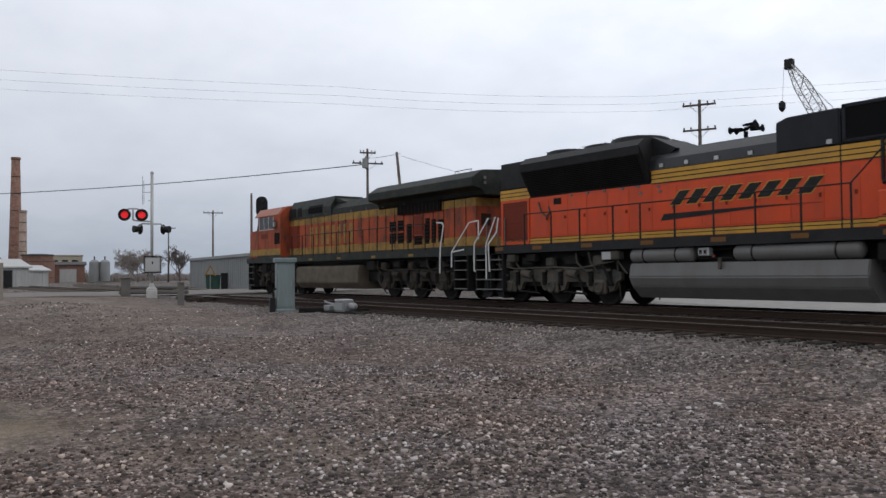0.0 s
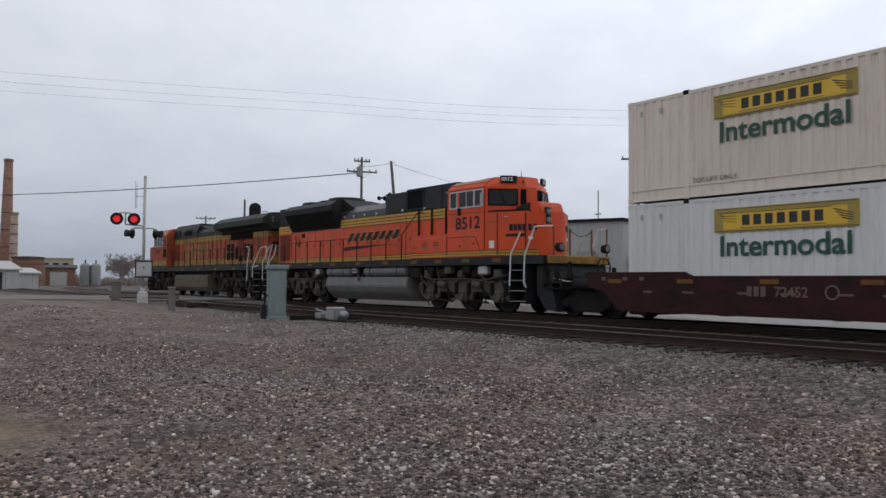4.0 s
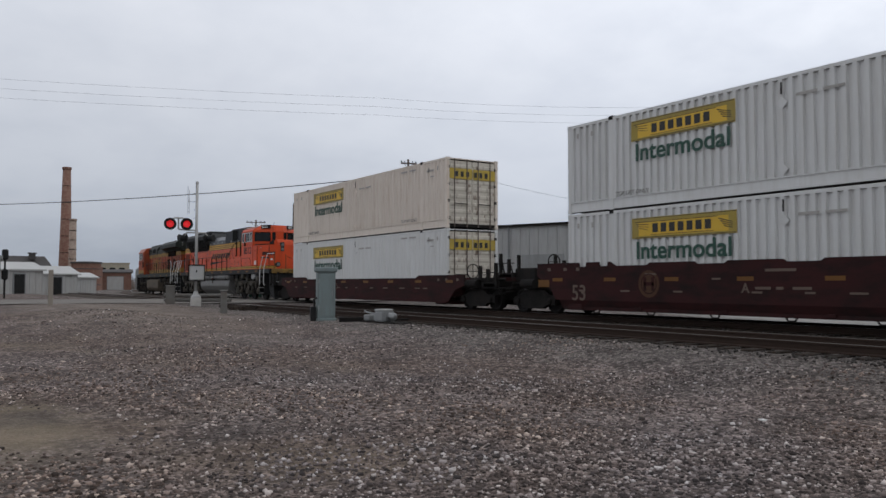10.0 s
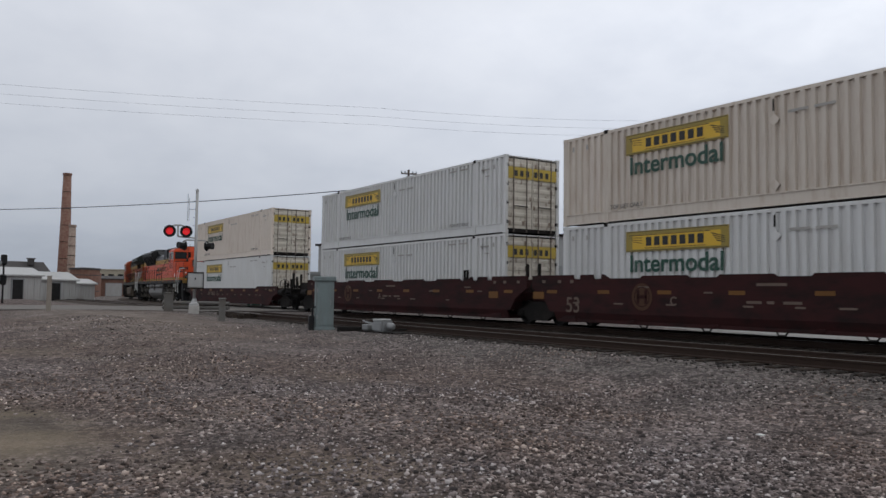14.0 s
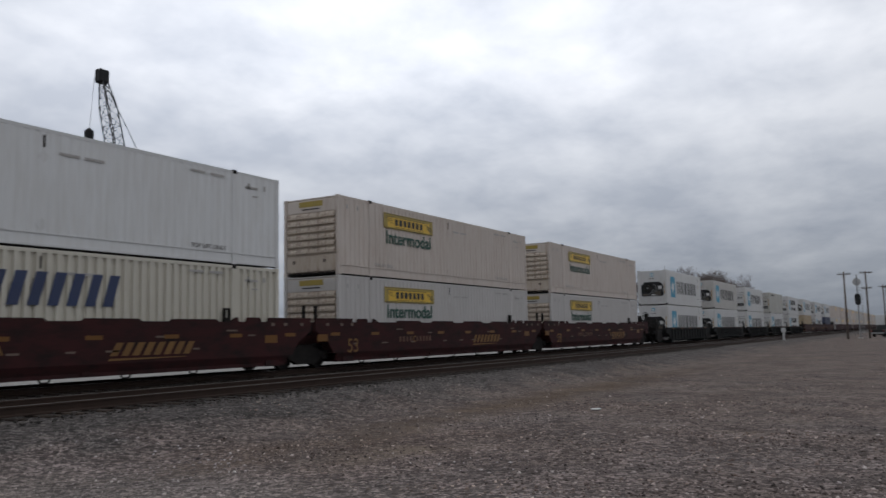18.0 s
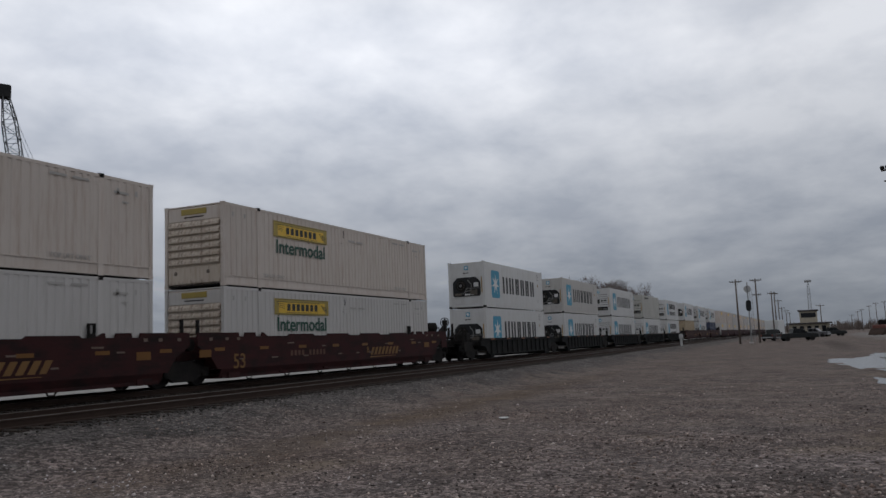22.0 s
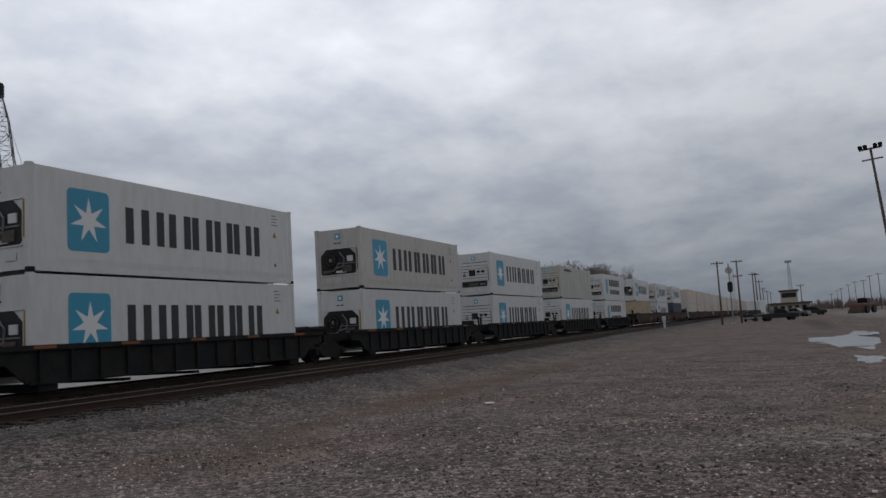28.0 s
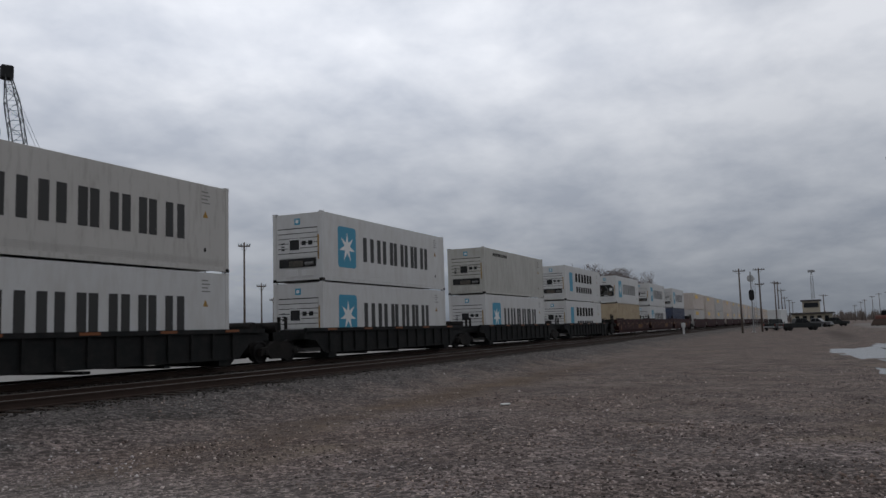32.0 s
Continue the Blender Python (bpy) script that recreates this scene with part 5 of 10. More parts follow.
def well_unit(label, L, top, hi, bottom, paint, ribs, ends, joints, floor=0.34, style="53", maker="round"):
    """One well of a stack car. x = 0 at the container's left end. ends: 'couple' or 'joint' on the left and right;
    joints: how far beyond the container each end's truck centre lies."""
    c = thing("well_car", label, "well car", group="stack cars")
    over = 1.45 if not ribs else 1.6
    for s in (-1, 1):
        sd = part("well_side", well_side(L, top, hi, bottom, min(over, joints[0] - 0.12), 2.0 if hi > top else 0.1, paint, s, ribs), paint, c)
        y = s * (1.424 if not ribs else 1.524)
        if ribs:
            for k in range(5):
                x = 0.2 + k * (L - 0.4) / 4
                part("reflector", boxes((x - 0.35, x + 0.35, min(y, y + s * 0.006), max(y, y + s * 0.006), top - 0.1, top - 0.02)), OREFLECT, sd)
        else:
            n = 8
            for k in range(n):
                x = -0.4 + k * (L + 0.8) / (n - 1)
                part("reflector", boxes((x - 0.25, x + 0.25, min(y, y + s * 0.005), max(y, y + s * 0.005), top - (0.47 if hi > 1.6 else 0.2), top - (0.36 if hi > 1.6 else 0.09))), REFLECT, sd)
            rng = random.Random(int(L * 10 + s))
            for k in range(12):
                x = 0.9 + (L - 2.2) * k / 11 + rng.uniform(-0.35, 0.35)
                z = rng.choice((bottom + 0.9, bottom + 0.55, bottom + 1.05)) if top > 1.4 else bottom + 0.5
                part("marking_bar", boxes((x, x + rng.uniform(0.2, 0.45), min(y, y + s * 0.004), max(y, y + s * 0.004), z, z + 0.05)), PALEMARK, sd)
            for x in (-0.9, -0.1, 0.5, L - 0.5, L + 0.1, L + 0.9):
                part("marking_bar", boxes((x, x + 0.16, min(y, y + s * 0.004), max(y, y + s * 0.004), top - 0.13, top - 0.03)), PALEMARK, sd)
            if hi > 1.6:
                for x in (L - 2.36 if s < 0 else 2.36,):
                    part("guide_bracket", boxes(*[(x + q[0], x + q[1], min(s * 1.41, s * 1.33), max(s * 1.41, s * 1.33), top + q[2], top + q[3]) for q in ((-0.12, -0.075, -0.1, 0.4), (0.075, 0.12, -0.1, 0.4), (-0.075, 0.075, 0.35, 0.4), (-0.075, 0.075, -0.1, 0.12))]), GRIME, sd)
                for x in (-1.1, L - 0.5) if s < 0 else (0.5, L + 1.1):
                    part("reflector", boxes((x - 0.28, x + 0.28, min(y, y + s * 0.005), max(y, y + s * 0.005), top - 0.66, top - 0.42)), REFLECT, sd, "square ochre reflector")
                for k in range(7):
                    x = 1.3 + k * (L - 2.6) / 6
                    part("tie_loop", rods(0.022, [(x - 0.16, s * 1.3, bottom - 0.03), (x - 0.09, s * 1.3, bottom - 0.12), (x + 0.09, s * 1.3, bottom - 0.12), (x + 0.16, s * 1.3, bottom - 0.03)], n=6), GRIME, sd)
            if style == "53" and top > 1.4:
                m = Matrix.Translation((0.28 if s < 0 else L - 0.28, y + s * 0.003, 0.50)) @ (FACE if s < 0 else BACK)
                text("53", 0.70, PALEMARK if maker == "round" else OREMARK, sd, m, 0.006)
                letter = {"couplejoint": "A", "jointjoint": "C", "jointcouple": "B"}.get("".join(ends))
                xl = {"A": 6.75, "B": 9.45, "C": 4.65}.get(letter, 6.0)
                if letter:
                    m = Matrix.Translation((xl if s < 0 else L - xl, y + s * 0.003, 0.80)) @ (FACE if s < 0 else BACK)
                    text(letter, 0.34, PALEMARK if maker == "round" else OREMARK, sd, m, 0.008)
                if maker == "round":
                    ex = 3.6 if s < 0 else L - 3.6
                    part("emblem_disc", lathe(bmesh.new(), [(0.43, y), (0.43, y + 0.002 * s), (0.05, y + 0.002 * s)], (ex, 0, 1.02), "y", 24), EMBLEM, sd, "faded orange disc")
                    part("round_emblem", emblem(ex, 1.02, y + 0.002 * s, s), MAROON, sd, "round emblem lines")
                    for xb, w, z in ((7.45, 0.85, 1.33), (7.15, 0.45, 0.88), (7.75, 0.2, 0.88), (8.2, 0.5, 0.88)):
                        part("marking_bar", boxes((xb, xb + w, min(y, y + s * 0.004), max(y, y + s * 0.004), z, z + 0.07)), PALEMARK, sd)
                else:
                    bars(sd, OREMARK, 9.75 if s < 0 else L - 12.45, 12.45 if s < 0 else L - 9.75, 0.68, 1.02, y, 8, s, slant=0.2, gap=0.36)
                    part("brand_swoosh", prism(bmesh.new(), [(9.7, 0.56), (12.2, 0.60), (12.2, 0.615), (9.74, 0.62)] if s < 0 else [(L - 12.2, 0.56), (L - 9.7, 0.60), (L - 9.7, 0.615), (L - 12.2, 0.62)], y, y + 0.004 * s), OREMARK, sd)
                    for k in range(10):
                        xb = 3.65 + k * 0.25 if s < 0 else L - 3.9 - k * 0.25
                        if k != 4:
                            part("number_bar", boxes((xb, xb + 0.14, min(y, y + s * 0.004), max(y, y + s * 0.004), 0.82, 1.02)), FAINT, sd)
            elif style == "53":
                bars(sd, PALEMARK, 3.85 if s < 0 else L - 4.40, 4.40 if s < 0 else L - 3.85, 0.76, 1.0, y, 3, s)
                m = Matrix.Translation((4.57 if s < 0 else L - 4.57, y + s * 0.003, 0.76)) @ (FACE if s < 0 else BACK)
                text("72452", 0.34, PALEMARK, sd, m, 0.004)
                part("round_emblem", ring(bmesh.new(), 0.15, 0.018, (5.98 if s < 0 else L - 5.98, y - 0.013 * s, 0.88), "y"), PALEMARK, sd, "small faded ring")
    for x in (0.1, L - 0.7):
        part("floor_beam", boxes((x, x + 0.6, -1.38, 1.38, floor - 0.2, floor - 0.004)), paint, c)
    for x in (3, 6, 9):
        part("cross_beam", boxes((x, x + 0.25, -1.38, 1.38, floor - 0.14, floor - 0.06)), paint, c)
    for end, kind, j in ((-1, ends[0], joints[0]), (1, ends[1], joints[1])):
        x = -0.25 if end < 0 else L + 0.25
        part("bulkhead", boxes((min(x, x - end * 0.1), max(x, x - end * 0.1), -1.36, 1.36, 0.5, hi - 0.1)), paint, c)
        xe = (-j if end < 0 else L + j)
        open_end = kind == "couple" and not ribs
        reach = xe + end * (1.7 if open_end else 1.9 if kind == "couple" else 0.0)
        a, b = min(x, reach), max(x, reach)
        if open_end:
            q = xe + end * 0.75
            pl = part("end_platform", boxes((min(x, q), max(x, q), -0.72, 0.72, 0.82, 1.12)), GRIME, c, "end sill over the truck")
            part("draft_sill", boxes((min(x, q), max(x, q), -0.36, 0.36, 0.5, 0.82), (min(q, reach), max(q, reach), -0.24, 0.24, 0.82, 1.08)), GRIME, c)
            open_platform(pl, L, hi, end, xe, q, reach, paint, c)
            continue
        pl = part("end_platform", boxes((a, b, -0.72, 0.72, 0.82, 1.12)), GRIME if kind == "couple" else (paint if not ribs else DKCAR), c, "end sill over the truck")
        part("draft_sill", boxes((a, b, -0.36, 0.36, 0.5, 0.82)), GRIME, c)
        if kind == "couple":
            xs = xe + end * 0.6
            part("shear_plate", boxes((min(xs, xs + end * 1.25), max(xs, xs + end * 1.25), -1.4, 1.4, 1.02, 1.10)), GRIME, pl)
            part("side_step", boxes((min(xs, xs + end * 1.2), max(xs, xs + end * 1.2), -1.42, -1.36, 0.55, 1.02)), GRIME, pl, "dark end step frame")
            part("equipment_rack", soften(boxes((xe - 0.55, xe + 0.4, -0.95, -0.25, 1.12, 1.62)), 0.08), GRIME, pl)
            part("coupler", soften(boxes((min(reach, reach + end * 0.55), max(reach, reach + end * 0.55), -0.17, 0.17, 0.72, 1.02)), 0.04), GRIME, pl)
            for gx, gy, z0, z1 in ((0, -1.36, 0.4, 1.75), (0, 1.36, 0.4, 1.75), (0.5, -1.36, 1.06, 1.95), (1.0, -1.2, 1.06, 1.7)):
                part("grab_iron", rods(0.02, [(reach - end * gx, gy, z0), (reach - end * gx, gy, z1)]), GRIME, pl)
            part("end_post", boxes((reach - end * 0.35 - 0.05, reach - end * 0.35 + 0.05, -1.32, -1.2, 1.1, 1.95)), GRIME, pl)
            part("end_post", boxes((reach - end * 0.9 - 0.05, reach - end * 0.9 + 0.05, 1.2, 1.32, 1.1, 1.95)), GRIME, pl)
            part("brake_cylinder", rods(0.17, [(xe - 0.35, -0.6, 1.32), (xe + 0.35, -0.6, 1.32)], n=12), GRIME, pl)
            part("brake_valve", soften(boxes((xe - end * 0.9 - 0.25, xe - end * 0.9 + 0.25, -0.2, 0.5, 1.12, 1.55)), 0.05), GRIME, pl)
            hand_wheel(pl, xe + end * 1.0, -0.7, 1.45)
            part("air_hose", rods(0.03, [(reach, -0.4, 0.8), (reach + end * 0.2, -0.45, 0.5), (reach + end * 0.5, -0.4, 0.42)]), GRIME, pl)
        else:
            part("air_reservoir", rods(0.2, [(xe - end * 0.9, -0.5, 1.33), (xe - end * 0.9, 0.6, 1.33)], n=12), GRIME, pl)
            part("end_post", boxes((xe - end * 0.35 - 0.04, xe - end * 0.35 + 0.04, -1.3, -1.2, hi - 0.05, hi + 0.42)), GRIME, pl)
            part("valve_box", soften(boxes((xe - end * 0.55 - 0.2, xe - end * 0.55 + 0.2, 0.1, 0.7, 1.12, 1.5)), 0.04), GRIME, pl)
    return c


def far_box(name, label, paint):
    """A 53-foot container that stays far off: ribbed sides, ends, roof and brand panel."""
    c = thing(name, label, "container", group="intermodal containers")
    L, h = 16.15, 1.295
    for s in (-1, 1):
        part("side_panel", corrugated(L - 0.2, 0.05, CH, s * (h - 0.01), 0.55, 0.05, 0.1, s), paint, c)
        y = s * (h + 0.004)
        part("brand_panel", boxes((2.85, 6.55, min(y, y + s * 0.005), max(y, y + s * 0.005), 1.97, 2.58)), SIGN_Y, c)
    part("roof", boxes((0.05, L - 0.05, -h + 0.03, h - 0.03, CH - 0.06, CH - 0.02)), paint, c)
    part("end_wall", boxes((0.02, 0.1, -h, h, 0.02, CH)), paint, c)
    part("end_wall", boxes((L - 0.1, L - 0.02, -h, h, 0.02, CH)), paint, c)
    return c


def far_well(label, L, top, hi, bottom, paint, ribs, ends, joints, floor, style):
    c = thing("well_car", label, "well car", group="stack cars")
    for s in (-1, 1):
        part("well_side", well_side(L, top, hi, bottom, 1.45, 2.0, paint, s, ribs), paint, c)
    part("well_floor", boxes((0.1, L - 0.1, -1.38, 1.38, floor - 0.2, floor - 0.02)), paint, c)
    part("end_platform", boxes((-joints[0] - (1.9 if ends[0] == "couple" else 0), -0.25, -0.72, 0.72, 0.82, 1.12)), paint, c)
    part("end_platform", boxes((L + 0.25, L + joints[1] + (1.9 if ends[1] == "couple" else 0), -0.72, 0.72, 0.82, 1.12)), paint, c)
    for x in (-joints[0], L + joints[1]):
        part("truck", boxes((x - 1.1, x + 1.1, -1.05, 1.05, 0.2, 0.8), (x - 1.25, x - 0.5, -0.82, 0.82, 0, 0.8), (x + 0.5, x + 1.25, -0.82, 0.82, 0, 0.8)), GRIME, c)
    return c


# ---- locomotives (x = 0 at mid length)
def flank(s, a, b, y0, y1, z0, z1):
    """A box on the side s of a vehicle, from y0 out to y1."""
    return (a, b, min(s * y0, s * y1), max(s * y0, s * y1), z0, z1)


def loco_truck(parent, xc, metal):
    """Three wheelsets in a straight cast frame with boxes, springs, brake gear and piping."""
    for dx in (-2.05, 0, 2.05):
        wheelset(parent, xc + dx, 0.53, 0)
    for s in (-1, 1):
        bm = bmesh.new()
        pts = [(xc - 2.85, 0.78), (xc - 2.62, 0.50), (xc - 2.48, 0.44)]
        for dx in (-2.05, 0, 2.05):
            pts += [(xc + dx - 0.34, 0.40), (xc + dx - 0.26, 0.66), (xc + dx + 0.26, 0.66), (xc + dx + 0.34, 0.40), (xc + dx + 0.50, 0.46), (xc + dx + 0.62, 0.70)]
            if dx < 2:
                pts += [(xc + dx + 1.43, 0.70), (xc + dx + 1.55, 0.46)]
        pts += [(xc + 2.85, 0.78), (xc + 2.85, 1.0), (xc + 2.4, 1.1), (xc + 1.35, 1.04), (xc + 0.9, 1.12), (xc - 0.9, 1.12), (xc - 1.35, 1.04), (xc - 2.4, 1.1), (xc - 2.85, 1.0)]
        prism(bm, pts, s * 1.02, s * 1.18)
        f = part("truck_frame", soften(bm, 0.012), metal, parent, "dust-covered cast truck frame")
        for dx in (-2.05, 0, 2.05):
            x = xc + dx
            part("axle_box", soften(boxes(flank(s, x - 0.24, x + 0.24, 1.08, 1.26, 0.34, 0.78)), 0.06), metal, f)
            part("bearing_cap", lathe(bmesh.new(), [(0.19, s * 1.25), (0.19, s * 1.31), (0.15, s * 1.33), (0.13, s * 1.33), (0.11, s * 1.30), (0.05, s * 1.30)], (x, 0, 0.55), "y", 16), metal, f, "round bearing cap")
            for e in (-0.37, 0.37):
                part("coil_spring", lathe(bmesh.new(), [(0.10 if k % 2 else 0.075, 0.60 + 0.035 * k) for k in range(13)], (x + e, s * 1.20, 0), "z", 10), GRIME, f)
                part("spring_cap", boxes(flank(s, x + e - 0.13, x + e + 0.13, 1.1, 1.3, 1.04, 1.09)), metal, f)
        for dx in (-1.05, 1.05):
            part("brake_cylinder", rods(0.13, [(xc + dx - 0.3, s * 1.27, 1.0), (xc + dx + 0.12, s * 1.27, 0.93)], n=12), metal, f)
            part("brake_lever", rods(0.032, [(xc + dx + 0.12, s * 1.25, 0.93), (xc + dx + 0.36, s * 1.25, 0.36)], [(xc + dx - 0.5, s * 1.25, 0.4), (xc + dx + 0.5, s * 1.25, 0.34)]), GRIME, f)
            part("frame_bracket", prism(bmesh.new(), [(xc + dx - 0.16, 0.72), (xc + dx + 0.16, 0.72), (xc + dx + 0.08, 1.02), (xc + dx - 0.08, 1.02)], s * 1.18, s * 1.24), metal, f)
        # added black sheet that stands in for the shade behind the frame
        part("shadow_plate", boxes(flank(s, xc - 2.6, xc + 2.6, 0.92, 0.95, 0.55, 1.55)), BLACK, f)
        for dx, w, z in ((-2.3, 0.42, 1.20), (-1.35, 0.55, 1.24), (-0.2, 0.34, 1.18), (0.65, 0.60, 1.22), (1.85, 0.45, 1.20)):
            part("equipment_box", soften(boxes(flank(s, xc + dx, xc + dx + w, 1.08, 1.34, z, z + 0.3)), 0.05), GRIME if w > 0.5 else metal, f)
        part("air_pipe", rods(0.026, [(xc - 2.7, s * 1.30, 1.30), (xc - 1.7, s * 1.33, 1.14), (xc + 0.2, s * 1.33, 1.17), (xc + 1.3, s * 1.33, 1.12), (xc + 2.7, s * 1.28, 1.32)],
                              [(xc - 2.5, s * 1.36, 1.6), (xc - 2.45, s * 1.36, 1.2), (xc - 2.1, s * 1.3, 0.9)], [(xc + 1.2, s * 1.36, 1.6), (xc + 1.25, s * 1.36, 1.3), (xc + 1.6, s * 1.3, 1.0)]), metal, f)
        part("damper", rods(0.055, [(xc + 2.6, s * 1.28, 0.62), (xc + 2.2, s * 1.28, 1.28)]), GRIME, f)
        for e in (-2.72, 2.72):
            part("sand_pipe", rods(0.024, [(xc + e, s * 1.2, 1.3), (xc + e, s * 1.1, 0.6), (xc + e * 0.94, s * 0.85, 0.14)]), metal, f)


def steps(parent, x, s, rails):
    """A stairwell at a corner of the frame, with its grab rails."""
    y = s * 1.5
    w = part("stairwell", boxes(flank(s, x - 0.42, x - 0.38, 1.0, 1.5, 0.35, 1.75), flank(s, x + 0.38, x + 0.42, 1.0, 1.5, 0.35, 1.75), flank(s, x - 0.4, x + 0.4, 0.98, 1.02, 0.35, 1.75)), BLACK, parent)
    for k in range(4):
        z = 0.42 + k * 0.34
        part("step", boxes(flank(s, x - 0.38, x + 0.38, 1.2, 1.52, z, z + 0.035)), TANK, w, "worn steel step tread")
    for path in rails:
        part("grab_rail", rods(0.024, [(px, s * py, pz) for px, py, pz in path]), WHITE, w, "white grab rail")


def handrail(parent, xs, s, z0, z1, material, tail=()):
    y = s * 1.5
    t = part("handrail", rods(0.019, [(xs[0], y, z1), (xs[-1], y, z1), *tail]), material, parent)
    for x in xs:
        part("stanchion", rods(0.026, [(x, y, z0), (x, y, z1)], n=6), material, t)


def plate_on(a, b, z0, z1, out, thick=0.012):
    """A thin upright plate over the line from a to b in plan."""
    bm = bmesh.new()
    a, b, out = Vector((*a, 0)), Vector((*b, 0)), Vector((*out, 0)).normalized()
    vs = [bm.verts.new(p + out * k + Vector((0, 0, z))) for k in (-0.004, thick) for p, z in ((a, z0), (b, z0), (b, z1), (a, z1))]
    for f in ((0, 1, 2, 3), (4, 5, 6, 7), (0, 1, 5, 4), (1, 2, 6, 5), (2, 3, 7, 6), (3, 0, 4, 7)):
        bm.faces.new([vs[k] for k in f])
    bmesh.ops.recalc_face_normals(bm, faces=bm.faces[:])
    return bm


def lettered_bars(parent, ink, edge, x0, x1, z0, z1, y, s, n, slant, gap):
    """A row of plain slanted bars in dark paint with a thin pale edge round each."""
    bars(parent, edge, x0 - 0.022, x1 - 0.022, z0 - 0.022, z1 + 0.022, y, n, s, "bar_outline", slant, gap - 0.044 * n / (x1 - x0))
    bars(parent, ink, x0, x1, z0, z1, y + s * 0.004, n, s, "brand_bar", slant, gap)


def newer_loco():
    """The second engine: black-topped orange hood, flared radiator, broad cab."""
    c = thing("locomotive", "bright orange and black diesel locomotive with yellow stripes", "locomotive", group="locomotives")
    # stations along the engine, from the rear platform to the nose; the cab towards +x
    X = lambda a: a + 13.4
    part("frame", boxes((X(-24.0), X(-2.9), -1.5, 1.5, 1.66, 1.93)), BLACK, c, "black side sill")
    part("underframe", boxes((X(-23.6), X(-3.3), -0.9, 0.9, 0.95, 1.66)), BLACK, c)
    part("hood", soften(boxes((X(-23.75), X(-8.1), -0.95, 0.95, 1.93, 3.5)), 0.015), ORANGE, c, "orange engine hood")
    part("hood_core", boxes((X(-23.75), X(-8.1), -0.93, 0.93, 3.5, 3.88)), BLACK, c)
    for s in (-1, 1):
        y = s * 0.955
        def on(a, b, z0, z1, d0=0.955, d1=0.967):
            return boxes(flank(s, X(a), X(b), d0, d1, z0, z1))
        # three yellow bands above with dark lines between, two below
        for a, b in ((-23.75, -22.2), (-17.06, -8.1)):
            st = part("stripe", on(a, b, 3.48, 3.86), YELLOW, c, "yellow stripe with dark pin lines")
            for z in (3.475, 3.60, 3.725):
                part("pin_line", on(a, b, z, z + 0.028, 0.967, 0.970), BLACK, st)
        st = part("stripe", on(-23.75, -10.6, 1.97, 2.14), YELLOW, c, "narrow yellow stripe")
        for z in (2.045, 2.135):
            part("pin_line", on(-23.75, -10.6, z, z + 0.022, 0.967, 0.970), BLACK, st)
        # hood doors: shallow raised leaves with latches and hinges
        leaf, latch, x = None, None, -22.1
        while x < -11.7:
            if leaf is None:
                leaf = part("hood_door", soften(on(0, 0.80, 2.20, 3.40, 0.95, 0.963), 0.004), ORANGE, c)
                leaf.data.transform(pose(-X(0), 0, 0))
                leaf.matrix_basis = pose(X(x), 0, 0)
                latch = part("door_latch", boxes(flank(s, 0.68, 0.74, 0.963, 0.985, 2.72, 2.82)), RUSTBODY2, c)
                latch.matrix_basis = pose(X(x), 0, 0)
            else:
                share(leaf, c, pose(X(x), 0, 0))
                share(latch, c, pose(X(x), 0, 0))
            x += 0.84 if x > -17.0 else 0.85
        for v, z in ((-20.9, 3.32), (-20.3, 3.40), (-19.6, 3.42), (-18.9, 3.41), (-18.2, 3.42), (-17.6, 3.42), (-17.5, 3.22), (-16.85, 3.36), (-16.8, 3.22)):
            part("door_hinge", on(v, v + 0.10, z, z + 0.07, 0.96, 0.985), TANK, c, "bare worn hinge")
        part("hood_seam", on(-11.6, -11.57, 1.97, 4.7, 0.95, 0.972), BLACK, c)
        part("sand_filler", soften(on(-21.05, -20.72, 3.20, 3.40, 0.95, 0.99), 0.01), GRIME, c, "dark grey filler box")
        part("drain_hose", rods(0.03, [(X(-21.75), s * 1.0, 3.32), (X(-21.6), s * 1.02, 3.0), (X(-21.35), s * 1.02, 2.82), (X(-21.2), s * 1.0, 2.98), (X(-21.3), s * 0.97, 3.15)]), DUSTY, c)
        # black straps by the cab, and the wide cabinet below them
        for v in (-10.63, -9.74, -8.80):
            part("strap", rods(0.045, [(X(v), s * 0.99, 3.9), (X(v), s * 0.99, 2.98), (X(v) + 0.05, s * 1.04, 2.9)]), BLACK, c, "black vertical pipe")
        cabn = part("cabinet", soften(boxes(flank(s, X(-10.55), X(-8.1), 0.95, 1.44, 1.93, 2.72)), 0.03), ORANGE, c, "orange waist-high cabinet")
        part("stripe", boxes(flank(s, X(-10.55), X(-8.1), 1.44, 1.446, 1.98, 2.13)), YELLOW, cabn)
        part("pin_line", boxes(flank(s, X(-10.55), X(-8.1), 1.446, 1.449, 2.05, 2.07), flank(s, X(-10.55), X(-8.1), 1.446, 1.449, 2.125, 2.147)), BLACK, cabn)
        for v in (-9.75, -9.0):
            part("louvre", boxes(*[flank(s, X(v), X(v) + 0.34, 1.44, 1.452, 2.40 + k * 0.06, 2.42 + k * 0.06) for k in range(3)]), RUSTBODY2, cabn)
            part("notice_bar", boxes(flank(s, X(v) + 0.1, X(v) + 0.24, 1.44, 1.446, 2.28, 2.36)), TANK, cabn)
        part("grab_slot", boxes(flank(s, X(-10.35), X(-10.1), 1.44, 1.45, 2.34, 2.38), flank(s, X(-10.45), X(-10.25), 1.44, 1.45, 2.17, 2.2)), BLACK, cabn)
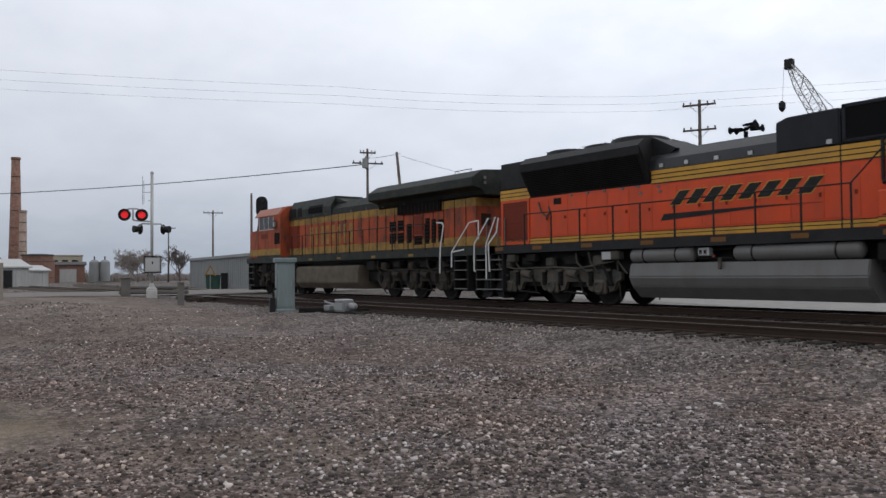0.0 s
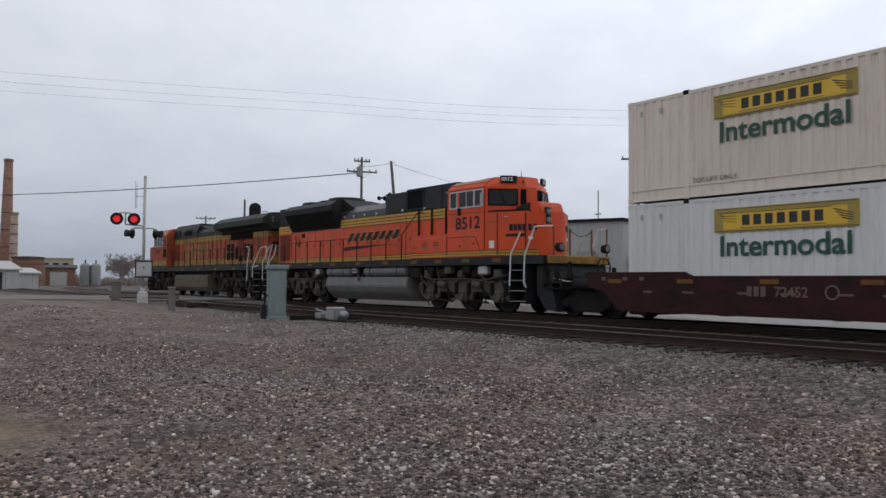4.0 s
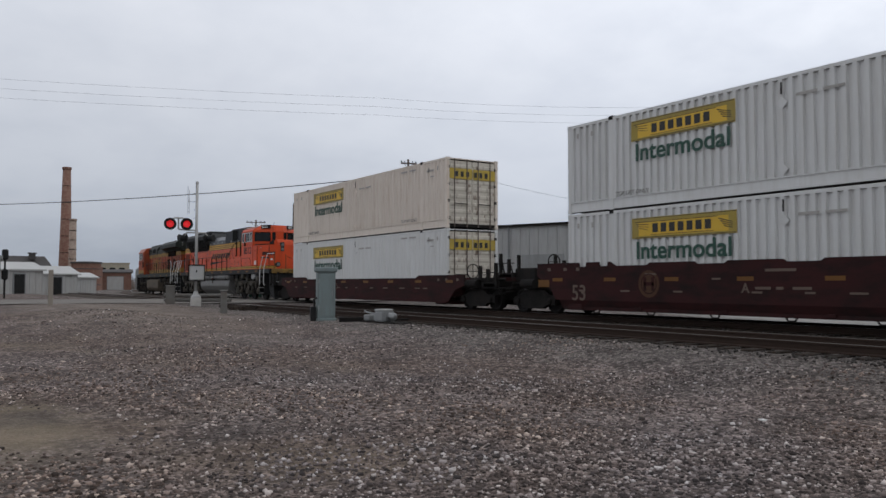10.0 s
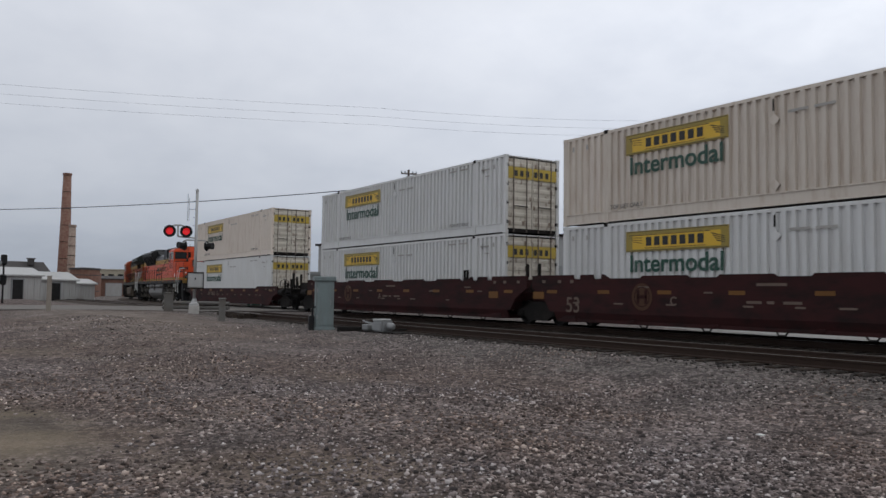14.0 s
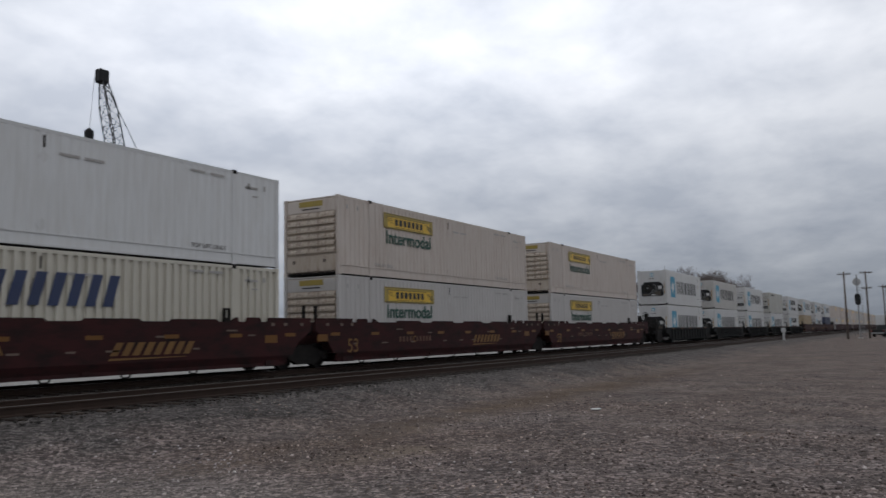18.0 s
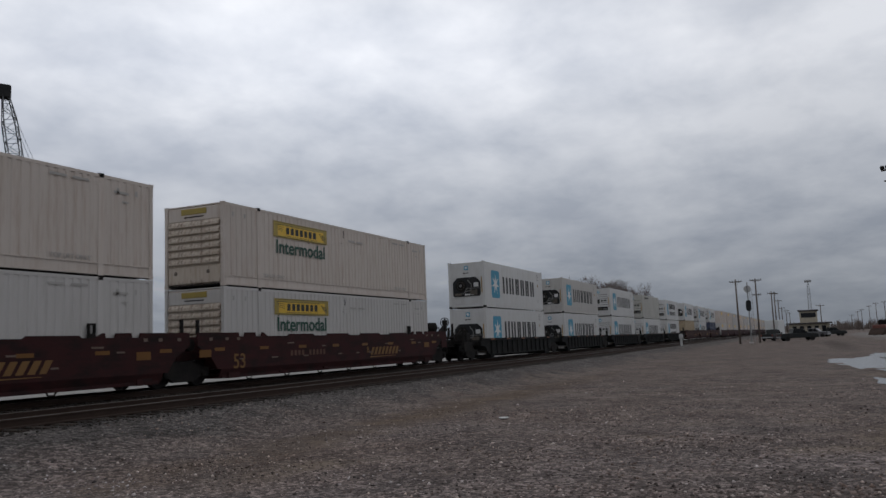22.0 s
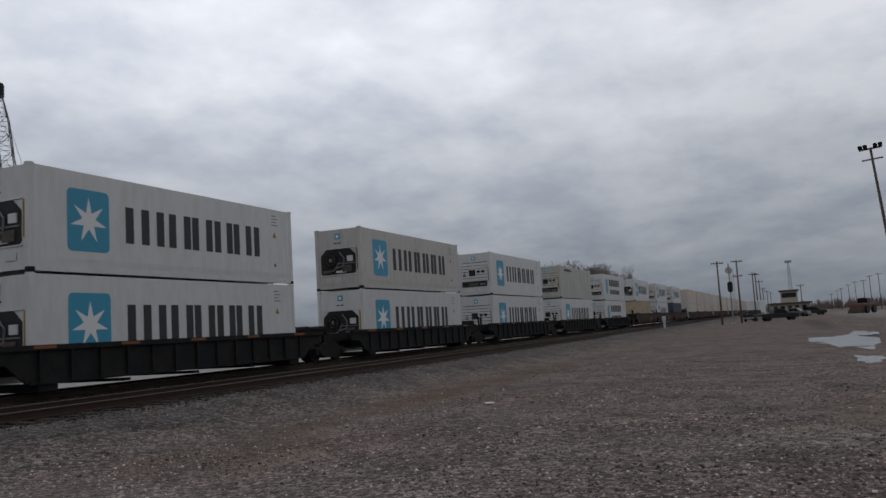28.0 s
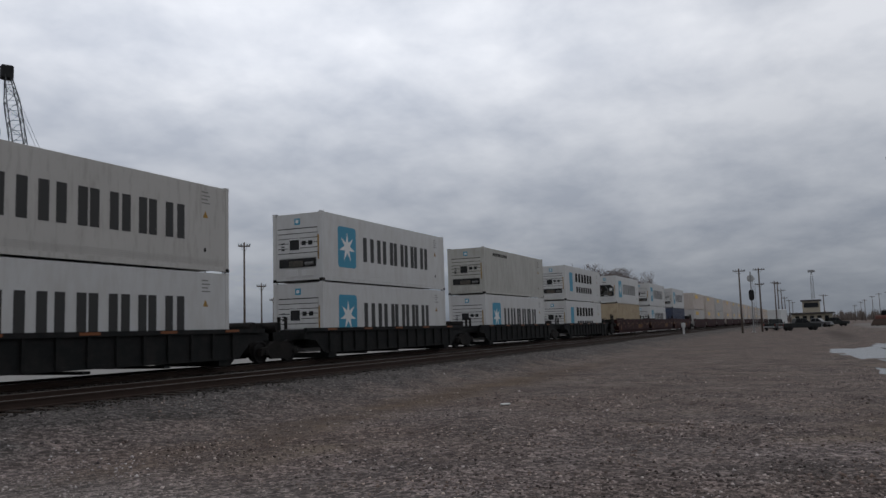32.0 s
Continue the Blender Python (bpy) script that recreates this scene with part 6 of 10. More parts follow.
        for v in (-16.75, -15.9, -14.95, -13.95, -11.9):
            part("lifting_lug", on(v, v + 0.12, 3.93, 4.03, 0.94, 0.99), ALU, c, "pale lifting lug")
        # red mesh door at the rear with its frame
        g = part("grille", on(-23.62, -22.28, 2.02, 3.46), RUSTBODY2, c, "dull red mesh grille")
        for q in ((-23.68, -23.60, 2.0, 3.5), (-22.32, -22.24, 2.0, 3.5), (-23.68, -22.24, 3.42, 3.5), (-23.68, -22.24, 1.98, 2.06)):
            part("grille_frame", on(*q, 0.955, 0.985), ORANGE, g)
        for k in range(16):
            part("slat", on(-23.60, -22.32, 2.10 + k * 0.082, 2.13 + k * 0.082, 0.967, 0.975), RUSTBODY2, g)
        lettered_bars(c, BLACK, YELLOW, X(-16.42), X(-12.12), 2.84, 3.21, y + s * 0.012, s, 8, 0.34, 0.36)
        near, far = (-16.75, -12.0) if s < 0 else (-12.0, -16.75)
        k = 1 if s < 0 else -1
        bm = prism(bmesh.new(), [(X(near), 2.42), (X(near) + 0.12 * k, 2.61), (X(far) - 1.4 * k, 2.63), (X(far), 2.60), (X(far) - 1.4 * k, 2.59)], y + s * 0.012, y + s * 0.018)
        part("brand_swoosh", bm, BLACK, c)
        # radiator flare: a dark leaning grille under a bevelled lid
        bm = prism(bmesh.new(), [(s * 0.95, 3.53), (s * 1.40, 4.34), (s * 1.43, 4.58), (s * 1.16, 4.80), (s * 0.1, 4.88), (s * 0.1, 3.53)], X(-22.2), X(-17.12), "yz")
        f = part("radiator_flare", bm, BLACK, c, "black flared radiator housing")
        bm = bmesh.new()
        for k in range(15):
            t = 0.06 + k * 0.062
            yy, zz = s * (0.95 + 0.45 * t), 3.53 + 0.81 * t
            prism(bm, [(yy, zz), (yy + s * 0.018, zz - 0.004), (yy + s * 0.028, zz + 0.014), (yy + s * 0.01, zz + 0.018)], X(-22.1), X(-17.25), "yz")
        tagged(part("radiator_slats", bm, RUBBER, f), kind="stuff")
        part("flare_brace", rods(0.016, [(X(-17.1), s * 1.42, 4.55), (X(-17.05), s * 0.98, 3.56)]), GRIME, f)
        handrail(c, [X(v) for v in (-21.9, -20.63, -19.38, -18.04, -17.03, -15.85, -14.63, -13.44, -12.26, -11.09)], s, 1.93, 2.92, BLACK, [(X(-10.45), s * 1.2, 3.75), (X(-10.4), s * 0.96, 3.8)])
        for v in (-23.2, -21.3, -19.1, -16.8, -14.5, -12.3, -10.2, -8.6, -6.9, -5.2):
            part("reflector", boxes(flank(s, X(v) - 0.22, X(v) + 0.22, 1.502, 1.51, 1.75, 1.87)), REFLECT, c)
    # roof: sloping black top, fans, hatches
    bm = prism(bmesh.new(), [(-0.95, 3.88), (-0.95, 4.16), (-0.66, 4.44), (0.66, 4.44), (0.95, 4.16), (0.95, 3.88)], X(-17.2), X(-13.15), "yz")
    part("hood_roof", bm, ROOFSTEEL, c, "black sloped hood roof, worn to a sheen")
    part("rear_hood_top", soften(boxes((X(-23.75), X(-22.15), -0.95, 0.95, 3.88, 4.80)), 0.03), BLACK, c)
    part("duct_slope", prism(bmesh.new(), [(X(-17.15), 3.88), (X(-16.3), 4.44), (X(-17.15), 4.86)], -0.8, 0.8), BLACK, c)
    bm = prism(bmesh.new(), [(X(-13.2), 3.88), (X(-13.2), 4.62), (X(-12.9), 4.72), (X(-11.6), 4.74), (X(-11.6), 3.88)], -0.96, 0.96)
    bh = part("brake_hatch", soften(bm, 0.03), BLUEBLACK, c, "tall blue-black equipment hatch")
    bm = boxes((X(-11.56), X(-8.12), -0.97, 0.97, 3.88, 4.80))
    eh = part("equipment_hatch", soften(bm, 0.025), BLUEBLACK, c, "blue-black panelled equipment hatch")
    for s in (-1, 1):
        fr = part("intake_screen", boxes(flank(s, X(-11.45), X(-10.35), 0.972, 0.985, 3.98, 4.72)), RUBBER, eh, "black intake screen")
        part("intake_frame", boxes(*[flank(s, X(a), X(b), 0.972, 1.0, z0, z1) for a, b, z0, z1 in ((-11.5, -11.44, 3.95, 4.76), (-10.36, -10.3, 3.95, 4.76), (-11.5, -10.3, 4.71, 4.76), (-11.5, -10.3, 3.94, 3.98))]), BLUEBLACK, fr)
        part("panel_seam", boxes(flank(s, X(-9.16), X(-9.10), 0.97, 0.985, 3.9, 4.78)), BLACK, eh)
        part("small_plate", boxes(flank(s, X(-8.85), X(-8.70), 0.97, 0.982, 4.42, 4.47)), TANK, eh)
        part("lifting_lug", boxes(flank(s, X(-10.35), X(-10.18), 0.97, 1.0, 3.92, 3.99)), ALU, eh)
    for v, r in ((-21.25, 0.78), (-19.75, 0.6), (-18.25, 0.88)):
        fan = part("roof_fan", lathe(bmesh.new(), [(r + 0.05, 4.84), (r, 4.98), (r - 0.08, 5.02), (r - 0.12, 4.96), (0.1, 4.95)], (X(v), 0, 0), "z", 24), BLACK, c)
        part("fan_guard", boxes(*[(X(v) + k * 0.16 - 0.012, X(v) + k * 0.16 + 0.012, -r * 0.8, r * 0.8, 5.0, 5.02) for k in range(-3, 4)]), BLACK, fan)
    hb = part("horn", rods(0.06, [(X(-14.65), 0.0, 4.44), (X(-14.65), 0.0, 4.72)]), RUBBER, c, "five-chime air horn")
    for dx, dy, dz in ((-0.10, -0.16, 0.04), (-0.12, 0.14, 0.06), (0.12, -0.08, 0.06), (0.10, 0.2, 0.04), (0.02, 0.0, 0.16)):
        k = 1 if dx > 0 else -1
        part("horn_bell", lathe(bmesh.new(), [(0.03, -0.1 * k), (0.045, 0.1 * k), (0.05, 0.2 * k), (0.105, 0.27 * k)], (X(-14.65) + dx, dy, 4.74 + dz), "x", 12), RUBBER, hb)
    part("exhaust_stack", soften(boxes((X(-12.6), X(-12.1), -0.35, 0.35, 4.72, 4.84)), 0.03), BLACK, c)
    # cab: rounded roof corners, sliding side windows in bright frames
    bm = prism(bmesh.new(), [(-1.5, 1.93), (-1.5, 4.34), (-1.42, 4.52), (-1.12, 4.68), (-0.6, 4.74), (0.6, 4.74), (1.12, 4.68), (1.42, 4.52), (1.5, 4.34), (1.5, 1.93)], X(-8.06), X(-5.85), "yz")
    cb = part("cab", soften(bm, 0.05, 2), ORANGE, c, "bright orange broad cab")
    part("roof_sheet", prism(bmesh.new(), [(-1.36, 4.575), (-1.11, 4.705), (-0.6, 4.765), (0.6, 4.765), (1.11, 4.705), (1.36, 4.575), (1.3, 4.56), (0, 4.7), (-1.3, 4.56)], X(-8.0), X(-5.9), "yz"), PINKROOF, cb, "pink roof sheet, paled by dust and a painted sky reflection")
    for s in (-1, 1):
        def side(a, b, z0, z1, d=0.006):
            return boxes(flank(s, X(a), X(b), 1.5, 1.5 + d, z0, z1))
        w = part("side_window", side(-7.80, -5.98, 3.74, 4.28, 0.004), GLASS, cb, "row of dark sliding side windows")
        for q in ((-7.86, -5.92, 4.27, 4.32), (-7.86, -5.92, 3.69, 3.74), (-7.86, -7.80, 3.69, 4.32), (-5.98, -5.92, 3.69, 4.32), (-7.46, -7.40, 3.74, 4.27), (-6.88, -6.85, 3.74, 4.27), (-6.46, -6.38, 3.74, 4.27)):
            part("window_frame", side(*q, 0.03), ALU, w, "bright metal window frame")
        part("window_post", side(-7.40, -7.28, 3.74, 4.27, 0.02), ORANGE, w)
        part("rain_strip", boxes(flank(s, X(-8.0), X(-5.9), 1.5, 1.54, 4.36, 4.39)), ORANGE, cb)
        part("panel_seam", side(-8.0, -5.95, 3.50, 3.52), RUSTBODY2, cb)
        ln = [(-8.05, 2.66), (-6.40, 2.66), (-5.98, 2.02)]
        part("panel_seam", rods(0.012, [(X(a), s * 1.502, z) for a, z in ln]), BLACK, cb)
        part("panel_seam", rods(0.012, [(X(-8.05), s * 1.502, 2.0), (X(-8.05), s * 1.502, 2.75)]), BLACK, cb)
        part("stripe", side(-8.06, -5.86, 1.98, 2.13), YELLOW, cb)
        for z in (2.05, 2.135):
            part("pin_line", boxes(flank(s, X(-8.06), X(-5.86), 1.506, 1.509, z, z + 0.022)), BLACK, cb)
        m = Matrix.Translation((X(-7.52) if s < 0 else X(-6.10), s * 1.504, 2.95)) @ (FACE if s < 0 else BACK)
        text("8512", 0.60, BLACK, cb, m, 0.014, width=1.42)
        part("wiper_motor", boxes(flank(s, X(-7.34), X(-7.22), 1.5, 1.56, 3.45, 3.72)), GRIME, cb)
        for v, z in ((-7.3, 2.32), (-6.5, 2.38)):
            part("latch", side(v, v + 0.06, z, z + 0.05, 0.02), RUSTBODY2, cb)
        part("mirror", boxes(flank(s, X(-5.96), X(-5.92), 1.52, 1.62, 3.75, 4.15)), ALU, cb)
    # the cab front runs in slanted flats to a windshield; the nose tapers forward below it
    bm = prism(bmesh.new(), [(X(-5.86), -1.5), (X(-5.15), -0.5), (X(-5.08), -0.25), (X(-5.08), 0.25), (X(-5.15), 0.5), (X(-5.86), 1.5)], 3.4, 4.36, "xy")
    part("cab_front", soften(bm, 0.02), ORANGE, cb)
    bm = bmesh.new()
    lo = [(-5.86, -1.5), (-5.15, -0.5), (-5.08, -0.25), (-5.08, 0.25), (-5.15, 0.5), (-5.86, 1.5)]
    hi = [(-5.86, -1.0), (-5.28, -0.44), (-5.18, -0.22), (-5.18, 0.22), (-5.28, 0.44), (-5.86, 1.0)]
    va, vb = [bm.verts.new((X(p), q, 4.36)) for p, q in lo], [bm.verts.new((X(p), q, 4.75)) for p, q in hi]
    bm.faces.new(va)
    bm.faces.new(vb[::-1])
    for k in range(6):
        bm.faces.new((va[k], va[(k + 1) % 6], vb[(k + 1) % 6], vb[k]))
    bmesh.ops.recalc_face_normals(bm, faces=bm.faces[:])
    part("cab_brow", bm, ORANGE, cb)
    for s in (-1, 1):
        for a, b, z0, z1 in (((-5.78, 1.387), (-5.20, 0.57), 3.74, 4.28), ((-5.14, 0.46), (-5.09, 0.28), 3.78, 4.28)):
            out = (abs(b[1] - a[1]), s * abs(b[0] - a[0]))
            w = part("windshield", plate_on((X(a[0]), s * a[1]), (X(b[0]), s * b[1]), z0, z1, out, 0.014), GLASS, cb, "dark windshield pane")
            o = Vector((*out, 0)).normalized() * 0.016
            q = [Vector((X(p[0]), s * p[1], z)) + o for p, z in ((a, z0), (b, z0), (b, z1), (a, z1), (a, z0))]
            part("window_gasket", rods(0.022, q, n=6), RUBBER, w)
            part("wiper", rods(0.012, [q[3].lerp(q[2], 0.35) + o, q[0].lerp(q[1], 0.6) + o]), RUBBER, w)
        nb = part("number_board", plate_on((X(-5.60), s * 1.02), (X(-5.26), s * 0.55), 4.54, 4.76, (0.81, s * 0.58), 0.10), BLACK, cb, "black number board")
        a, b = Vector((X(-5.50), s * 1.05, 4.58)), Vector((X(-5.20), s * 0.63, 4.58))
        d = (b - a).normalized() if s < 0 else (a - b).normalized()
        turn = Matrix.Translation(a if s < 0 else b) @ Matrix.Rotation(math.atan2(d.y, d.x), 4, "Z") @ pose(0, 0, 0, 90)
        text("8512", 0.17, WHITE, nb, Matrix.Translation((0.012, s * 0.009, 0)) @ turn, 0.004, width=0.40)
    bm = prism(bmesh.new(), [(X(-5.86), -1.5), (X(-5.3), -1.42), (X(-4.28), -0.96), (X(-4.06), -0.60), (X(-4.0), -0.32), (X(-4.0), 0.32), (X(-4.06), 0.60), (X(-4.28), 0.96), (X(-5.3), 1.42), (X(-5.86), 1.5)], 1.93, 3.46, "xy")
    ns = part("nose", soften(bm, 0.05, 2), ORANGE, c, "blunt tapered orange nose")
    bm = prism(bmesh.new(), [(X(-4.65), 3.40), (X(-4.03), 3.40), (X(-4.1), 3.70), (X(-4.2), 3.80), (X(-4.6), 3.80)], -0.56, 0.56)
    part("nose_box", soften(bm, 0.05, 2), ORANGE, ns, "raised front of the nose")
    bm = prism(bmesh.new(), [(X(-5.2), 3.46), (X(-4.6), 3.46), (X(-4.6), 3.78), (X(-5.2), 3.66)], -0.62, 0.62)
    part("nose_top", bm, BLACK, ns, "black anti-glare nose top")
    for s in (-1, 1):
        part("nose_deck", prism(bmesh.new(), [(X(-5.75), s * 1.42), (X(-5.3), s * 1.37), (X(-4.45), s * 0.98), (X(-4.5), s * 0.55), (X(-5.1), s * 0.5)], 3.462, 3.53, "xy"), GRIME, ns, "dark worn nose deck")
        for a, b in (((-5.28, 1.41), (-5.25, 1.397)), ((-4.33, 0.983), (-4.30, 0.969))):
            part("seam", plate_on((X(a[0]), s * a[1]), (X(b[0]), s * b[1]), 2.0, 3.42, (0.4, s), 0.014), BLACK, ns)
        for a, b in (((-5.86, 1.5), (-5.3, 1.42)), ((-5.3, 1.42), (-4.28, 0.96)), ((-4.28, 0.96), (-4.06, 0.60))):
            p, q, o = (X(a[0]), s * a[1]), (X(b[0]), s * b[1]), (a[1] - b[1], s * (b[0] - a[0]))
            st = part("stripe", plate_on(p, q, 1.98, 2.13, o, 0.006), YELLOW, ns)
            for z in (2.05, 2.135):
                part("pin_line", plate_on(p, q, z, z + 0.022, o, 0.010), BLACK, st)
        part("notice_plate", plate_on((X(-5.62), s * 1.467), (X(-5.40), s * 1.435), 2.22, 2.48, (0.14, s), 0.010), WHITE, ns, "white notice plate")
        part("grab_iron", rods(0.014, [(X(-5.0), s * 1.33, 3.28), (X(-4.86), s * 1.28, 3.28)]), ALU, ns)
        part("slot", plate_on((X(-5.6), s * 1.464), (X(-5.36), s * 1.43), 3.10, 3.125, (0.14, s), 0.010), RUSTBODY2, ns)
        # brand on the slanting cheek: slanted plain bars over a tapering bar
        for k in range(4):
            x0 = -4.86 + k * 0.145
            if x0 > -4.42:
                break
            ya, yb = 1.42 - (x0 + 5.3) * 0.451, 1.42 - (x0 + 0.12 + 5.3) * 0.451
            part("brand_bar", plate_on((X(x0), s * ya), (X(x0 + 0.12), s * yb), 2.80, 3.02, (0.385, s * 0.92), 0.012), BLACK, ns)
        part("brand_swoosh", plate_on((X(-4.98), s * 1.276), (X(-4.34), s * 0.987), 2.60, 2.70, (0.385, s * 0.92), 0.012), BLACK, ns)
        part("number_bar", plate_on((X(-4.25), s * 0.911), (X(-4.17), s * 0.78), 2.50, 2.60, (0.85, s * 0.52), 0.010), WHITE, ns)
    for s in (-1, 1):
        for k in range(2):
            p, q = (X(-4.25 + k * 0.09), s * (0.911 - k * 0.147)), (X(-4.25 + k * 0.09 + 0.06), s * (0.911 - k * 0.147 - 0.098))
            part("brand_bar", plate_on(p, q, 2.80, 3.02, (0.85, s * 0.52), 0.012), BLACK, ns)
    hl = part("headlight_plate", soften(boxes((X(-4.1), X(-3.985), -0.36, -0.08, 3.02, 3.62)), 0.04), BLACK, ns)
    for z in (3.16, 3.44):
        part("headlight", lathe(bmesh.new(), [(0.11, 0.0), (0.10, 0.03), (0.03, 0.045)], (X(-3.985), -0.22, z), "x", 14), LENS, hl, "round headlight")
    part("roof_hatch", soften(boxes((X(-7.3), X(-6.5), -0.45, 0.45, 4.72, 4.86)), 0.02), BLACK, cb, "dark roof unit")
    part("antenna", rods(0.012, [(X(-5.3), -0.3, 4.72), (X(-5.3), -0.3, 4.95)], [(X(-5.1), -0.45, 4.5), (X(-4.98), -0.5, 4.6), (X(-4.94), -0.5, 4.4)]), RUBBER, cb)
    # platforms, pilots and couplers
    for end, xe in ((1, X(-2.9)), (-1, X(-24.0))):
        part("anticlimber", soften(boxes((min(xe, xe + end * 0.22), max(xe, xe + end * 0.22), -1.35, 1.35, 1.66, 1.93)), 0.03), DULL_YELLOW if end > 0 else BLACK, c)
        bm = prism(bmesh.new(), [(xe - end * 0.5, 1.64), (xe + end * 0.05, 1.64), (xe + end * 0.3, 0.55), (xe + end * 0.42, 0.14), (xe - end * 0.1, 0.2), (xe - end * 0.5, 0.7)], -1.3, 1.3)
        part("pilot_plow", bm, BLACK, c, "black pilot plow")
        part("coupler", soften(boxes((min(xe, xe + end * 0.75), max(xe, xe + end * 0.75), -0.17, 0.17, 0.72, 1.02)), 0.04), GRIME, c)
        for k in (-0.5, -0.3, 0.3, 0.5):
            part("air_hose", rods(0.03, [(xe + end * 0.1, k, 1.4), (xe + end * 0.45, k, 0.9), (xe + end * 0.5, k, 0.6)]), BLACK, c)
        for k in (-1.25, 1.25):
            part("uncoupling_lever", rods(0.016, [(xe + end * 0.24, k, 1.2), (xe + end * 0.4, k * 0.7, 1.1), (xe + end * 0.42, 0.1, 1.08)]), WHITE, c)
    for s in (-1, 1):
        steps(c, X(-4.12), s, ([(X(-4.49), 1.52, 0.95), (X(-4.44), 1.52, 1.99), (X(-3.98), 1.50, 2.70)], [(X(-3.70), 1.50, 0.90), (X(-3.78), 1.52, 1.05), (X(-3.75), 1.52, 1.97), (X(-3.34), 1.45, 2.86), (X(-2.75), 1.22, 2.86)]))
        steps(c, X(-23.45), s, ([(X(-23.9), 1.52, 0.8), (X(-23.9), 1.52, 2.0), (X(-23.4), 1.5, 2.92)],))
        dl = part("ditch_light", lathe(bmesh.new(), [(0.15, -0.12), (0.15, 0.05), (0.12, 0.07)], (X(-2.58), s * 1.05, 2.18), "x", 14), GRIME, c)
        part("lens", lathe(bmesh.new(), [(0.11, 0.07), (0.05, 0.09)], (X(-2.58), s * 1.05, 2.18), "x", 12), LENS, dl)
        part("end_post", rods(0.03, [(X(-2.72), s * 1.22, 1.93), (X(-2.72), s * 1.22, 2.86)], [(X(-2.72), s * 0.5, 1.93), (X(-2.72), s * 0.5, 2.8)]), OREFLECT, c, "faded orange end post")
        part("safety_chain", rods(0.01, [(X(-2.72), s * 0.5, 2.75), (X(-2.7), s * 0.25, 2.6), (X(-2.7), 0, 2.56)]), GRIME, c)
    part("end_rail", rods(0.022, *[[(X(-24.0), y, 1.93), (X(-24.0), y, 2.92)] for y in (-1.4, -0.9, -0.4, 0.4, 0.9, 1.4)], [(X(-24.0), -1.4, 2.92), (X(-24.0), 1.4, 2.92)]), TANK, c)
    # fuel tank in flats, and the air reservoirs over it
    bm = prism(bmesh.new(), [(-1.40, 1.24), (-1.48, 0.86), (-1.36, 0.60), (-1.0, 0.27), (1.0, 0.27), (1.36, 0.60), (1.48, 0.86), (1.40, 1.24)], X(-17.5), X(-10.75), "yz")
    ft = part("fuel_tank", soften(bm, 0.03, 2), TANK, c, "dull silver fuel tank")
    for s in (-1, 1):
        for a, b in ((-17.5, -15.35), (-14.15, -10.9)):
            part("air_reservoir", lathe(bmesh.new(), [(0.05, X(a)), (0.15, X(a) + 0.03), (0.205, X(a) + 0.09), (0.205, X(b) - 0.09), (0.15, X(b) - 0.03), (0.05, X(b))], (0, s * 1.28, 1.46), "x", 20), TANK, c, "silver air reservoir", True)
        for v in (-17.0, -15.9, -13.6, -11.5):
            part("reservoir_strap", lathe(bmesh.new(), [(0.20, X(v)), (0.214, X(v)), (0.214, X(v) + 0.04), (0.20, X(v) + 0.04)], (0, s * 1.28, 1.46), "x", 20), GRIME, c)
        vg = part("valve_group", soften(boxes(flank(s, X(-15.2), X(-14.85), 1.2, 1.42, 1.40, 1.62)), 0.03), ALU, c, "pale valve block")
        part("gauge_slot", boxes(flank(s, X(-15.14), X(-15.06), 1.42, 1.43, 1.46, 1.56), flank(s, X(-15.0), X(-14.92), 1.42, 1.43, 1.46, 1.56)), BLACK, vg)
        part("red_tag", boxes(flank(s, X(-14.75), X(-14.69), 1.36, 1.42, 1.36, 1.42)), CRANERED, c)
        part("fuel_gauge", soften(boxes(flank(s, X(-14.52), X(-14.44), 1.44, 1.52, 1.06, 1.34)), 0.01), DUSTY, ft)
        part("pipe_run", rods(0.03, [(X(-15.3), s * 1.3, 1.34), (X(-14.2), s * 1.3, 1.33)], [(X(-15.3), s * 1.22, 1.56), (X(-14.2), s * 1.22, 1.58)]), GRIME, c)
        part("battery_box", soften(boxes(flank(s, X(-10.6), X(-9.9), 1.1, 1.42, 1.18, 1.6)), 0.04), GRIME, c)
        part("blower_duct", soften(boxes(flank(s, X(-6.35), X(-5.85), 1.15, 1.42, 1.30, 1.64)), 0.06), ALU, c, "pale air duct")
        for v in (-19.2, -18.1, -22.6, -9.7, -8.9):
            part("sand_pipe", rods(0.028, [(X(v), s * 1.34, 1.66), (X(v) + 0.08, s * 1.32, 1.3), (X(v) + 0.3, s * 1.2, 0.95)]), DUSTY, c)
        for k, v in enumerate((-22.9, -21.9, -18.3, -9.4, -8.3, -7.2)):
            part("equipment_box", soften(boxes(flank(s, X(v), X(v) + 0.42, 1.2, 1.44, 1.36, 1.62)), 0.03), (DUSTY, GRIME)[k % 2], c)
        part("white_box", soften(boxes(flank(s, X(-18.55), X(-18.2), 1.3, 1.46, 1.36, 1.6)), 0.02), ALU, c, "pale control box")
    loco_truck(c, X(-7.45), DUSTY)
    loco_truck(c, X(-20.9), DUSTY)
    return c


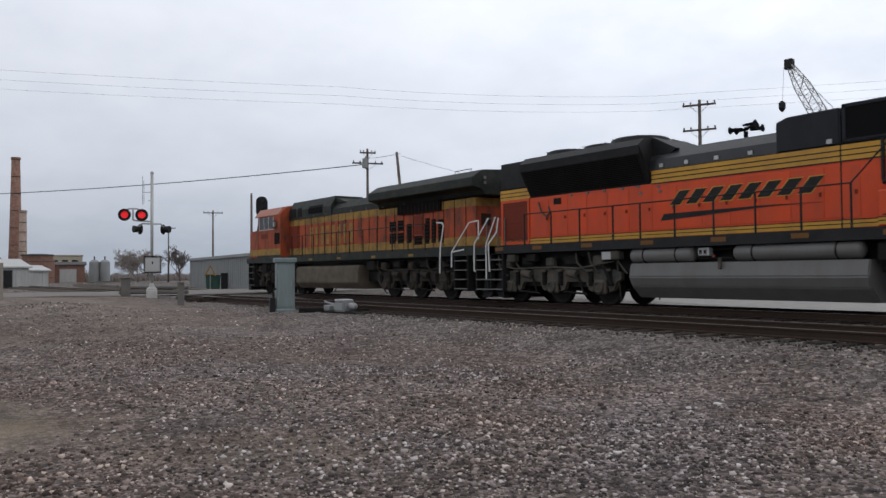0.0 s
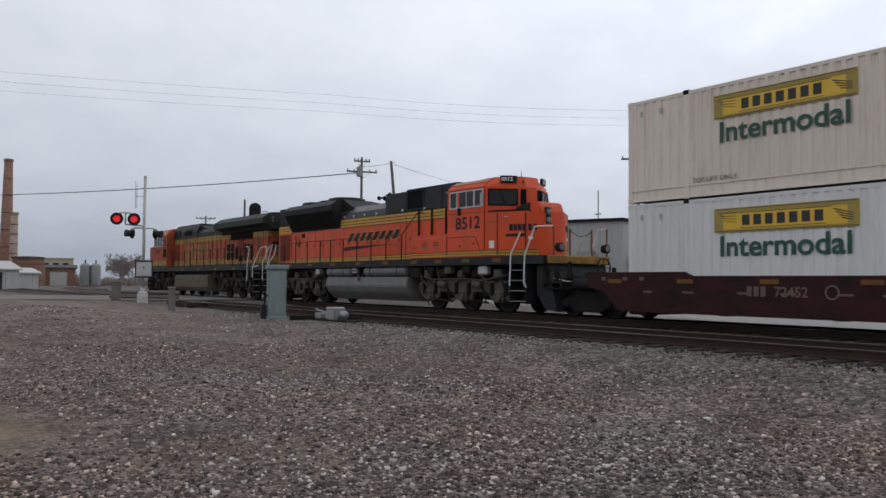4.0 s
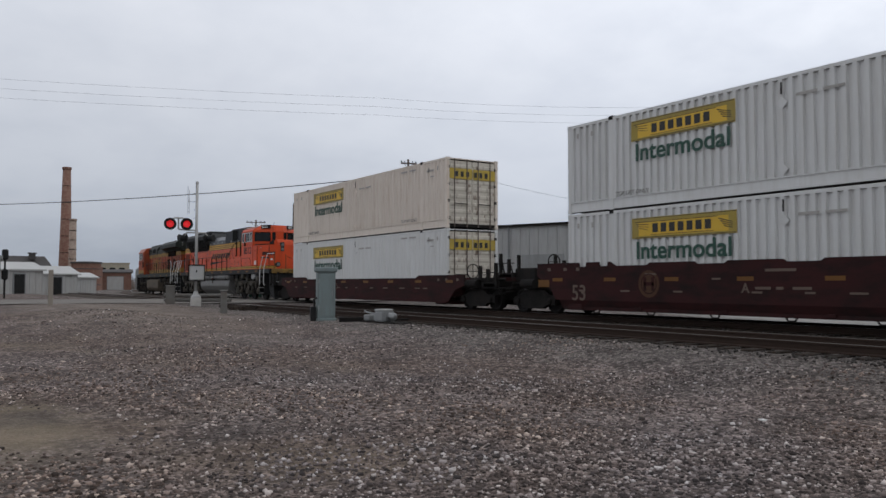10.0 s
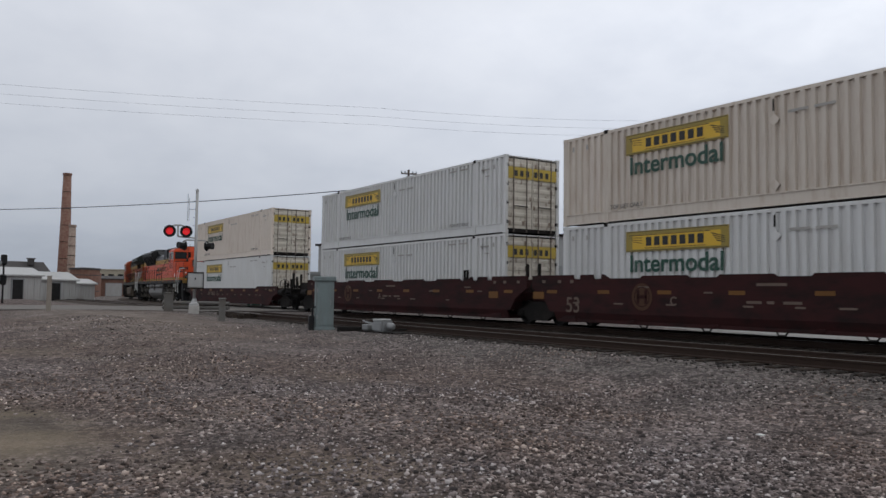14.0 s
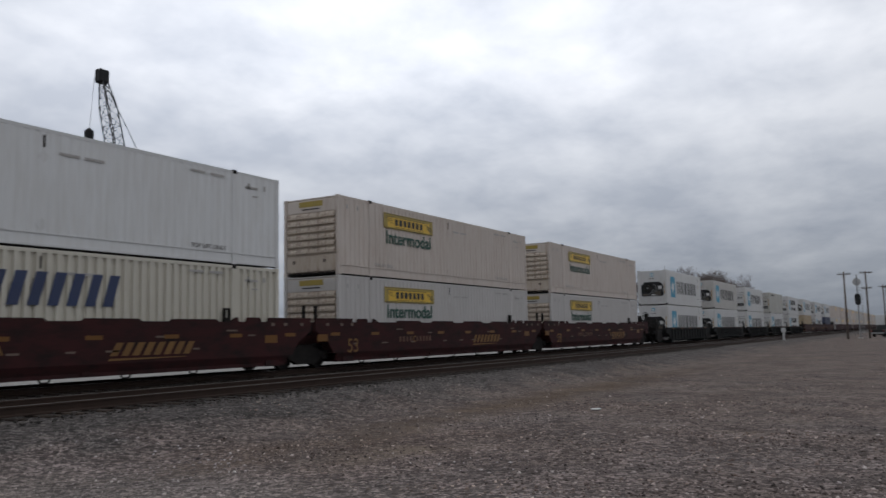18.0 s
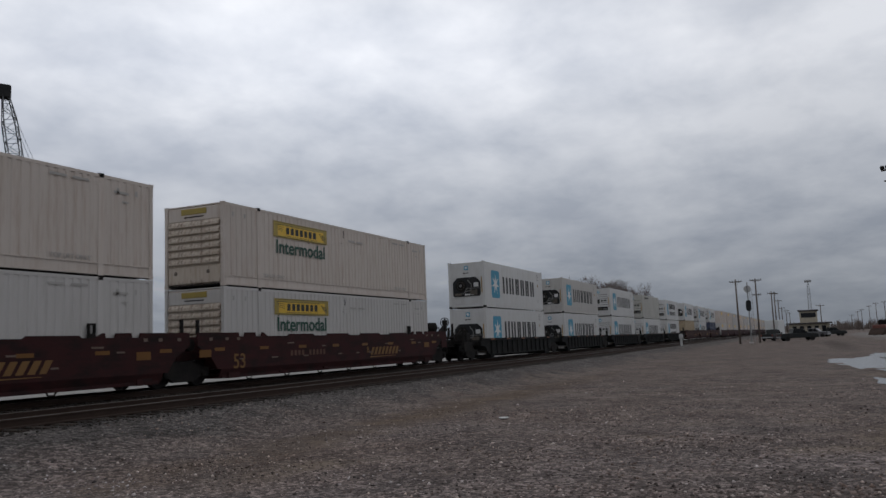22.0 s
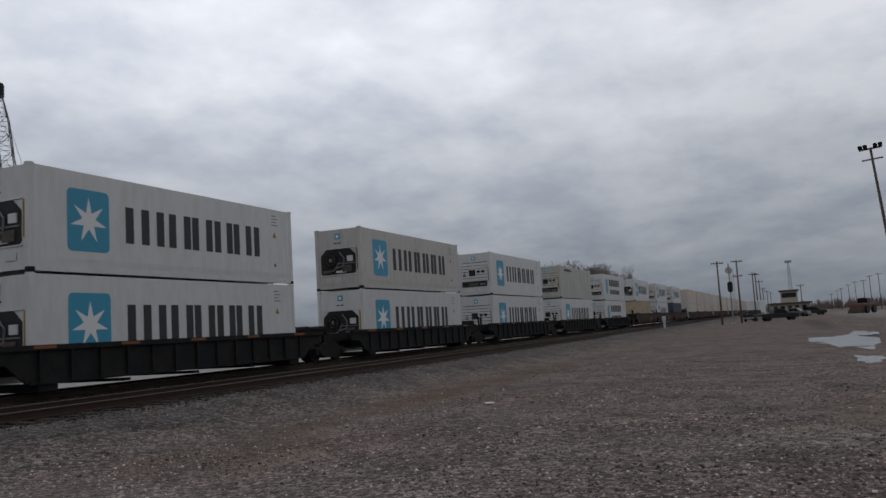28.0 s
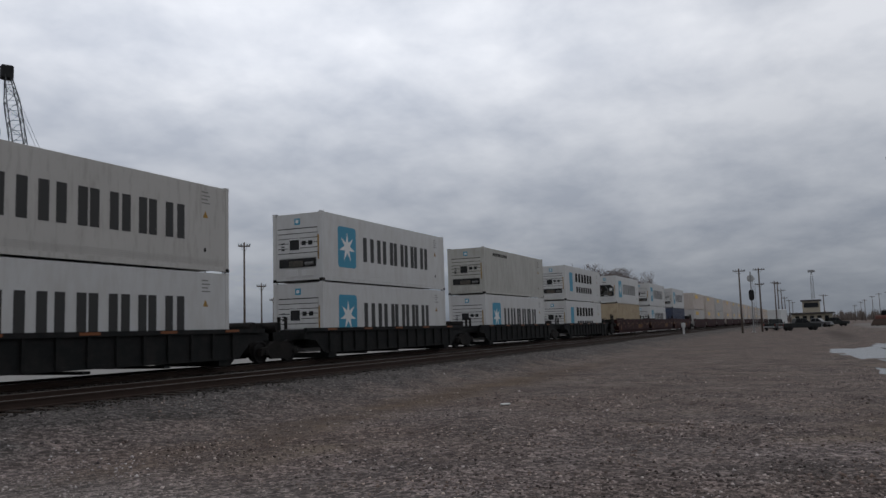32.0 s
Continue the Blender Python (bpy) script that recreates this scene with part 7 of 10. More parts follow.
def older_loco():
    """The leading engine, its cab towards -x: faded orange with a dark green top and sill."""
    c = thing("locomotive", "faded orange and dark green diesel locomotive, soot-stained", "locomotive", group="locomotives")
    X = lambda a: a + 34.75
    part("frame", boxes((X(-45.6), X(-23.3), -1.5, 1.5, 1.64, 1.92)), DGREEN, c, "dark green side sill")
    part("underframe", boxes((X(-45.0), X(-23.8), -0.9, 0.9, 0.7, 1.64)), BLACK, c)
    hd = part("hood", boxes((X(-41.0), X(-25.1), -0.95, 0.95, 1.92, 3.66)), FADED, c, "faded orange hood")
    for s in (-1, 1):
        y = s * 0.955
        def on(a, b, z0, z1, d0=0.955, d1=0.967):
            return boxes(flank(s, X(a), X(b), d0, d1, z0, z1))
        part("stripe", on(-40.9, -31.9, 3.52, 3.84), DULL_YELLOW, c, "dull yellow stripe")
        part("stripe", on(-31.9, -25.1, 3.48, 3.78), DULL_YELLOW, c, "dull yellow stripe")
        st = part("stripe", on(-41.0, -25.1, 2.02, 2.36), DULL_YELLOW, c, "dull yellow stripe")
        part("sill_band", on(-41.0, -25.1, 1.92, 2.02), DGREEN, c)
        for k in range(22):
            part("stripe_seam", on(-40.6 + k * 0.71, -40.57 + k * 0.71, 2.02, 3.84, 0.955, 0.972), SOOT, st)
        bars(c, DULL_YELLOW, X(-38.6), X(-34.0), 2.46, 3.36, y, 8, s, gap=0.48)
        # soot round the radiator end, louvred doors
        for a, b, z0, z1 in ((-31.05, -30.55, 2.26, 2.70), (-30.40, -29.92, 2.26, 2.70), (-31.05, -30.55, 2.78, 3.20), (-30.40, -29.92, 2.78, 3.22), (-29.72, -29.34, 2.26, 3.04),
                             (-29.15, -28.58, 2.16, 2.52), (-28.34, -28.06, 2.18, 3.20), (-27.92, -27.62, 2.2, 3.14), (-27.46, -27.1, 2.2, 3.1)):
            v = part("vent", on(a, b, z0, z1, 0.955, 0.968), RUBBER, c, "dark louvred vent")
            n = max(3, int((z1 - z0) / 0.13))
            part("louvre", boxes(*[flank(s, X(a) + 0.02, X(b) - 0.02, 0.968, 0.985, z0 + (k + 0.2) * (z1 - z0) / n, z0 + (k + 0.45) * (z1 - z0) / n) for k in range(n)]), SOOT, v)
        part("red_door", on(-29.15, -28.58, 2.58, 3.34, 0.955, 0.972), RUSTBODY2, c, "dull red hatch")
        part("red_door", on(-41.0, -40.0, 2.36, 3.52, 0.955, 0.99), RUSTBODY2, c, "dull red door behind the cab")
        # radiator wing: a thick slab that overhangs the hood
        bm = prism(bmesh.new(), [(s * 0.95, 3.84), (s * 1.10, 4.02), (s * 1.52, 4.12), (s * 1.52, 4.44), (s * 1.05, 4.74), (s * 0.1, 4.80), (s * 0.1, 3.84)], X(-31.9), X(-24.55), "yz")
        f = part("radiator_wing", soften(bm, 0.02), DGREEN, c, "dark green overhanging radiator wing")
        g = part("radiator_grille", on(-30.3, -27.2, 3.44, 3.86, 0.96, 1.05), RUBBER, f, "black radiator grille")
        for k in range(12):
            part("grille_bar", on(-30.25 + k * 0.26, -30.22 + k * 0.26, 3.44, 3.86, 1.05, 1.07), SOOT, g)
        for z in (4.22, 4.40):
            part("marker_light", boxes((X(-24.55), X(-24.52), s * 0.95 - 0.05, s * 0.95 + 0.05, z, z + 0.1)), TANK, f)
        handrail(c, [X(v) for v in (-39.6, -38.4, -37.2, -36.0, -34.8, -33.6, -32.4, -31.2, -30.0, -28.8, -27.6)], s, 1.92, 2.92, BLACK)
        for v in (-37.5, -34.6, -31.5, -28.6):
            part("reflector", boxes(flank(s, X(v) - 0.17, X(v) + 0.17, 1.502, 1.51, 1.68, 1.78)), DULL_YELLOW, c)
        for v in (-38.2, -36.9, -34.4, -33.0, -31.6, -29.9):
            part("lifting_lug", on(v, v + 0.09, 3.86, 3.95, 0.94, 1.0), TANK, c)
        part("grab_rail", rods(0.024, [(X(-26.6), s * 1.52, 1.0), (X(-26.55), s * 1.52, 2.0), (X(-26.33), s * 1.52, 2.78), (X(-26.45), s * 1.5, 2.90), (X(-26.8), s * 1.5, 2.92)]), WHITE, c, "white grab rail")
        steps(c, X(-25.3), s, ([(X(-25.84), 1.52, 1.22), (X(-25.84), 1.52, 1.78), (X(-24.78), 1.5, 2.82), (X(-24.5), 1.3, 2.88), (X(-24.5), 1.3, 2.2)], [(X(-25.84), 1.52, 1.78), (X(-25.1), 1.5, 1.86)]))
        steps(c, X(-24.0), s, ([(X(-24.42), 1.5, 1.05), (X(-24.49), 1.52, 1.12), (X(-24.47), 1.52, 2.04), (X(-23.81), 1.40, 2.92)], [(X(-23.62), 1.52, 1.05), (X(-23.68), 1.52, 2.0), (X(-23.5), 1.3, 2.4), (X(-23.5), 1.2, 2.92)]))
        steps(c, X(-44.9), s, ())
    for z0, z1, m in ((3.48, 3.78, DULL_YELLOW), (2.02, 2.36, DULL_YELLOW)):
        part("stripe", boxes((X(-25.1), X(-25.088), -0.95, 0.95, z0, z1)), m, hd)
    part("end_soot", boxes((X(-25.1), X(-25.086), -0.7, -0.25, 2.75, 3.2)), SOOT, hd, "sooty round plate")
    bm = prism(bmesh.new(), [(-0.95, 3.66), (-0.95, 4.12), (-0.6, 4.48), (0.6, 4.48), (0.95, 4.16), (0.95, 3.66)], X(-36.3), X(-31.9), "yz")
    part("hood_roof", bm, DGREEN, c, "dark green hood roof")
    bm = prism(bmesh.new(), [(-1.0, 3.84), (-1.0, 4.30), (-0.72, 4.78), (0.72, 4.78), (1.0, 4.30), (1.0, 3.84)], X(-41.0), X(-36.3), "yz")
    bh = part("brake_hatch", bm, DGREEN, c, "dark green equipment hatch")
    for s in (-1, 1):
        part("hatch_grille", prism(bmesh.new(), [(s * 1.0, 4.02), (s * 1.02, 4.02), (s * 1.02, 4.30), (s * 0.80, 4.60), (s * 0.78, 4.58), (s * 1.0, 4.28)], X(-38.7), X(-37.2), "yz"), RUBBER, bh, "black intake grille")
        part("hatch_step", boxes(flank(s, X(-40.8), X(-40.2), 0.98, 1.02, 3.95, 4.4), flank(s, X(-39.9), X(-39.5), 0.98, 1.02, 3.95, 4.4)), GRIME, bh)
    part("hatch_lip", prism(bmesh.new(), [(X(-36.35), 4.40), (X(-35.3), 4.42), (X(-36.35), 4.70)], -0.72, 0.72), DGREEN, bh)
    part("exhaust_stack", lathe(bmesh.new(), [(0.42, 4.40), (0.46, 4.52), (0.3, 4.62), (0.3, 4.78), (0.2, 4.8)], (X(-33.4), 0, 0), "z", 16), RUBBER, c, "sooty exhaust stack")
    part("roof_railing", rods(0.015, [(X(-26.4), -0.9, 4.72), (X(-26.4), -0.9, 4.86), (X(-25.4), -0.9, 4.86), (X(-25.4), -0.9, 4.72)]), GRIME, c)
    part("wing_front", prism(bmesh.new(), [(X(-32.6), 4.42), (X(-31.9), 4.42), (X(-31.9), 4.74), (X(-32.3), 4.72)], -0.7, 0.7), DGREEN, c)
    # cab with a pinkish roof, framed windows and a mirror
    cab = prism(bmesh.new(), [(-1.5, 1.92), (-1.5, 4.16), (-1.2, 4.55), (-0.4, 4.68), (0.4, 4.68), (1.2, 4.55), (1.5, 4.16), (1.5, 1.92)], X(-44.0), X(-41.0), "yz")
    cb = part("cab", soften(cab, 0.03), FADED, c, "faded orange cab")
    part("cab_roof", prism(bmesh.new(), [(-1.54, 4.17), (-1.22, 4.58), (-0.42, 4.72), (0.42, 4.72), (1.22, 4.58), (1.54, 4.17), (1.5, 4.14), (0.4, 4.66), (-0.4, 4.66), (-1.5, 4.14)], X(-44.3), X(-41.2), "yz"), PINKROOF, cb, "pale pink cab roof")
    bm = prism(bmesh.new(), [(X(-44.0), -1.48), (X(-45.6), -1.30), (X(-46.0), -0.9), (X(-46.0), 0.9), (X(-45.6), 1.30), (X(-44.0), 1.48)], 1.92, 3.44, "xy")
    ns = part("nose", soften(bm, 0.05, 2), FADED, c, "faded orange nose")
    bm = prism(bmesh.new(), [(X(-44.0), 3.44), (X(-44.75), 3.44), (X(-44.25), 4.5), (X(-44.0), 4.5)], -1.25, 1.25)
    part("windshield", bm, GLASS, cb, "raked dark windshield")
    part("headlight_housing", soften(boxes((X(-46.06), X(-45.98), -0.3, 0.3, 2.9, 3.2)), 0.02), BLACK, ns)
    for s in (-1, 1):
        def side(a, b, z0, z1, d=0.006):
            return boxes(flank(s, X(a), X(b), 1.5, 1.5 + d, z0, z1))
        part("sill_band", side(-44.0, -41.0, 1.93, 2.05), DGREEN, cb)
        part("stripe", side(-44.0, -41.0, 2.05, 2.38), DULL_YELLOW, cb)
        o = (0.16, s)
        part("stripe", plate_on((X(-44.0), s * 1.48), (X(-45.6), s * 1.30), 2.05, 2.38, (-0.11, s), 0.008), DULL_YELLOW, ns)
        part("number_bar", side(-43.5, -42.6, 2.95, 3.2), RUSTBODY2, cb)
        w = part("side_window", side(-43.7, -41.9, 3.50, 4.08, 0.006), GLASS, cb)
        for v in (-43.74, -43.1, -42.5, -41.9):
            part("window_frame", side(v, v + 0.07, 3.48, 4.10, 0.03), ALU, w)
        part("window_frame", side(-43.74, -41.83, 3.40, 3.45, 0.03), ALU, w)
        mr = part("mirror", boxes(flank(s, X(-41.72), X(-41.46), 1.56, 1.62, 3.48, 3.86)), BLACK, cb)
        part("mirror_glass", boxes((X(-41.46), X(-41.45), min(s * 1.57, s * 1.61), max(s * 1.57, s * 1.61), 3.52, 3.8), flank(s, X(-41.68), X(-41.5), 1.62, 1.63, 3.54, 3.8)), ALU, mr)
        part("door_seam", side(-43.95, -43.92, 2.4, 3.4), SOOT, cb)
        vt = part("cab_vent", side(-41.75, -41.1, 2.62, 3.20, 0.012), RUBBER, cb)
        for k in range(5):
            part("louvre", boxes(flank(s, X(-41.72), X(-41.13), 1.512, 1.525, 2.68 + k * 0.1, 2.71 + k * 0.1)), SOOT, vt)
        for v in (-43.6, -42.4, -39.9, -32.2):
            part("equipment_box", soften(boxes(flank(s, X(v), X(v) + 0.6, 1.15, 1.42, 1.15, 1.6)), 0.04), GRIME, c)
        part("pipe_run", rods(0.03, [(X(-39.0), s * 1.4, 1.56), (X(-32.6), s * 1.4, 1.56)]), GRIME, c)
        part("air_tank", lathe(bmesh.new(), [(0.08, X(-32.4)), (0.2, X(-32.3)), (0.2, X(-31.6)), (0.08, X(-31.5))], (0, s * 1.2, 1.3), "x", 14), GRIME, c)
    for end, xe in ((-1, X(-45.6)), (1, X(-23.3))):
        bm = prism(bmesh.new(), [(xe - end * 0.5, 1.64), (xe + end * 0.02, 1.64), (xe + end * 0.15, 0.5), (xe + end * 0.2, 0.14), (xe - end * 0.1, 0.2), (xe - end * 0.5, 0.7)], -1.3, 1.3)
        part("pilot_plow", bm, BLACK, c)
        part("coupler", soften(boxes((min(xe, xe + end * 0.45), max(xe, xe + end * 0.45), -0.17, 0.17, 0.72, 1.02)), 0.04), GRIME, c)
    part("end_rail", rods(0.022, *[[(X(-23.4), y, 1.92), (X(-23.4), y, 2.9)] for y in (-1.0, -0.4, 0.4, 1.0)], [(X(-23.4), -1.0, 2.9), (X(-23.4), 1.0, 2.9)]), TANK, c)
    bm = prism(bmesh.new(), [(-1.36, 1.40), (-1.46, 1.30), (-1.46, 0.62), (-1.2, 0.34), (1.2, 0.34), (1.46, 0.62), (1.46, 1.30), (1.36, 1.40)], X(-39.2), X(-32.9), "yz")
    part("fuel_tank", soften(bm, 0.03, 2), mat("dusty_brown_tank", (0.15, 0.125, 0.095), (0.11, 0.09, 0.07), 0.75, dirt=(0.06, 0.052, 0.043), amount=0.6, spec=0.15), c, "dust-brown fuel tank")
    loco_truck(c, X(-42.0), DARKDUST)
    loco_truck(c, X(-28.9), DARKDUST)
    return c


# ---- the train
def build_train():
    ride(older_loco(), -35.25, 6.45)
    ride(newer_loco(), -13.8, 6.7)
    # boxes by kind; each is built once, then copied
    kinds = {}
    def make(kind):
        return {
            "pale": lambda: jb_box("intermodal_container", "pale warm cream container with rust-specked doors", PALECREAM, WORNDOOR, fold=0.03),
            "white": lambda: jb_box("intermodal_container", "white ribbed intermodal container with a yellow brand panel", OFFWHITE, WORNDOOR),
            "dulled": lambda: jb_box("intermodal_container", "weathered white container, painted greyer for shade, with a rust-stained end wall", DULLWHITE, WORNDOOR, text_ink=GREYMARK, fold=0.024),
            "dusty": lambda: jb_box("intermodal_container", "dusty pinkish cream container, painted duller for shade, with a rust-stained end wall", PINKCREAM, WORNDOOR, text_ink=GREYMARK, fold=0.024),
            "smooth": lambda: jb_box("intermodal_container", "white smooth-sided intermodal container with a yellow brand panel", OFFWHITE, WORNDOOR, fold=0.014),
            "clean": lambda: jb_box("intermodal_container", "clean white intermodal container with shallow ribs", OFFWHITE, WORNDOOR, fold=0.026),
            "rusty": lambda: jb_box("intermodal_container", "cream intermodal container streaked with rust", RUSTY),
            "soiled": lambda: jb_box("intermodal_container", "cream intermodal container with soot- and rust-stained doors", CREAM, RUSTDOOR),
            "beige": lambda: jb_box("intermodal_container", "beige ribbed container with navy brand bars", SWIFTP, brand="wide"),
            "dark": lambda: reefer("refrigerated_container", "white refrigerated container with a sky-blue star emblem", REEFER, "dark"),
            "greyed": lambda: reefer("refrigerated_container", "dust-greyed refrigerated container with a sky-blue star emblem", GREYREEFER, "dark"),
            "slat": lambda: reefer("refrigerated_container", "white refrigerated container with a slatted machinery end", REEFER, "slat"),
            "dull": lambda: reefer("refrigerated_container", "dull grey-white refrigerated container with small lettering", DREEFER, "slat", "plain"),
            "two": lambda: reefer("refrigerated_container", "white refrigerated container with two lines of brand bars", REEFER, "slat", "two"),
            "far_cream": lambda: far_box("intermodal_container", "cream intermodal container far back in the train", PINKCREAM),
            "far_white": lambda: far_box("intermodal_container", "white intermodal container far back in the train", DULLWHITE),
            "tan": lambda: plain_box("shipping_container", "plain tan shipping container", TANBOX, 12.19),
            "blue": lambda: plain_box("shipping_container", "dark blue shipping container", BLUEBOX, 12.19),
        }[kind]()
    def load(kind, a, z, half_car, mid, flip=False):
        """A container whose left end lies a metres along the train; it turns with the well under it."""
        L = 12.19 if kind in ("dark", "greyed", "slat", "dull", "two", "tan", "blue") else 16.15
        ob = copy_thing(kinds[kind], Matrix()) if kind in kinds else kinds.setdefault(kind, make(kind))
        LOADS.append((ob, mid, half_car, z, a - mid, L, flip))
    def unit(car, a, L, joints):
        mid = a + L / 2 + (joints[1] - joints[0]) / 2
        half = (L + joints[0] + joints[1]) / 2
        LOADS.append((car, mid, half, 0.0, a - mid, L, False))
        return mid, half
    wells = {}
    def well(key, a, trucks):
        spec = {
            "fec": ("brown single well car with low sides", 16.15, 1.26, 1.37, 0.30, MAROON, False, ("couple", "couple"), (1.8, 1.8), 0.38, "53"),
            "a": ("maroon stack-car well with a coupled end sill", 16.15, 1.57, 1.70, 0.23, MAROON, False, ("couple", "joint"), (2.1, 1.62), 0.38, "53"),
            "b": ("maroon articulated stack-car well", 16.15, 1.57, 1.70, 0.23, MAROON, False, ("joint", "joint"), (1.62, 1.62), 0.38, "53"),
            "c": ("maroon stack-car well with a coupled end", 16.15, 1.57, 1.70, 0.23, MAROON, False, ("joint", "couple"), (1.62, 1.55), 0.38, "53"),
            "fa": ("maroon stack-car well far back in the train", 16.15, 1.57, 1.70, 0.23, MAROON, False, ("couple", "joint"), (1.7, 1.62), 0.38, "53"),
            "fb": ("maroon articulated stack-car well far back in the train", 16.15, 1.57, 1.70, 0.23, MAROON, False, ("joint", "joint"), (1.62, 1.62), 0.38, "53"),
            "fc": ("maroon stack-car well far back in the train", 16.15, 1.57, 1.70, 0.23, MAROON, False, ("joint", "couple"), (1.62, 1.7), 0.38, "53"),
            "ma": ("grimy dark ribbed stack-car well, coupled end", 12.19, 1.27, 1.27, 0.30, DKCAR, True, ("couple", "joint"), (2.4, 2.9), 0.27, "40"),
            "mb": ("grimy dark ribbed articulated stack-car well", 12.19, 1.27, 1.27, 0.30, DKCAR, True, ("joint", "joint"), (3.0, 3.15), 0.27, "40"),
            "mc": ("grimy dark ribbed stack-car well, coupled end", 12.19, 1.27, 1.27, 0.30, DKCAR, True, ("joint", "couple"), (3.15, 2.4), 0.27, "40"),
        }[key]
        if key[0] == "f" and key != "fec":
            c = far_well(*spec)
        else:
            c = well_unit(*spec, maker="bars" if a > 80 else "round")
        L, j = spec[1], spec[8]
        for side in trucks:
            freight_truck(c, -j[0] if side == "l" else L + j[1])
        return unit(c, a, L, j)
    lower = 0.385
    plan = [("fec", 0.00, "lr", "clean", "pale", 0), ("a", 23.50, "lr", "white", "white", 0), ("b", 42.84, "r", "white", "soiled", 0), ("c", 62.29, "r", "white", "rusty", 2),
            ("a", 86.00, "lr", "beige", "smooth", 0), ("b", 105.31, "r", "dulled", "dusty", 0), ("c", 124.73, "r", "dulled", "dusty", 0),
            ("ma", 149.60, "lr", "dark", "dark", 0), ("mb", 167.49, "r", "dark", "greyed", 0), ("mb", 185.56, "r", "slat", "slat", 0), ("mb", 203.80, "r", "slat", "dull", 0), ("mc", 222.19, "r", "two", "two", 0),
            ("a", 241.76, "lr", "tan", "dark", 0), ("b", 261.11, "r", "slat", "slat", 0), ("c", 280.46, "r", "blue", "slat", 0)]
    a = 304.16
    mix = [("far_white", "far_cream"), ("far_cream", "far_cream"), ("far_white", "far_white"), ("far_cream", "far_cream"), ("far_white", "far_white"), ("far_cream", "far_white")]
    for k in range(18):
        plan.append((("fa", "fb", "fc")[k % 3], a, "", mix[k % 6][0], mix[k % 6][1], 0))
        a += 19.35 if k % 3 < 2 else 23.7
    for key, a, trucks, low, up, flip in plan:
        mid, half = well(key, a, trucks)
        dark = key.startswith("m")
        lo = 0.275 if dark else lower
        load(low, a, lo, half, mid, flip == 1)
        load(up, a, lo + CH + 0.023, half, mid, flip == 2)


LOADS = []       # what rides on a well: (thing, middle of the well, half wheelbase, height, offset, length, turned round)
build_train()


def load_pose(entry, shift):
    ob, mid, half, z, off, L, flip = entry
    m = on_rails(shift + mid, half) @ pose(off, 0, z)
    return m @ pose(L, 0, 0, 0, 0, 180) if flip else m


for entry in LOADS:
    entry[0].matrix_basis = load_pose(entry, SHIFT[0])


# ---- things of the yard and beyond
CONCRETE = mat("pale_concrete", (0.50, 0.485, 0.455), (0.42, 0.41, 0.385), 0.9, s1=1.2, dirt=(0.27, 0.25, 0.22), amount=0.5, bump=0.1)
GALV = mat("galvanised_steel", (0.30, 0.305, 0.305), (0.23, 0.235, 0.235), 0.55, metal=0.4, s1=3)
CASE = mat("grey_green_case_paint", (0.19, 0.235, 0.235), (0.15, 0.19, 0.19), 0.6, s1=1.5, dirt=(0.12, 0.12, 0.11), amount=0.4, stretch=(2, 2, 0.4))
POLEWOOD = mat("weathered_pole_timber", (0.115, 0.09, 0.075), (0.08, 0.062, 0.052), 0.9, s1=2, s2=20, bump=0.2, stretch=(5, 5, 0.4), dirt=(0.18, 0.15, 0.12), amount=0.4)
BRICK = mat("red_brown_brick", (0.21, 0.105, 0.075), (0.15, 0.075, 0.055), 0.9, s1=1.0, s2=14, bump=0.15, dirt=(0.28, 0.2, 0.15), amount=0.35)
CHIMBRICK = mat("sooty_chimney_brick", (0.2, 0.095, 0.067), (0.135, 0.066, 0.05), 0.9, s1=0.3, s2=6, bump=0.15, dirt=(0.33, 0.24, 0.18), amount=0.5)
PALEWALL = mat("pale_tan_wall", (0.42, 0.38, 0.29), (0.35, 0.31, 0.24), 0.85, s1=0.5, dirt=(0.24, 0.2, 0.16), amount=0.4)
METALSHED = mat("white_shed_sheet", (0.43, 0.43, 0.42), (0.36, 0.36, 0.35), 0.55, s1=0.7, dirt=(0.28, 0.25, 0.21), amount=0.4, stretch=(2, 2, 0.3))
GREYSHED = mat("grey_shed_sheet", (0.26, 0.27, 0.27), (0.21, 0.22, 0.22), 0.6, s1=0.7, dirt=(0.15, 0.14, 0.13), amount=0.4, stretch=(2, 2, 0.3))
ROOFDARK = mat("dark_roof_shingle", (0.075, 0.068, 0.065), (0.05, 0.046, 0.045), 0.85, s1=2, bump=0.15)
ROOFPALE = mat("pale_metal_roof", (0.44, 0.44, 0.43), (0.37, 0.37, 0.36), 0.5, s1=1)
BARK = mat("grey_brown_bark", (0.15, 0.122, 0.105), (0.10, 0.08, 0.07), 0.95, s1=6, bump=0.2)
TWIG = mat("grey_brown_twigs", (0.15, 0.122, 0.11), (0.11, 0.09, 0.082), 0.95, s1=0.5, bump=0)
# twig colour lightened to paint in the haze of distance
HAZETWIG = mat("pale_grey_twigs", (0.27, 0.235, 0.215), (0.21, 0.185, 0.17), 0.95, s1=0.5, bump=0)
GUARD = mat("weathered_guard_steel", (0.16, 0.155, 0.145), (0.12, 0.115, 0.105), 0.75, s1=3, dirt=(0.1, 0.075, 0.055), amount=0.5)
ROAD = mat("worn_asphalt_road", (0.165, 0.15, 0.135), (0.12, 0.108, 0.098), 0.9, s1=0.5, s2=60, bump=0.1, dirt=(0.24, 0.215, 0.18), amount=0.6, stretch=(1, 0.25, 1))
CRANEW = mat("pale_crane_lattice", (0.42, 0.42, 0.40), (0.33, 0.33, 0.32), 0.55, s1=1)
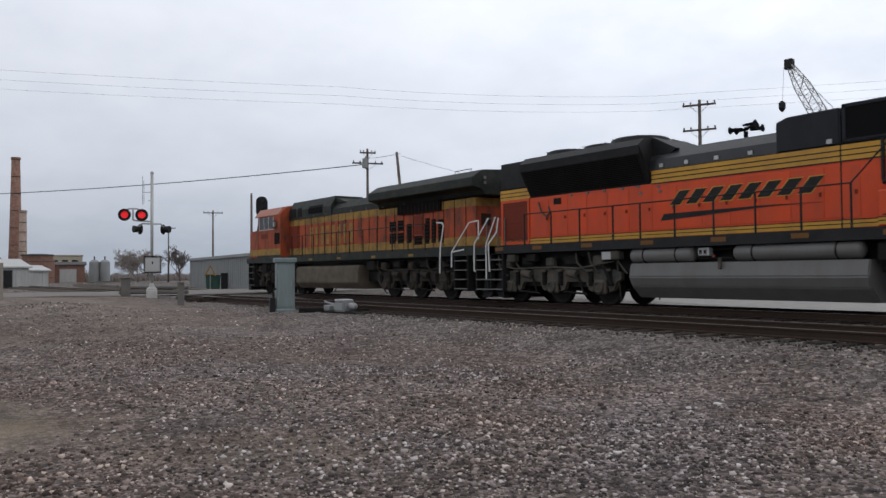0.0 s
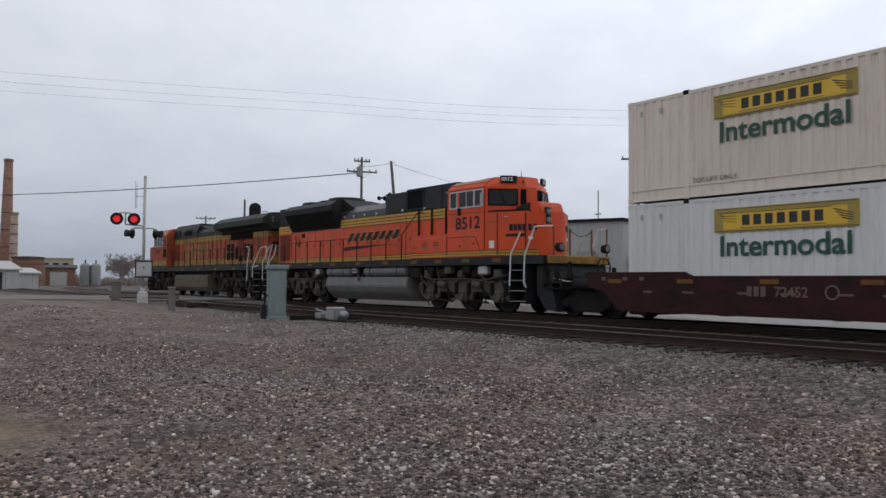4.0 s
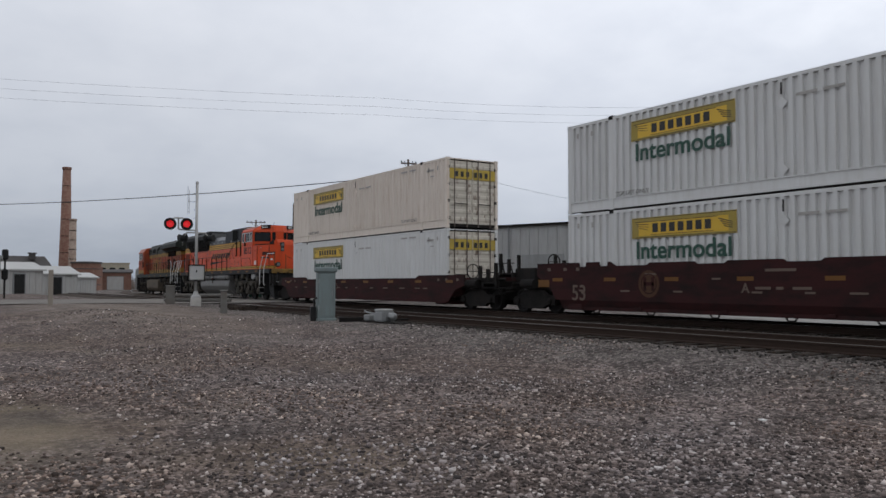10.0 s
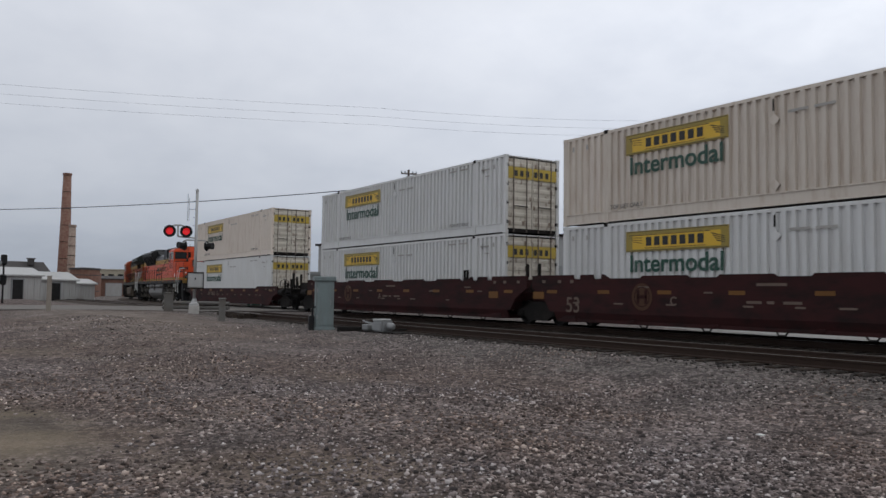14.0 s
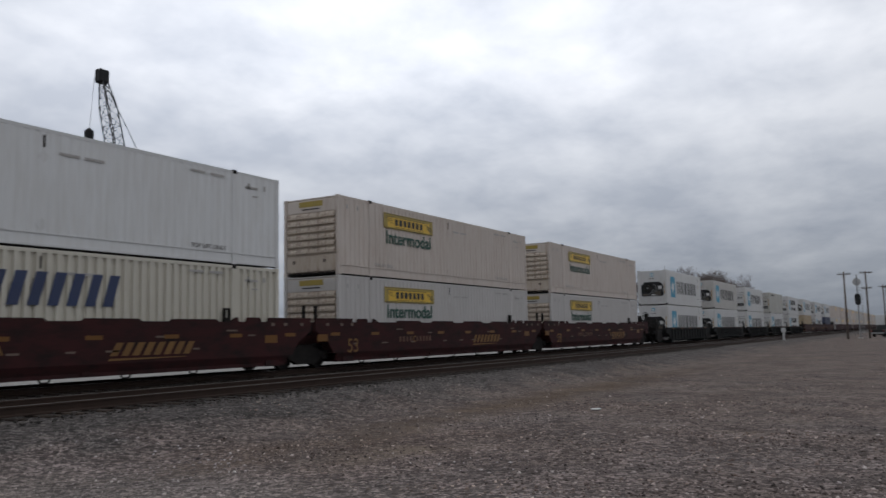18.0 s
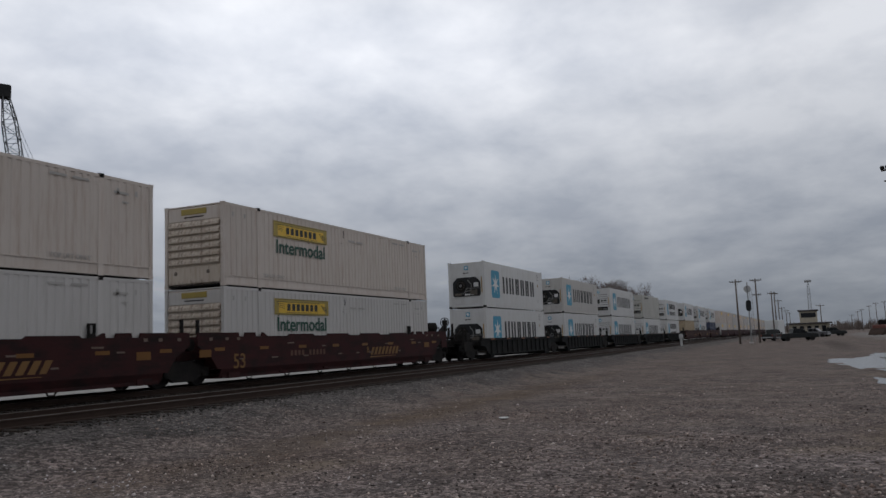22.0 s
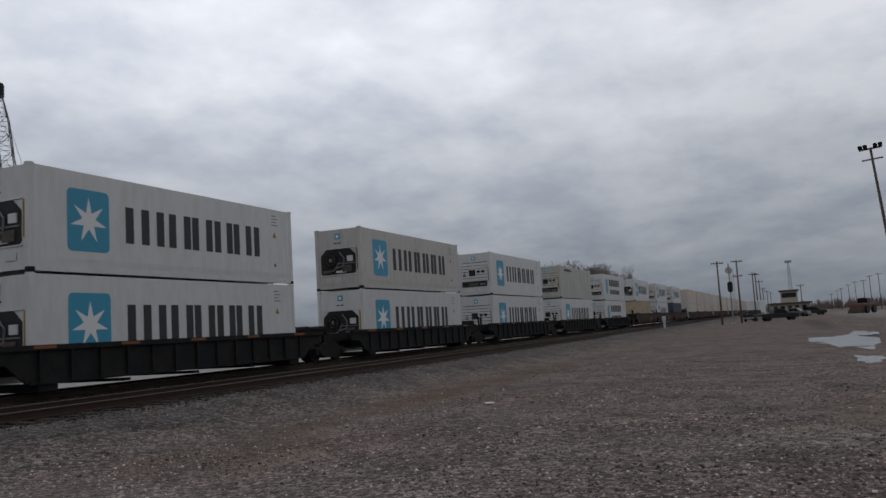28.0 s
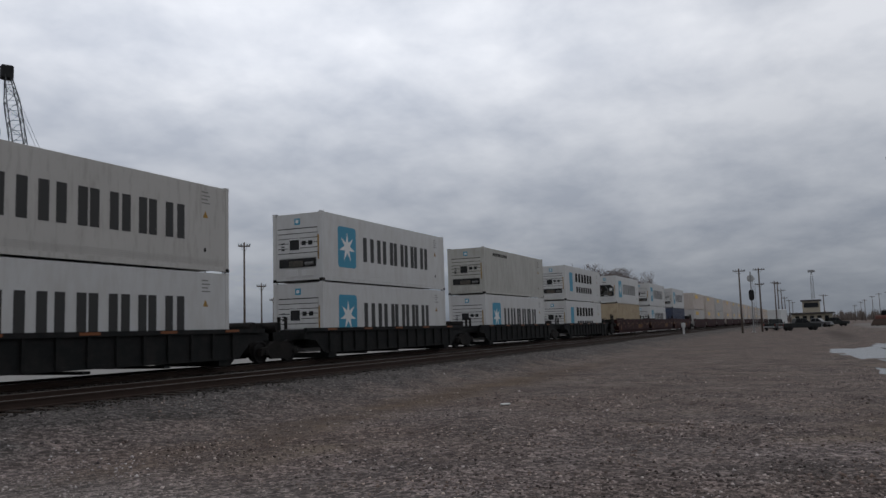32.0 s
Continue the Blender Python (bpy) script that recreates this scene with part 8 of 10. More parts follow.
CRANED = mat("dark_crane_lattice", (0.10, 0.105, 0.108), (0.06, 0.062, 0.065), 0.6, s1=1)
RUSTBODY = mat("rust_brown_paint", (0.13, 0.045, 0.032), (0.09, 0.034, 0.026), 0.7, s1=1)
CABLE = mat("black_cable", (0.03, 0.03, 0.032), (0.022, 0.022, 0.024), 0.6, bump=0)
REDLENS = mat("red_signal_lens", (1.0, 0.03, 0.035), (0.8, 0.02, 0.03), 0.3, bump=0, emit=0.8)
WATER = None


def spot(az, r, z=None):
    """A place at a compass bearing from the stand, in degrees clockwise from the y axis, on the ground unless z is given."""
    x, y = r * math.sin(radians(az)), r * math.cos(radians(az))
    return Vector((x, y, ground_z(x, y) if z is None else z))


def rise(r, el):
    """The height above the rail of something seen at an elevation el from r metres off."""
    return EYE.z + r * math.tan(radians(el))


def facing(p, extra=0):
    """A pose at p whose -y side faces the stand."""
    return pose(p.x, p.y, p.z, 0, 0, math.degrees(math.atan2(p.y, p.x)) - 90 + extra)


# -- the road over the crossing
def crossing():
    xs = [-55.5 + 13.5 * i / 10 for i in range(11)]
    ys = [-160 + i * 4 for i in range(90)]
    bm = bmesh.new()
    def rz(x, y):
        return max(ground_z(x, y), ground_z(-49, y)) + 0.03 if not 11.5 < y < 22.5 else 0.004
    grid = [[bm.verts.new((x + (0.0 if y < 25 else 0.0), y, rz(x, y))) for x in xs] for y in ys]
    for a, b in zip(grid, grid[1:]):
        for i in range(10):
            bm.faces.new((a[i], a[i + 1], b[i + 1], b[i]))
    solid("road", bm, ROAD, "worn grey asphalt road over the level crossing", "road", kind="structure")


crossing()


def track_bed(line, u0, u1):
    """A low dark bank of ballast under a far stretch of track."""
    bm = bmesh.new()
    rows = []
    for i in range(61):
        p, h = line(u0 + (u1 - u0) * i / 60)
        side = Vector((-math.sin(h), math.cos(h), 0))
        rows.append([bm.verts.new(p + side * a + Vector((0, 0, z))) for a, z in ((-2.4, -0.3), (-1.75, -0.07), (1.75, -0.07), (2.4, -0.3))])
    for a, b in zip(rows, rows[1:]):
        for k in range(3):
            bm.faces.new((a[k], b[k], b[k + 1], a[k + 1]))
    solid("track_bed", bm, BALLAST, "dark brown ballast bank under the far track", "ballast", kind="structure")


BALLAST = mat("dark_brown_ballast", (0.075, 0.06, 0.05), (0.045, 0.038, 0.033), 0.95, s1=0.8, s2=18, bump=0.25, dirt=(0.14, 0.115, 0.095), amount=0.5, spec=0.1)
track_bed(rail_line, -240, -56.5)
track_bed(lambda u: (Vector((u, NEAR_Y, 0)), 0.0), -240, -56.5)


def crossing_signal():
    p = spot(-74.3, 41.0)
    p.z = 0.06
    s = thing("crossing_signal", "silver crossing signal mast with red flashing lamps", "crossing signal", facing(p))
    top = rise(41, 6.78) - p.z
    lamp = rise(41, 4.0) - p.z
    part("foundation", soften(boxes((-0.25, 0.25, -0.25, 0.25, -0.3, 0.28)), 0.03), CONCRETE, s)
    part("base_flange", lathe(bmesh.new(), [(0.24, 0.28), (0.24, 0.34), (0.13, 0.42), (0.1, 0.6)], n=14), ALU, s)
    part("mast", rods(0.07, [(0, 0, 0.3), (0, 0, top)], n=14), ALU, s, "silver tubular mast", True)
    part("mast_cap", lathe(bmesh.new(), [(0.08, top), (0.08, top + 0.08), (0.02, top + 0.12)], n=12), ALU, s)
    jb = part("junction_box", soften(boxes((-0.33, 0.39, -0.26, 0.12, 1.12, 1.84)), 0.03), ALU, s, "grey junction box")
    part("box_door", boxes((-0.28, 0.32, -0.285, -0.26, 1.18, 1.78)), ALU, jb)
    part("box_rim", boxes((-0.36, 0.42, -0.29, 0.14, 1.84, 1.88), (-0.36, -0.33, -0.27, 0.12, 1.1, 1.84), (0.39, 0.42, -0.27, 0.12, 1.1, 1.84), (-0.36, 0.42, -0.27, 0.12, 1.07, 1.12)), GRIME, jb, "dark box rim")
    part("box_latch", boxes((0.0, 0.05, -0.3, -0.285, 1.5, 1.62)), GRIME, jb)
    # pair on the near side, carried out to the side on a bracket
    br = part("bracket", rods(0.04, [(0, 0, lamp - 0.3), (-0.25, -0.1, lamp - 0.28), (-0.84, -0.16, lamp - 0.25), (-0.84, -0.16, lamp + 0.3)],
                              [(-1.2, -0.16, lamp + 0.2), (-1.0, -0.16, lamp + 0.3), (-0.68, -0.16, lamp + 0.3), (-0.46, -0.16, lamp + 0.2)]), ALU, s)
    for x in (-1.22, -0.46):
        d = part("lamp_disc", lathe(bmesh.new(), [(0.29, -0.22), (0.29, -0.24), (0.1, -0.245)], (x, 0, lamp), "y", 26), BLACK, br, "black round background")
        part("lamp_lens", lathe(bmesh.new(), [(0.165, -0.246), (0.15, -0.275), (0.08, -0.295)], (x, 0, lamp), "y", 22), REDLENS, d, "lit red lens")
        bm = bmesh.new()
        for k in range(10):
            a, b = radians(10 + 16 * k), radians(10 + 16 * (k + 1))
            vs = [bm.verts.new((x + 0.19 * math.cos(q), yy, lamp + 0.19 * math.sin(q))) for q, yy in ((a, -0.24), (b, -0.24), (b, -0.5), (a, -0.5))]
            bm.faces.new(vs)
        part("lamp_hood", bm, BLACK, d)
    # side pair below, seen from its edge
    b2 = part("bracket", rods(0.035, [(-0.58, 0.1, lamp - 0.58), (-0.45, 0, lamp - 0.40), (0.40, 0, lamp - 0.40), (0.54, 0.1, lamp - 0.58)]), ALU, s)
    for x, turn in ((-0.56, -60), (0.54, 60)):
        m = Matrix.Translation((x, 0.12, lamp - 0.66)) @ Matrix.Rotation(radians(turn), 4, "Z")
        bm = lathe(bmesh.new(), [(0.24, 0.05), (0.25, 0.03), (0.14, 0.0), (0.17, -0.3), (0.15, -0.3)], (0, 0, 0), "y", 18)
        bmesh.ops.transform(bm, matrix=m, verts=bm.verts[:])
        part("side_lamp", bm, BLACK, b2, "black hooded lamp")
    part("aerial", rods(0.012, [(-0.42, 0, top - 1.5), (-0.42, 0, top - 0.15)], [(-0.42, 0, top - 0.9), (0, 0, top - 0.9)], [(-0.36, 0, top - 1.45), (-0.36, 0, top - 0.35)]), GALV, s)
    for k in range(4):
        part("mast_step", rods(0.012, [(-0.02, -0.02, top - 0.5 - k * 0.4), (-0.16, -0.05, top - 0.5 - k * 0.4)]), GALV, s)
    # beam on two posts that shields the mast
    for az, r, hw in ((-75.94, 42.0, 0.22), (-72.46, 33.5, 0.13)):
        q = spot(az, r)
        g = thing("guard_post", "grey weathered steel barrier post in gravel beside the road", "guard post", facing(q), group="guard posts")
        part("post", soften(boxes((-hw, hw, -0.1, 0.1, -0.15, 0.86)), 0.02), GUARD, g)
        part("cap", soften(boxes((-hw - 0.03, hw + 0.03, -0.13, 0.13, 0.86, 0.93)), 0.03), GUARD, g)
    a, b = spot(-76.3, 43.2), spot(-72.0, 41.5)
    g = thing("guard_rail", "galvanised guard rail behind the crossing mast", "guard rail", Matrix.Translation(a))
    d = b - a
    for z in (0.18, 0.42):
        part("rail_beam", rods(0.09, [Vector((0, 0, z)), Vector((d.x, d.y, z))], n=8), GUARD, g)
    for k in (0.1, 0.5, 0.9):
        part("post", rods(0.07, [d * k + Vector((0, 0, -0.2)), d * k + Vector((0, 0, 0.52))]), GUARD, g)


crossing_signal()


def signal_case():
    p = Vector((-25.4, 11.55, 0))
    p.z = ground_z(p.x, p.y) - 0.02
    c = thing("signal_case", "grey-green steel signal case on the gravel", "signal case", facing(p, 8))
    h = rise(27.9, 1.12) - p.z
    part("pedestal", soften(boxes((-0.34, 0.34, -0.3, 0.3, 0.0, 0.10)), 0.02), CASE, c)
    part("body", soften(boxes((-0.30, 0.30, -0.26, 0.26, 0.08, h - 0.14)), 0.015), CASE, c)
    part("hood", soften(boxes((-0.36, 0.36, -0.32, 0.32, h - 0.16, h)), 0.025), CASE, c, "overhanging lid")
    d = part("door", soften(boxes((-0.26, 0.27, -0.275, -0.258, 0.18, h - 0.24)), 0.006), CASE, c)
    part("handle", rods(0.015, [(0.18, -0.3, 0.85), (0.18, -0.3, 1.05)]), GALV, d)
    for z in (0.4, 1.3):
        part("hinge", rods(0.02, [(-0.27, -0.27, z), (-0.27, -0.27, z + 0.12)]), GALV, d)
    part("conduit", rods(0.03, [(-0.40, -0.1, -0.05), (-0.40, -0.1, 0.75), (-0.3, -0.1, 0.8)]), BLACK, c, "dark cable conduit")
    part("conduit_box", soften(boxes((-0.52, -0.34, -0.18, 0.1, -0.02, 0.5)), 0.02), BLACK, c)
    # low cable trunking along to the point machine
    q = Vector((-23.9, 11.9, 0))
    q.z = ground_z(q.x, q.y)
    solid("trunking_box", soften(boxes((-0.5, 0.5, -0.12, 0.12, -0.05, 0.14)), 0.02), GRIME, "dark steel cable box lying on the ballast", "cable box", facing(q, 10))


def switch_machine():
    p = Vector((-22.4, 12.3, -0.2))
    c = thing("switch_machine", "pale grey switch machine bolted to the ties", "switch machine", pose(p.x, p.y, p.z, 0, 0, 4))
    part("gear_box", soften(boxes((-0.45, 0.15, -0.24, 0.24, 0.02, 0.36)), 0.05, 2), GALV, c, "pale grey gear housing")
    part("motor", lathe(bmesh.new(), [(0.06, 0.15), (0.11, 0.17), (0.11, 0.42), (0.06, 0.46)], (0, 0, 0.2), "x", 14), GALV, c, "round motor housing", True)
    part("cover", soften(boxes((-0.42, 0.05, -0.22, 0.2, 0.36, 0.42)), 0.02), ALU, c)
    part("base_plate", boxes((-1.1, 0.9, -0.3, 0.3, -0.02, 0.03)), GRIME, c)
    part("hand_throw_lever", rods(0.03, [(-0.55, -0.1, 0.25), (-1.0, -0.12, 0.3), (-1.15, -0.12, 0.34)]), GALV, c)
    part("circuit_box", soften(boxes((-1.2, -0.85, -0.15, 0.18, 0.03, 0.22)), 0.03), GALV, c)
    part("throw_rod", rods(0.03, [(-0.1, 0.2, 0.08), (-0.1, 2.9, 0.06)]), GRIME, c)
    part("throw_rod", rods(0.025, [(-0.9, 0.15, 0.08), (-0.9, 2.9, 0.05)]), GRIME, c)


signal_case()
switch_machine()


def marker_post():
    p = Vector((-2.9, 12.1, 0))
    p.z = ground_z(p.x, p.y) - 0.05
    c = thing("marker_post", "thin grey steel post with a yellow warning plate", "marker post", facing(p))
    top, low = rise(12.44, 4.75) - p.z, rise(12.44, 2.25) - p.z
    part("post", boxes((-0.025, 0.025, -0.02, 0.02, 0, low + 0.1)), GALV, c)
    pl = part("plate", soften(boxes((-0.085, 0.085, -0.035, -0.025, low, top)), 0.008), mat("orange_yellow_plate", (0.80, 0.36, 0.015), (0.72, 0.31, 0.015), 0.5, bump=0.01), c, "orange-yellow plate")
    rng = random.Random(3)
    for k in range(7):
        z = top - 0.05 - k * (top - low - 0.06) / 7
        part("marking_bar", boxes((-0.05, 0.05 - 0.03 * (k % 2), -0.039, -0.035, z - 0.022, z)), mat("dull_brown_print", (0.42, 0.18, 0.015), (0.38, 0.16, 0.015), 0.6, bump=0) if k == 0 else bpy.data.materials["dull_brown_print"], pl)


marker_post()


def timber_pile():
    p = spot(-71.6, 39.5)
    c = thing("timber_pile", "dark old ties lying loose on the gravel", "timber pile", Matrix.Translation(p))
    rng = random.Random(2)
    for k in range(5):
        m = pose(rng.uniform(-1, 1), rng.uniform(-0.6, 0.6), 0.06 + 0.05 * (k // 3), 0, rng.uniform(-4, 4), 70 + rng.uniform(-30, 30))
        bm = boxes((-0.11, 0.11, -1.2, 1.2, -0.08, 0.08))
        bmesh.ops.transform(bm, matrix=m, verts=bm.verts[:])
        part("timber", bm, TIE, c)


timber_pile()
q = spot(-83.2, 36.0)
solid("fence_post", soften(boxes((-0.09, 0.09, -0.06, 0.06, -0.2, rise(36, 0.87) - q.z)), 0.015), mat("weathered_grey_board", (0.28, 0.25, 0.21), (0.22, 0.19, 0.16), 0.9, bump=0.2),
      "weathered grey wooden post in the gravel", "post", facing(q))


# -- poles and wires
def utility_pole(az, r, el_top, arms=((0.0, 2.4),), lean=0, label="weathered wooden utility pole with crossarm", extras=True, rad=0.15, turn=0):
    p = spot(az, r)
    top = rise(r, el_top) - p.z
    c = thing("utility_pole", label, "utility pole", facing(p, turn) @ pose(0, 0, 0, 0, lean), group="utility poles")
    bm = rod(bmesh.new(), (0, 0, -0.5), (0, 0, top), rad, rad * 0.62, n=10)
    part("pole", bm, POLEWOOD, c, smooth=True)
    for drop, w in arms:
        z = top - 0.35 - drop
        a = part("crossarm", boxes((-w / 2, w / 2, -0.2, -0.1, z - 0.06, z + 0.06)), POLEWOOD, c)
        for k in (-0.46, -0.25, 0.25, 0.46):
            part("insulator", lathe(bmesh.new(), [(0.02, z + 0.05), (0.05, z + 0.1), (0.06, z + 0.17), (0.03, z + 0.22)], (k * w, -0.15, 0), "z", 8), CASE, a)
        part("brace", rods(0.018, [(-w * 0.3, -0.15, z), (0, -0.12, z - 0.55), (w * 0.3, -0.15, z)], n=5), GALV, a)
    return p, top


def wire(name, label, pts, r, sag=0.0, n=14):
    path = []
    for a, b in zip(pts, pts[1:]):
        a, b = Vector(a), Vector(b)
        for i in range(n + 1):
            k = i / n
            path.append(a.lerp(b, k) - Vector((0, 0, sag * 4 * k * (1 - k))))
    bm = bmesh.new()
    for a, b in zip(path, path[1:]):
        if (b - a).length > 1e-4:
            rod(bm, a, b, r, n=4)
    solid(name, bm, CABLE, label, "wire")


p1, t1 = utility_pole(-59.75, 65, 8.78, ((0.0, 1.3), (0.85, 2.5)), turn=12, label="wooden utility pole with two crossarms and gear")
tr = thing("pole_transformer", "grey pole-top transformer can", "transformer", Matrix.Translation(p1 + Vector((0.15, -0.3, t1 - 1.6))))
part("can", lathe(bmesh.new(), [(0.2, 0), (0.23, 0.05), (0.23, 0.75), (0.1, 0.82)], (0, 0, 0), "z", 14), GALV, tr)
part("bushing", rods(0.03, [(0.05, 0, 0.8), (0.05, 0, 1.0)]), CASE, tr)
utility_pole(-56.8, 62, 8.6, (), lean=-5.2, label="bare leaning wooden pole", rad=0.17)
utility_pole(-36.6, 52, 11.45, ((0.0, 2.0), (1.55, 2.0)), label="tall wooden utility pole with two crossarms", turn=-10)
p2, t2 = utility_pole(-40.25, 56, 8.97, ((0.0, 2.3),), label="wooden utility pole with one crossarm and a transformer")
tr = thing("pole_transformer", "grey pole-top transformer can", "transformer", Matrix.Translation(p2 + Vector((-0.3, -0.25, t2 - 3.3))))
part("can", lathe(bmesh.new(), [(0.22, 0), (0.26, 0.05), (0.26, 0.85), (0.1, 0.95)], (0, 0, 0), "z", 14), GALV, tr)
part("bushing", rods(0.03, [(0.05, 0, 0.9), (0.05, 0, 1.15)]), CASE, tr)
utility_pole(-36.96, 46, 6.5, (), label="bare dark wooden pole beside the tall one", rad=0.16)
utility_pole(-67.8, 63, 5.6, (), label="bare dark wooden pole", rad=0.12)
utility_pole(-70.37, 110, 4.4, ((0.0, 2.5),), label="distant wooden pole with one crossarm")
utility_pole(-73.25, 140, 3.3, ((0.0, 2.2),), label="distant wooden pole with one crossarm")
wire("cable", "thick black overhead cable", [spot(-59.85, 65, rise(65, 7.7)), (-110, 0, 9.99), (-164, -32.6, 10.2)], 0.042, 0.59, 30)
wire("cable", "thin black overhead cable", [spot(-59.85, 65, rise(65, 8.1)), spot(-57.4, 62, rise(62, 8.45))], 0.02, 0.05)
wire("cable", "thin black overhead cable", [spot(-57.4, 62, rise(62, 8.3)), spot(-46, 90, rise(90, 5.6))], 0.014, 0.4)
for k in range(3):
    wire("power_line", "faint high power line", [spot(-100, 120 + 2 * k, rise(122, 11.6 - 0.35 * k)), spot(-62, 100 + 2 * k, rise(101, 12.9 - 0.35 * k)), spot(-40, 108 + 2 * k, rise(109, 11.8 - 0.3 * k)),
                                                 spot(12, 190 + 2 * k, rise(191, 8.0 - 0.25 * k)), spot(40, 330, rise(330, 4.5 - 0.2 * k))], 0.012, 0.5)


def block_signal(az, r, el_top, label, heads=1):
    p = spot(az, r)
    top = rise(r, el_top) - p.z
    c = thing("block_signal", label, "railway signal", facing(p), group="block signals")
    part("mast", rods(0.08, [(0, 0, -0.2), (0, 0, top)], n=10), GALV, c)
    part("foundation", boxes((-0.3, 0.3, -0.3, 0.3, -0.3, 0.15)), CONCRETE, c)
    for k in range(heads):
        z = top - 0.55 - k * 3.0
        h = part("signal_target", prism(bmesh.new(), rounded(-0.42, 0.42, z - 0.75, z + 0.75, 0.40, 5), -0.16, -0.13), BLACK, c, "black oval target")
        for dz in (-0.4, 0, 0.4):
            part("lamp_hood", lathe(bmesh.new(), [(0.13, -0.45), (0.13, -0.16)], (0, 0, z + dz), "y", 10), BLACK, h)
    part("ladder", rods(0.02, [(0.25, 0.1, 0), (0.25, 0.1, top - 1)], [(0.55, 0.1, 0), (0.55, 0.1, top - 1)], *[[(0.25, 0.1, 0.4 + 0.4 * i), (0.55, 0.1, 0.4 + 0.4 * i)] for i in range(int((top - 1.4) / 0.4))], n=5), GALV, c)
    return c


block_signal(-67.1, 60, 5.2, "tall block signal with a black oval head")
p = spot(-85.8, 62)
dw = thing("dwarf_signal", "short black signal post with two heads", "railway signal", facing(p))
part("mast", rods(0.06, [(0, 0, 0), (0, 0, rise(62, 2.1) - p.z)]), BLACK, dw)
for z in (rise(62, 1.8) - p.z, rise(62, 0.55) - p.z):
    part("signal_head", soften(boxes((-0.2, 0.2, -0.25, 0.1, z - 0.35, z + 0.35)), 0.08), BLACK, dw)


# -- buildings
def sheeted(bm, w, d, h, pitch=0.6):
    """A plain building body."""
    return box(bm, -w / 2, w / 2, 0, d, 0, h)


def wall_ribs(parent, w, h, wall, pitch=0.6, start=None):
    n, rib = int(w / pitch), None
    for i in range(n + 1):
        m = pose(-w / 2 + i * w / n, 0, 0)
        if start is not None and m.translation.x < start:
            continue
        if rib is None:
            rib = part("wall_rib", boxes((-0.04, 0.04, -0.04, -0.002, 0, h)), wall, parent)
            rib.matrix_basis = m
        else:
            share(rib, parent, m)


def shed(az, r, w, d, h, wall, roof, label, gable=0.0, doors=(), turn=0, eave=0.25, windows=(), name="shed"):
    """A building whose front faces the stand; gable: rise of its roof ridge, which runs along the front."""
    p = spot(az, r)
    c = thing(name, label, "building", facing(p, turn), group="buildings")
    wb_ = part("wall", sheeted(bmesh.new(), w, d, h), wall, c)
    if wall in (METALSHED, GREYSHED):
        wall_ribs(wb_, w, h, wall)
    if gable:
        bm = prism(bmesh.new(), [(-eave, h - 0.05), (d / 2, h + gable), (d + eave, h - 0.05), (d + eave, h + 0.1), (d / 2, h + gable + 0.16), (-eave, h + 0.1)], -w / 2 - 0.3, w / 2 + 0.3, "yz")
        part("roof", bm, roof, c)
        for s in (-1, 1):
            x = s * (w / 2 - 0.02)
            part("gable_wall", prism(bmesh.new(), [(0, h), (d / 2, h + gable), (d, h)], x - 0.02, x + 0.02, "yz"), wall, c)
    else:
        part("roof", boxes((-w / 2 - 0.15, w / 2 + 0.15, -0.15, d + 0.15, h, h + 0.22)), roof, c)
    for x, dw_, dh in doors:
        f = part("door", boxes((x - dw_ / 2, x + dw_ / 2, -0.10, -0.05, 0.02, dh)), BLACK if dw_ < 2 else METALSHED, c)
        part("door_frame", boxes((x - dw_ / 2 - 0.1, x - dw_ / 2, -0.12, -0.03, 0, dh + 0.1), (x + dw_ / 2, x + dw_ / 2 + 0.1, -0.12, -0.03, 0, dh + 0.1), (x - dw_ / 2, x + dw_ / 2, -0.12, -0.03, dh, dh + 0.1)), GREYSHED, f)
    for x, z, ww, wh in windows:
        f = part("window", boxes((x - ww / 2, x + ww / 2, -0.07, -0.045, z, z + wh)), GLASS, c)
        part("window_sill", boxes((x - ww / 2 - 0.08, x + ww / 2 + 0.08, -0.14, -0.04, z - 0.1, z)), CONCRETE, f)
    return c


PALEBRICK = mat("mottled_pale_brick", (0.33, 0.25, 0.2), (0.2, 0.13, 0.1), 0.9, s1=0.7, s2=6, bump=0.15, dirt=(0.42, 0.36, 0.3), amount=0.6)


def chimney(az, r, el, r0, r1, label, brick=CHIMBRICK):
    p = spot(az, r)
    h = rise(r, el) - p.z
    c = thing("chimney", label, "chimney", Matrix.Translation(p))
    part("shaft", lathe(bmesh.new(), [(r0, -0.5), (r0 * 0.98, h * 0.1), (r1, h)], n=20), brick, c, smooth=True)
    part("crown", lathe(bmesh.new(), [(r1, h), (r1 + 0.12, h + 0.1), (r1 + 0.12, h + 0.5), (r1, h + 0.55)], n=20), brick, c)
    part("base", soften(boxes((-r0 * 1.2, r0 * 1.2, -r0 * 1.2, r0 * 1.2, -0.5, 2.5)), 0.1), brick, c)
    for k in range(5):
        part("iron_band", lathe(bmesh.new(), [(r0 + (r1 - r0) * (0.3 + 0.14 * k) + 0.03, h * (0.3 + 0.14 * k)), (r0 + (r1 - r0) * (0.3 + 0.14 * k) + 0.03, h * (0.3 + 0.14 * k) + 0.12)], n=20), GRIME, c)


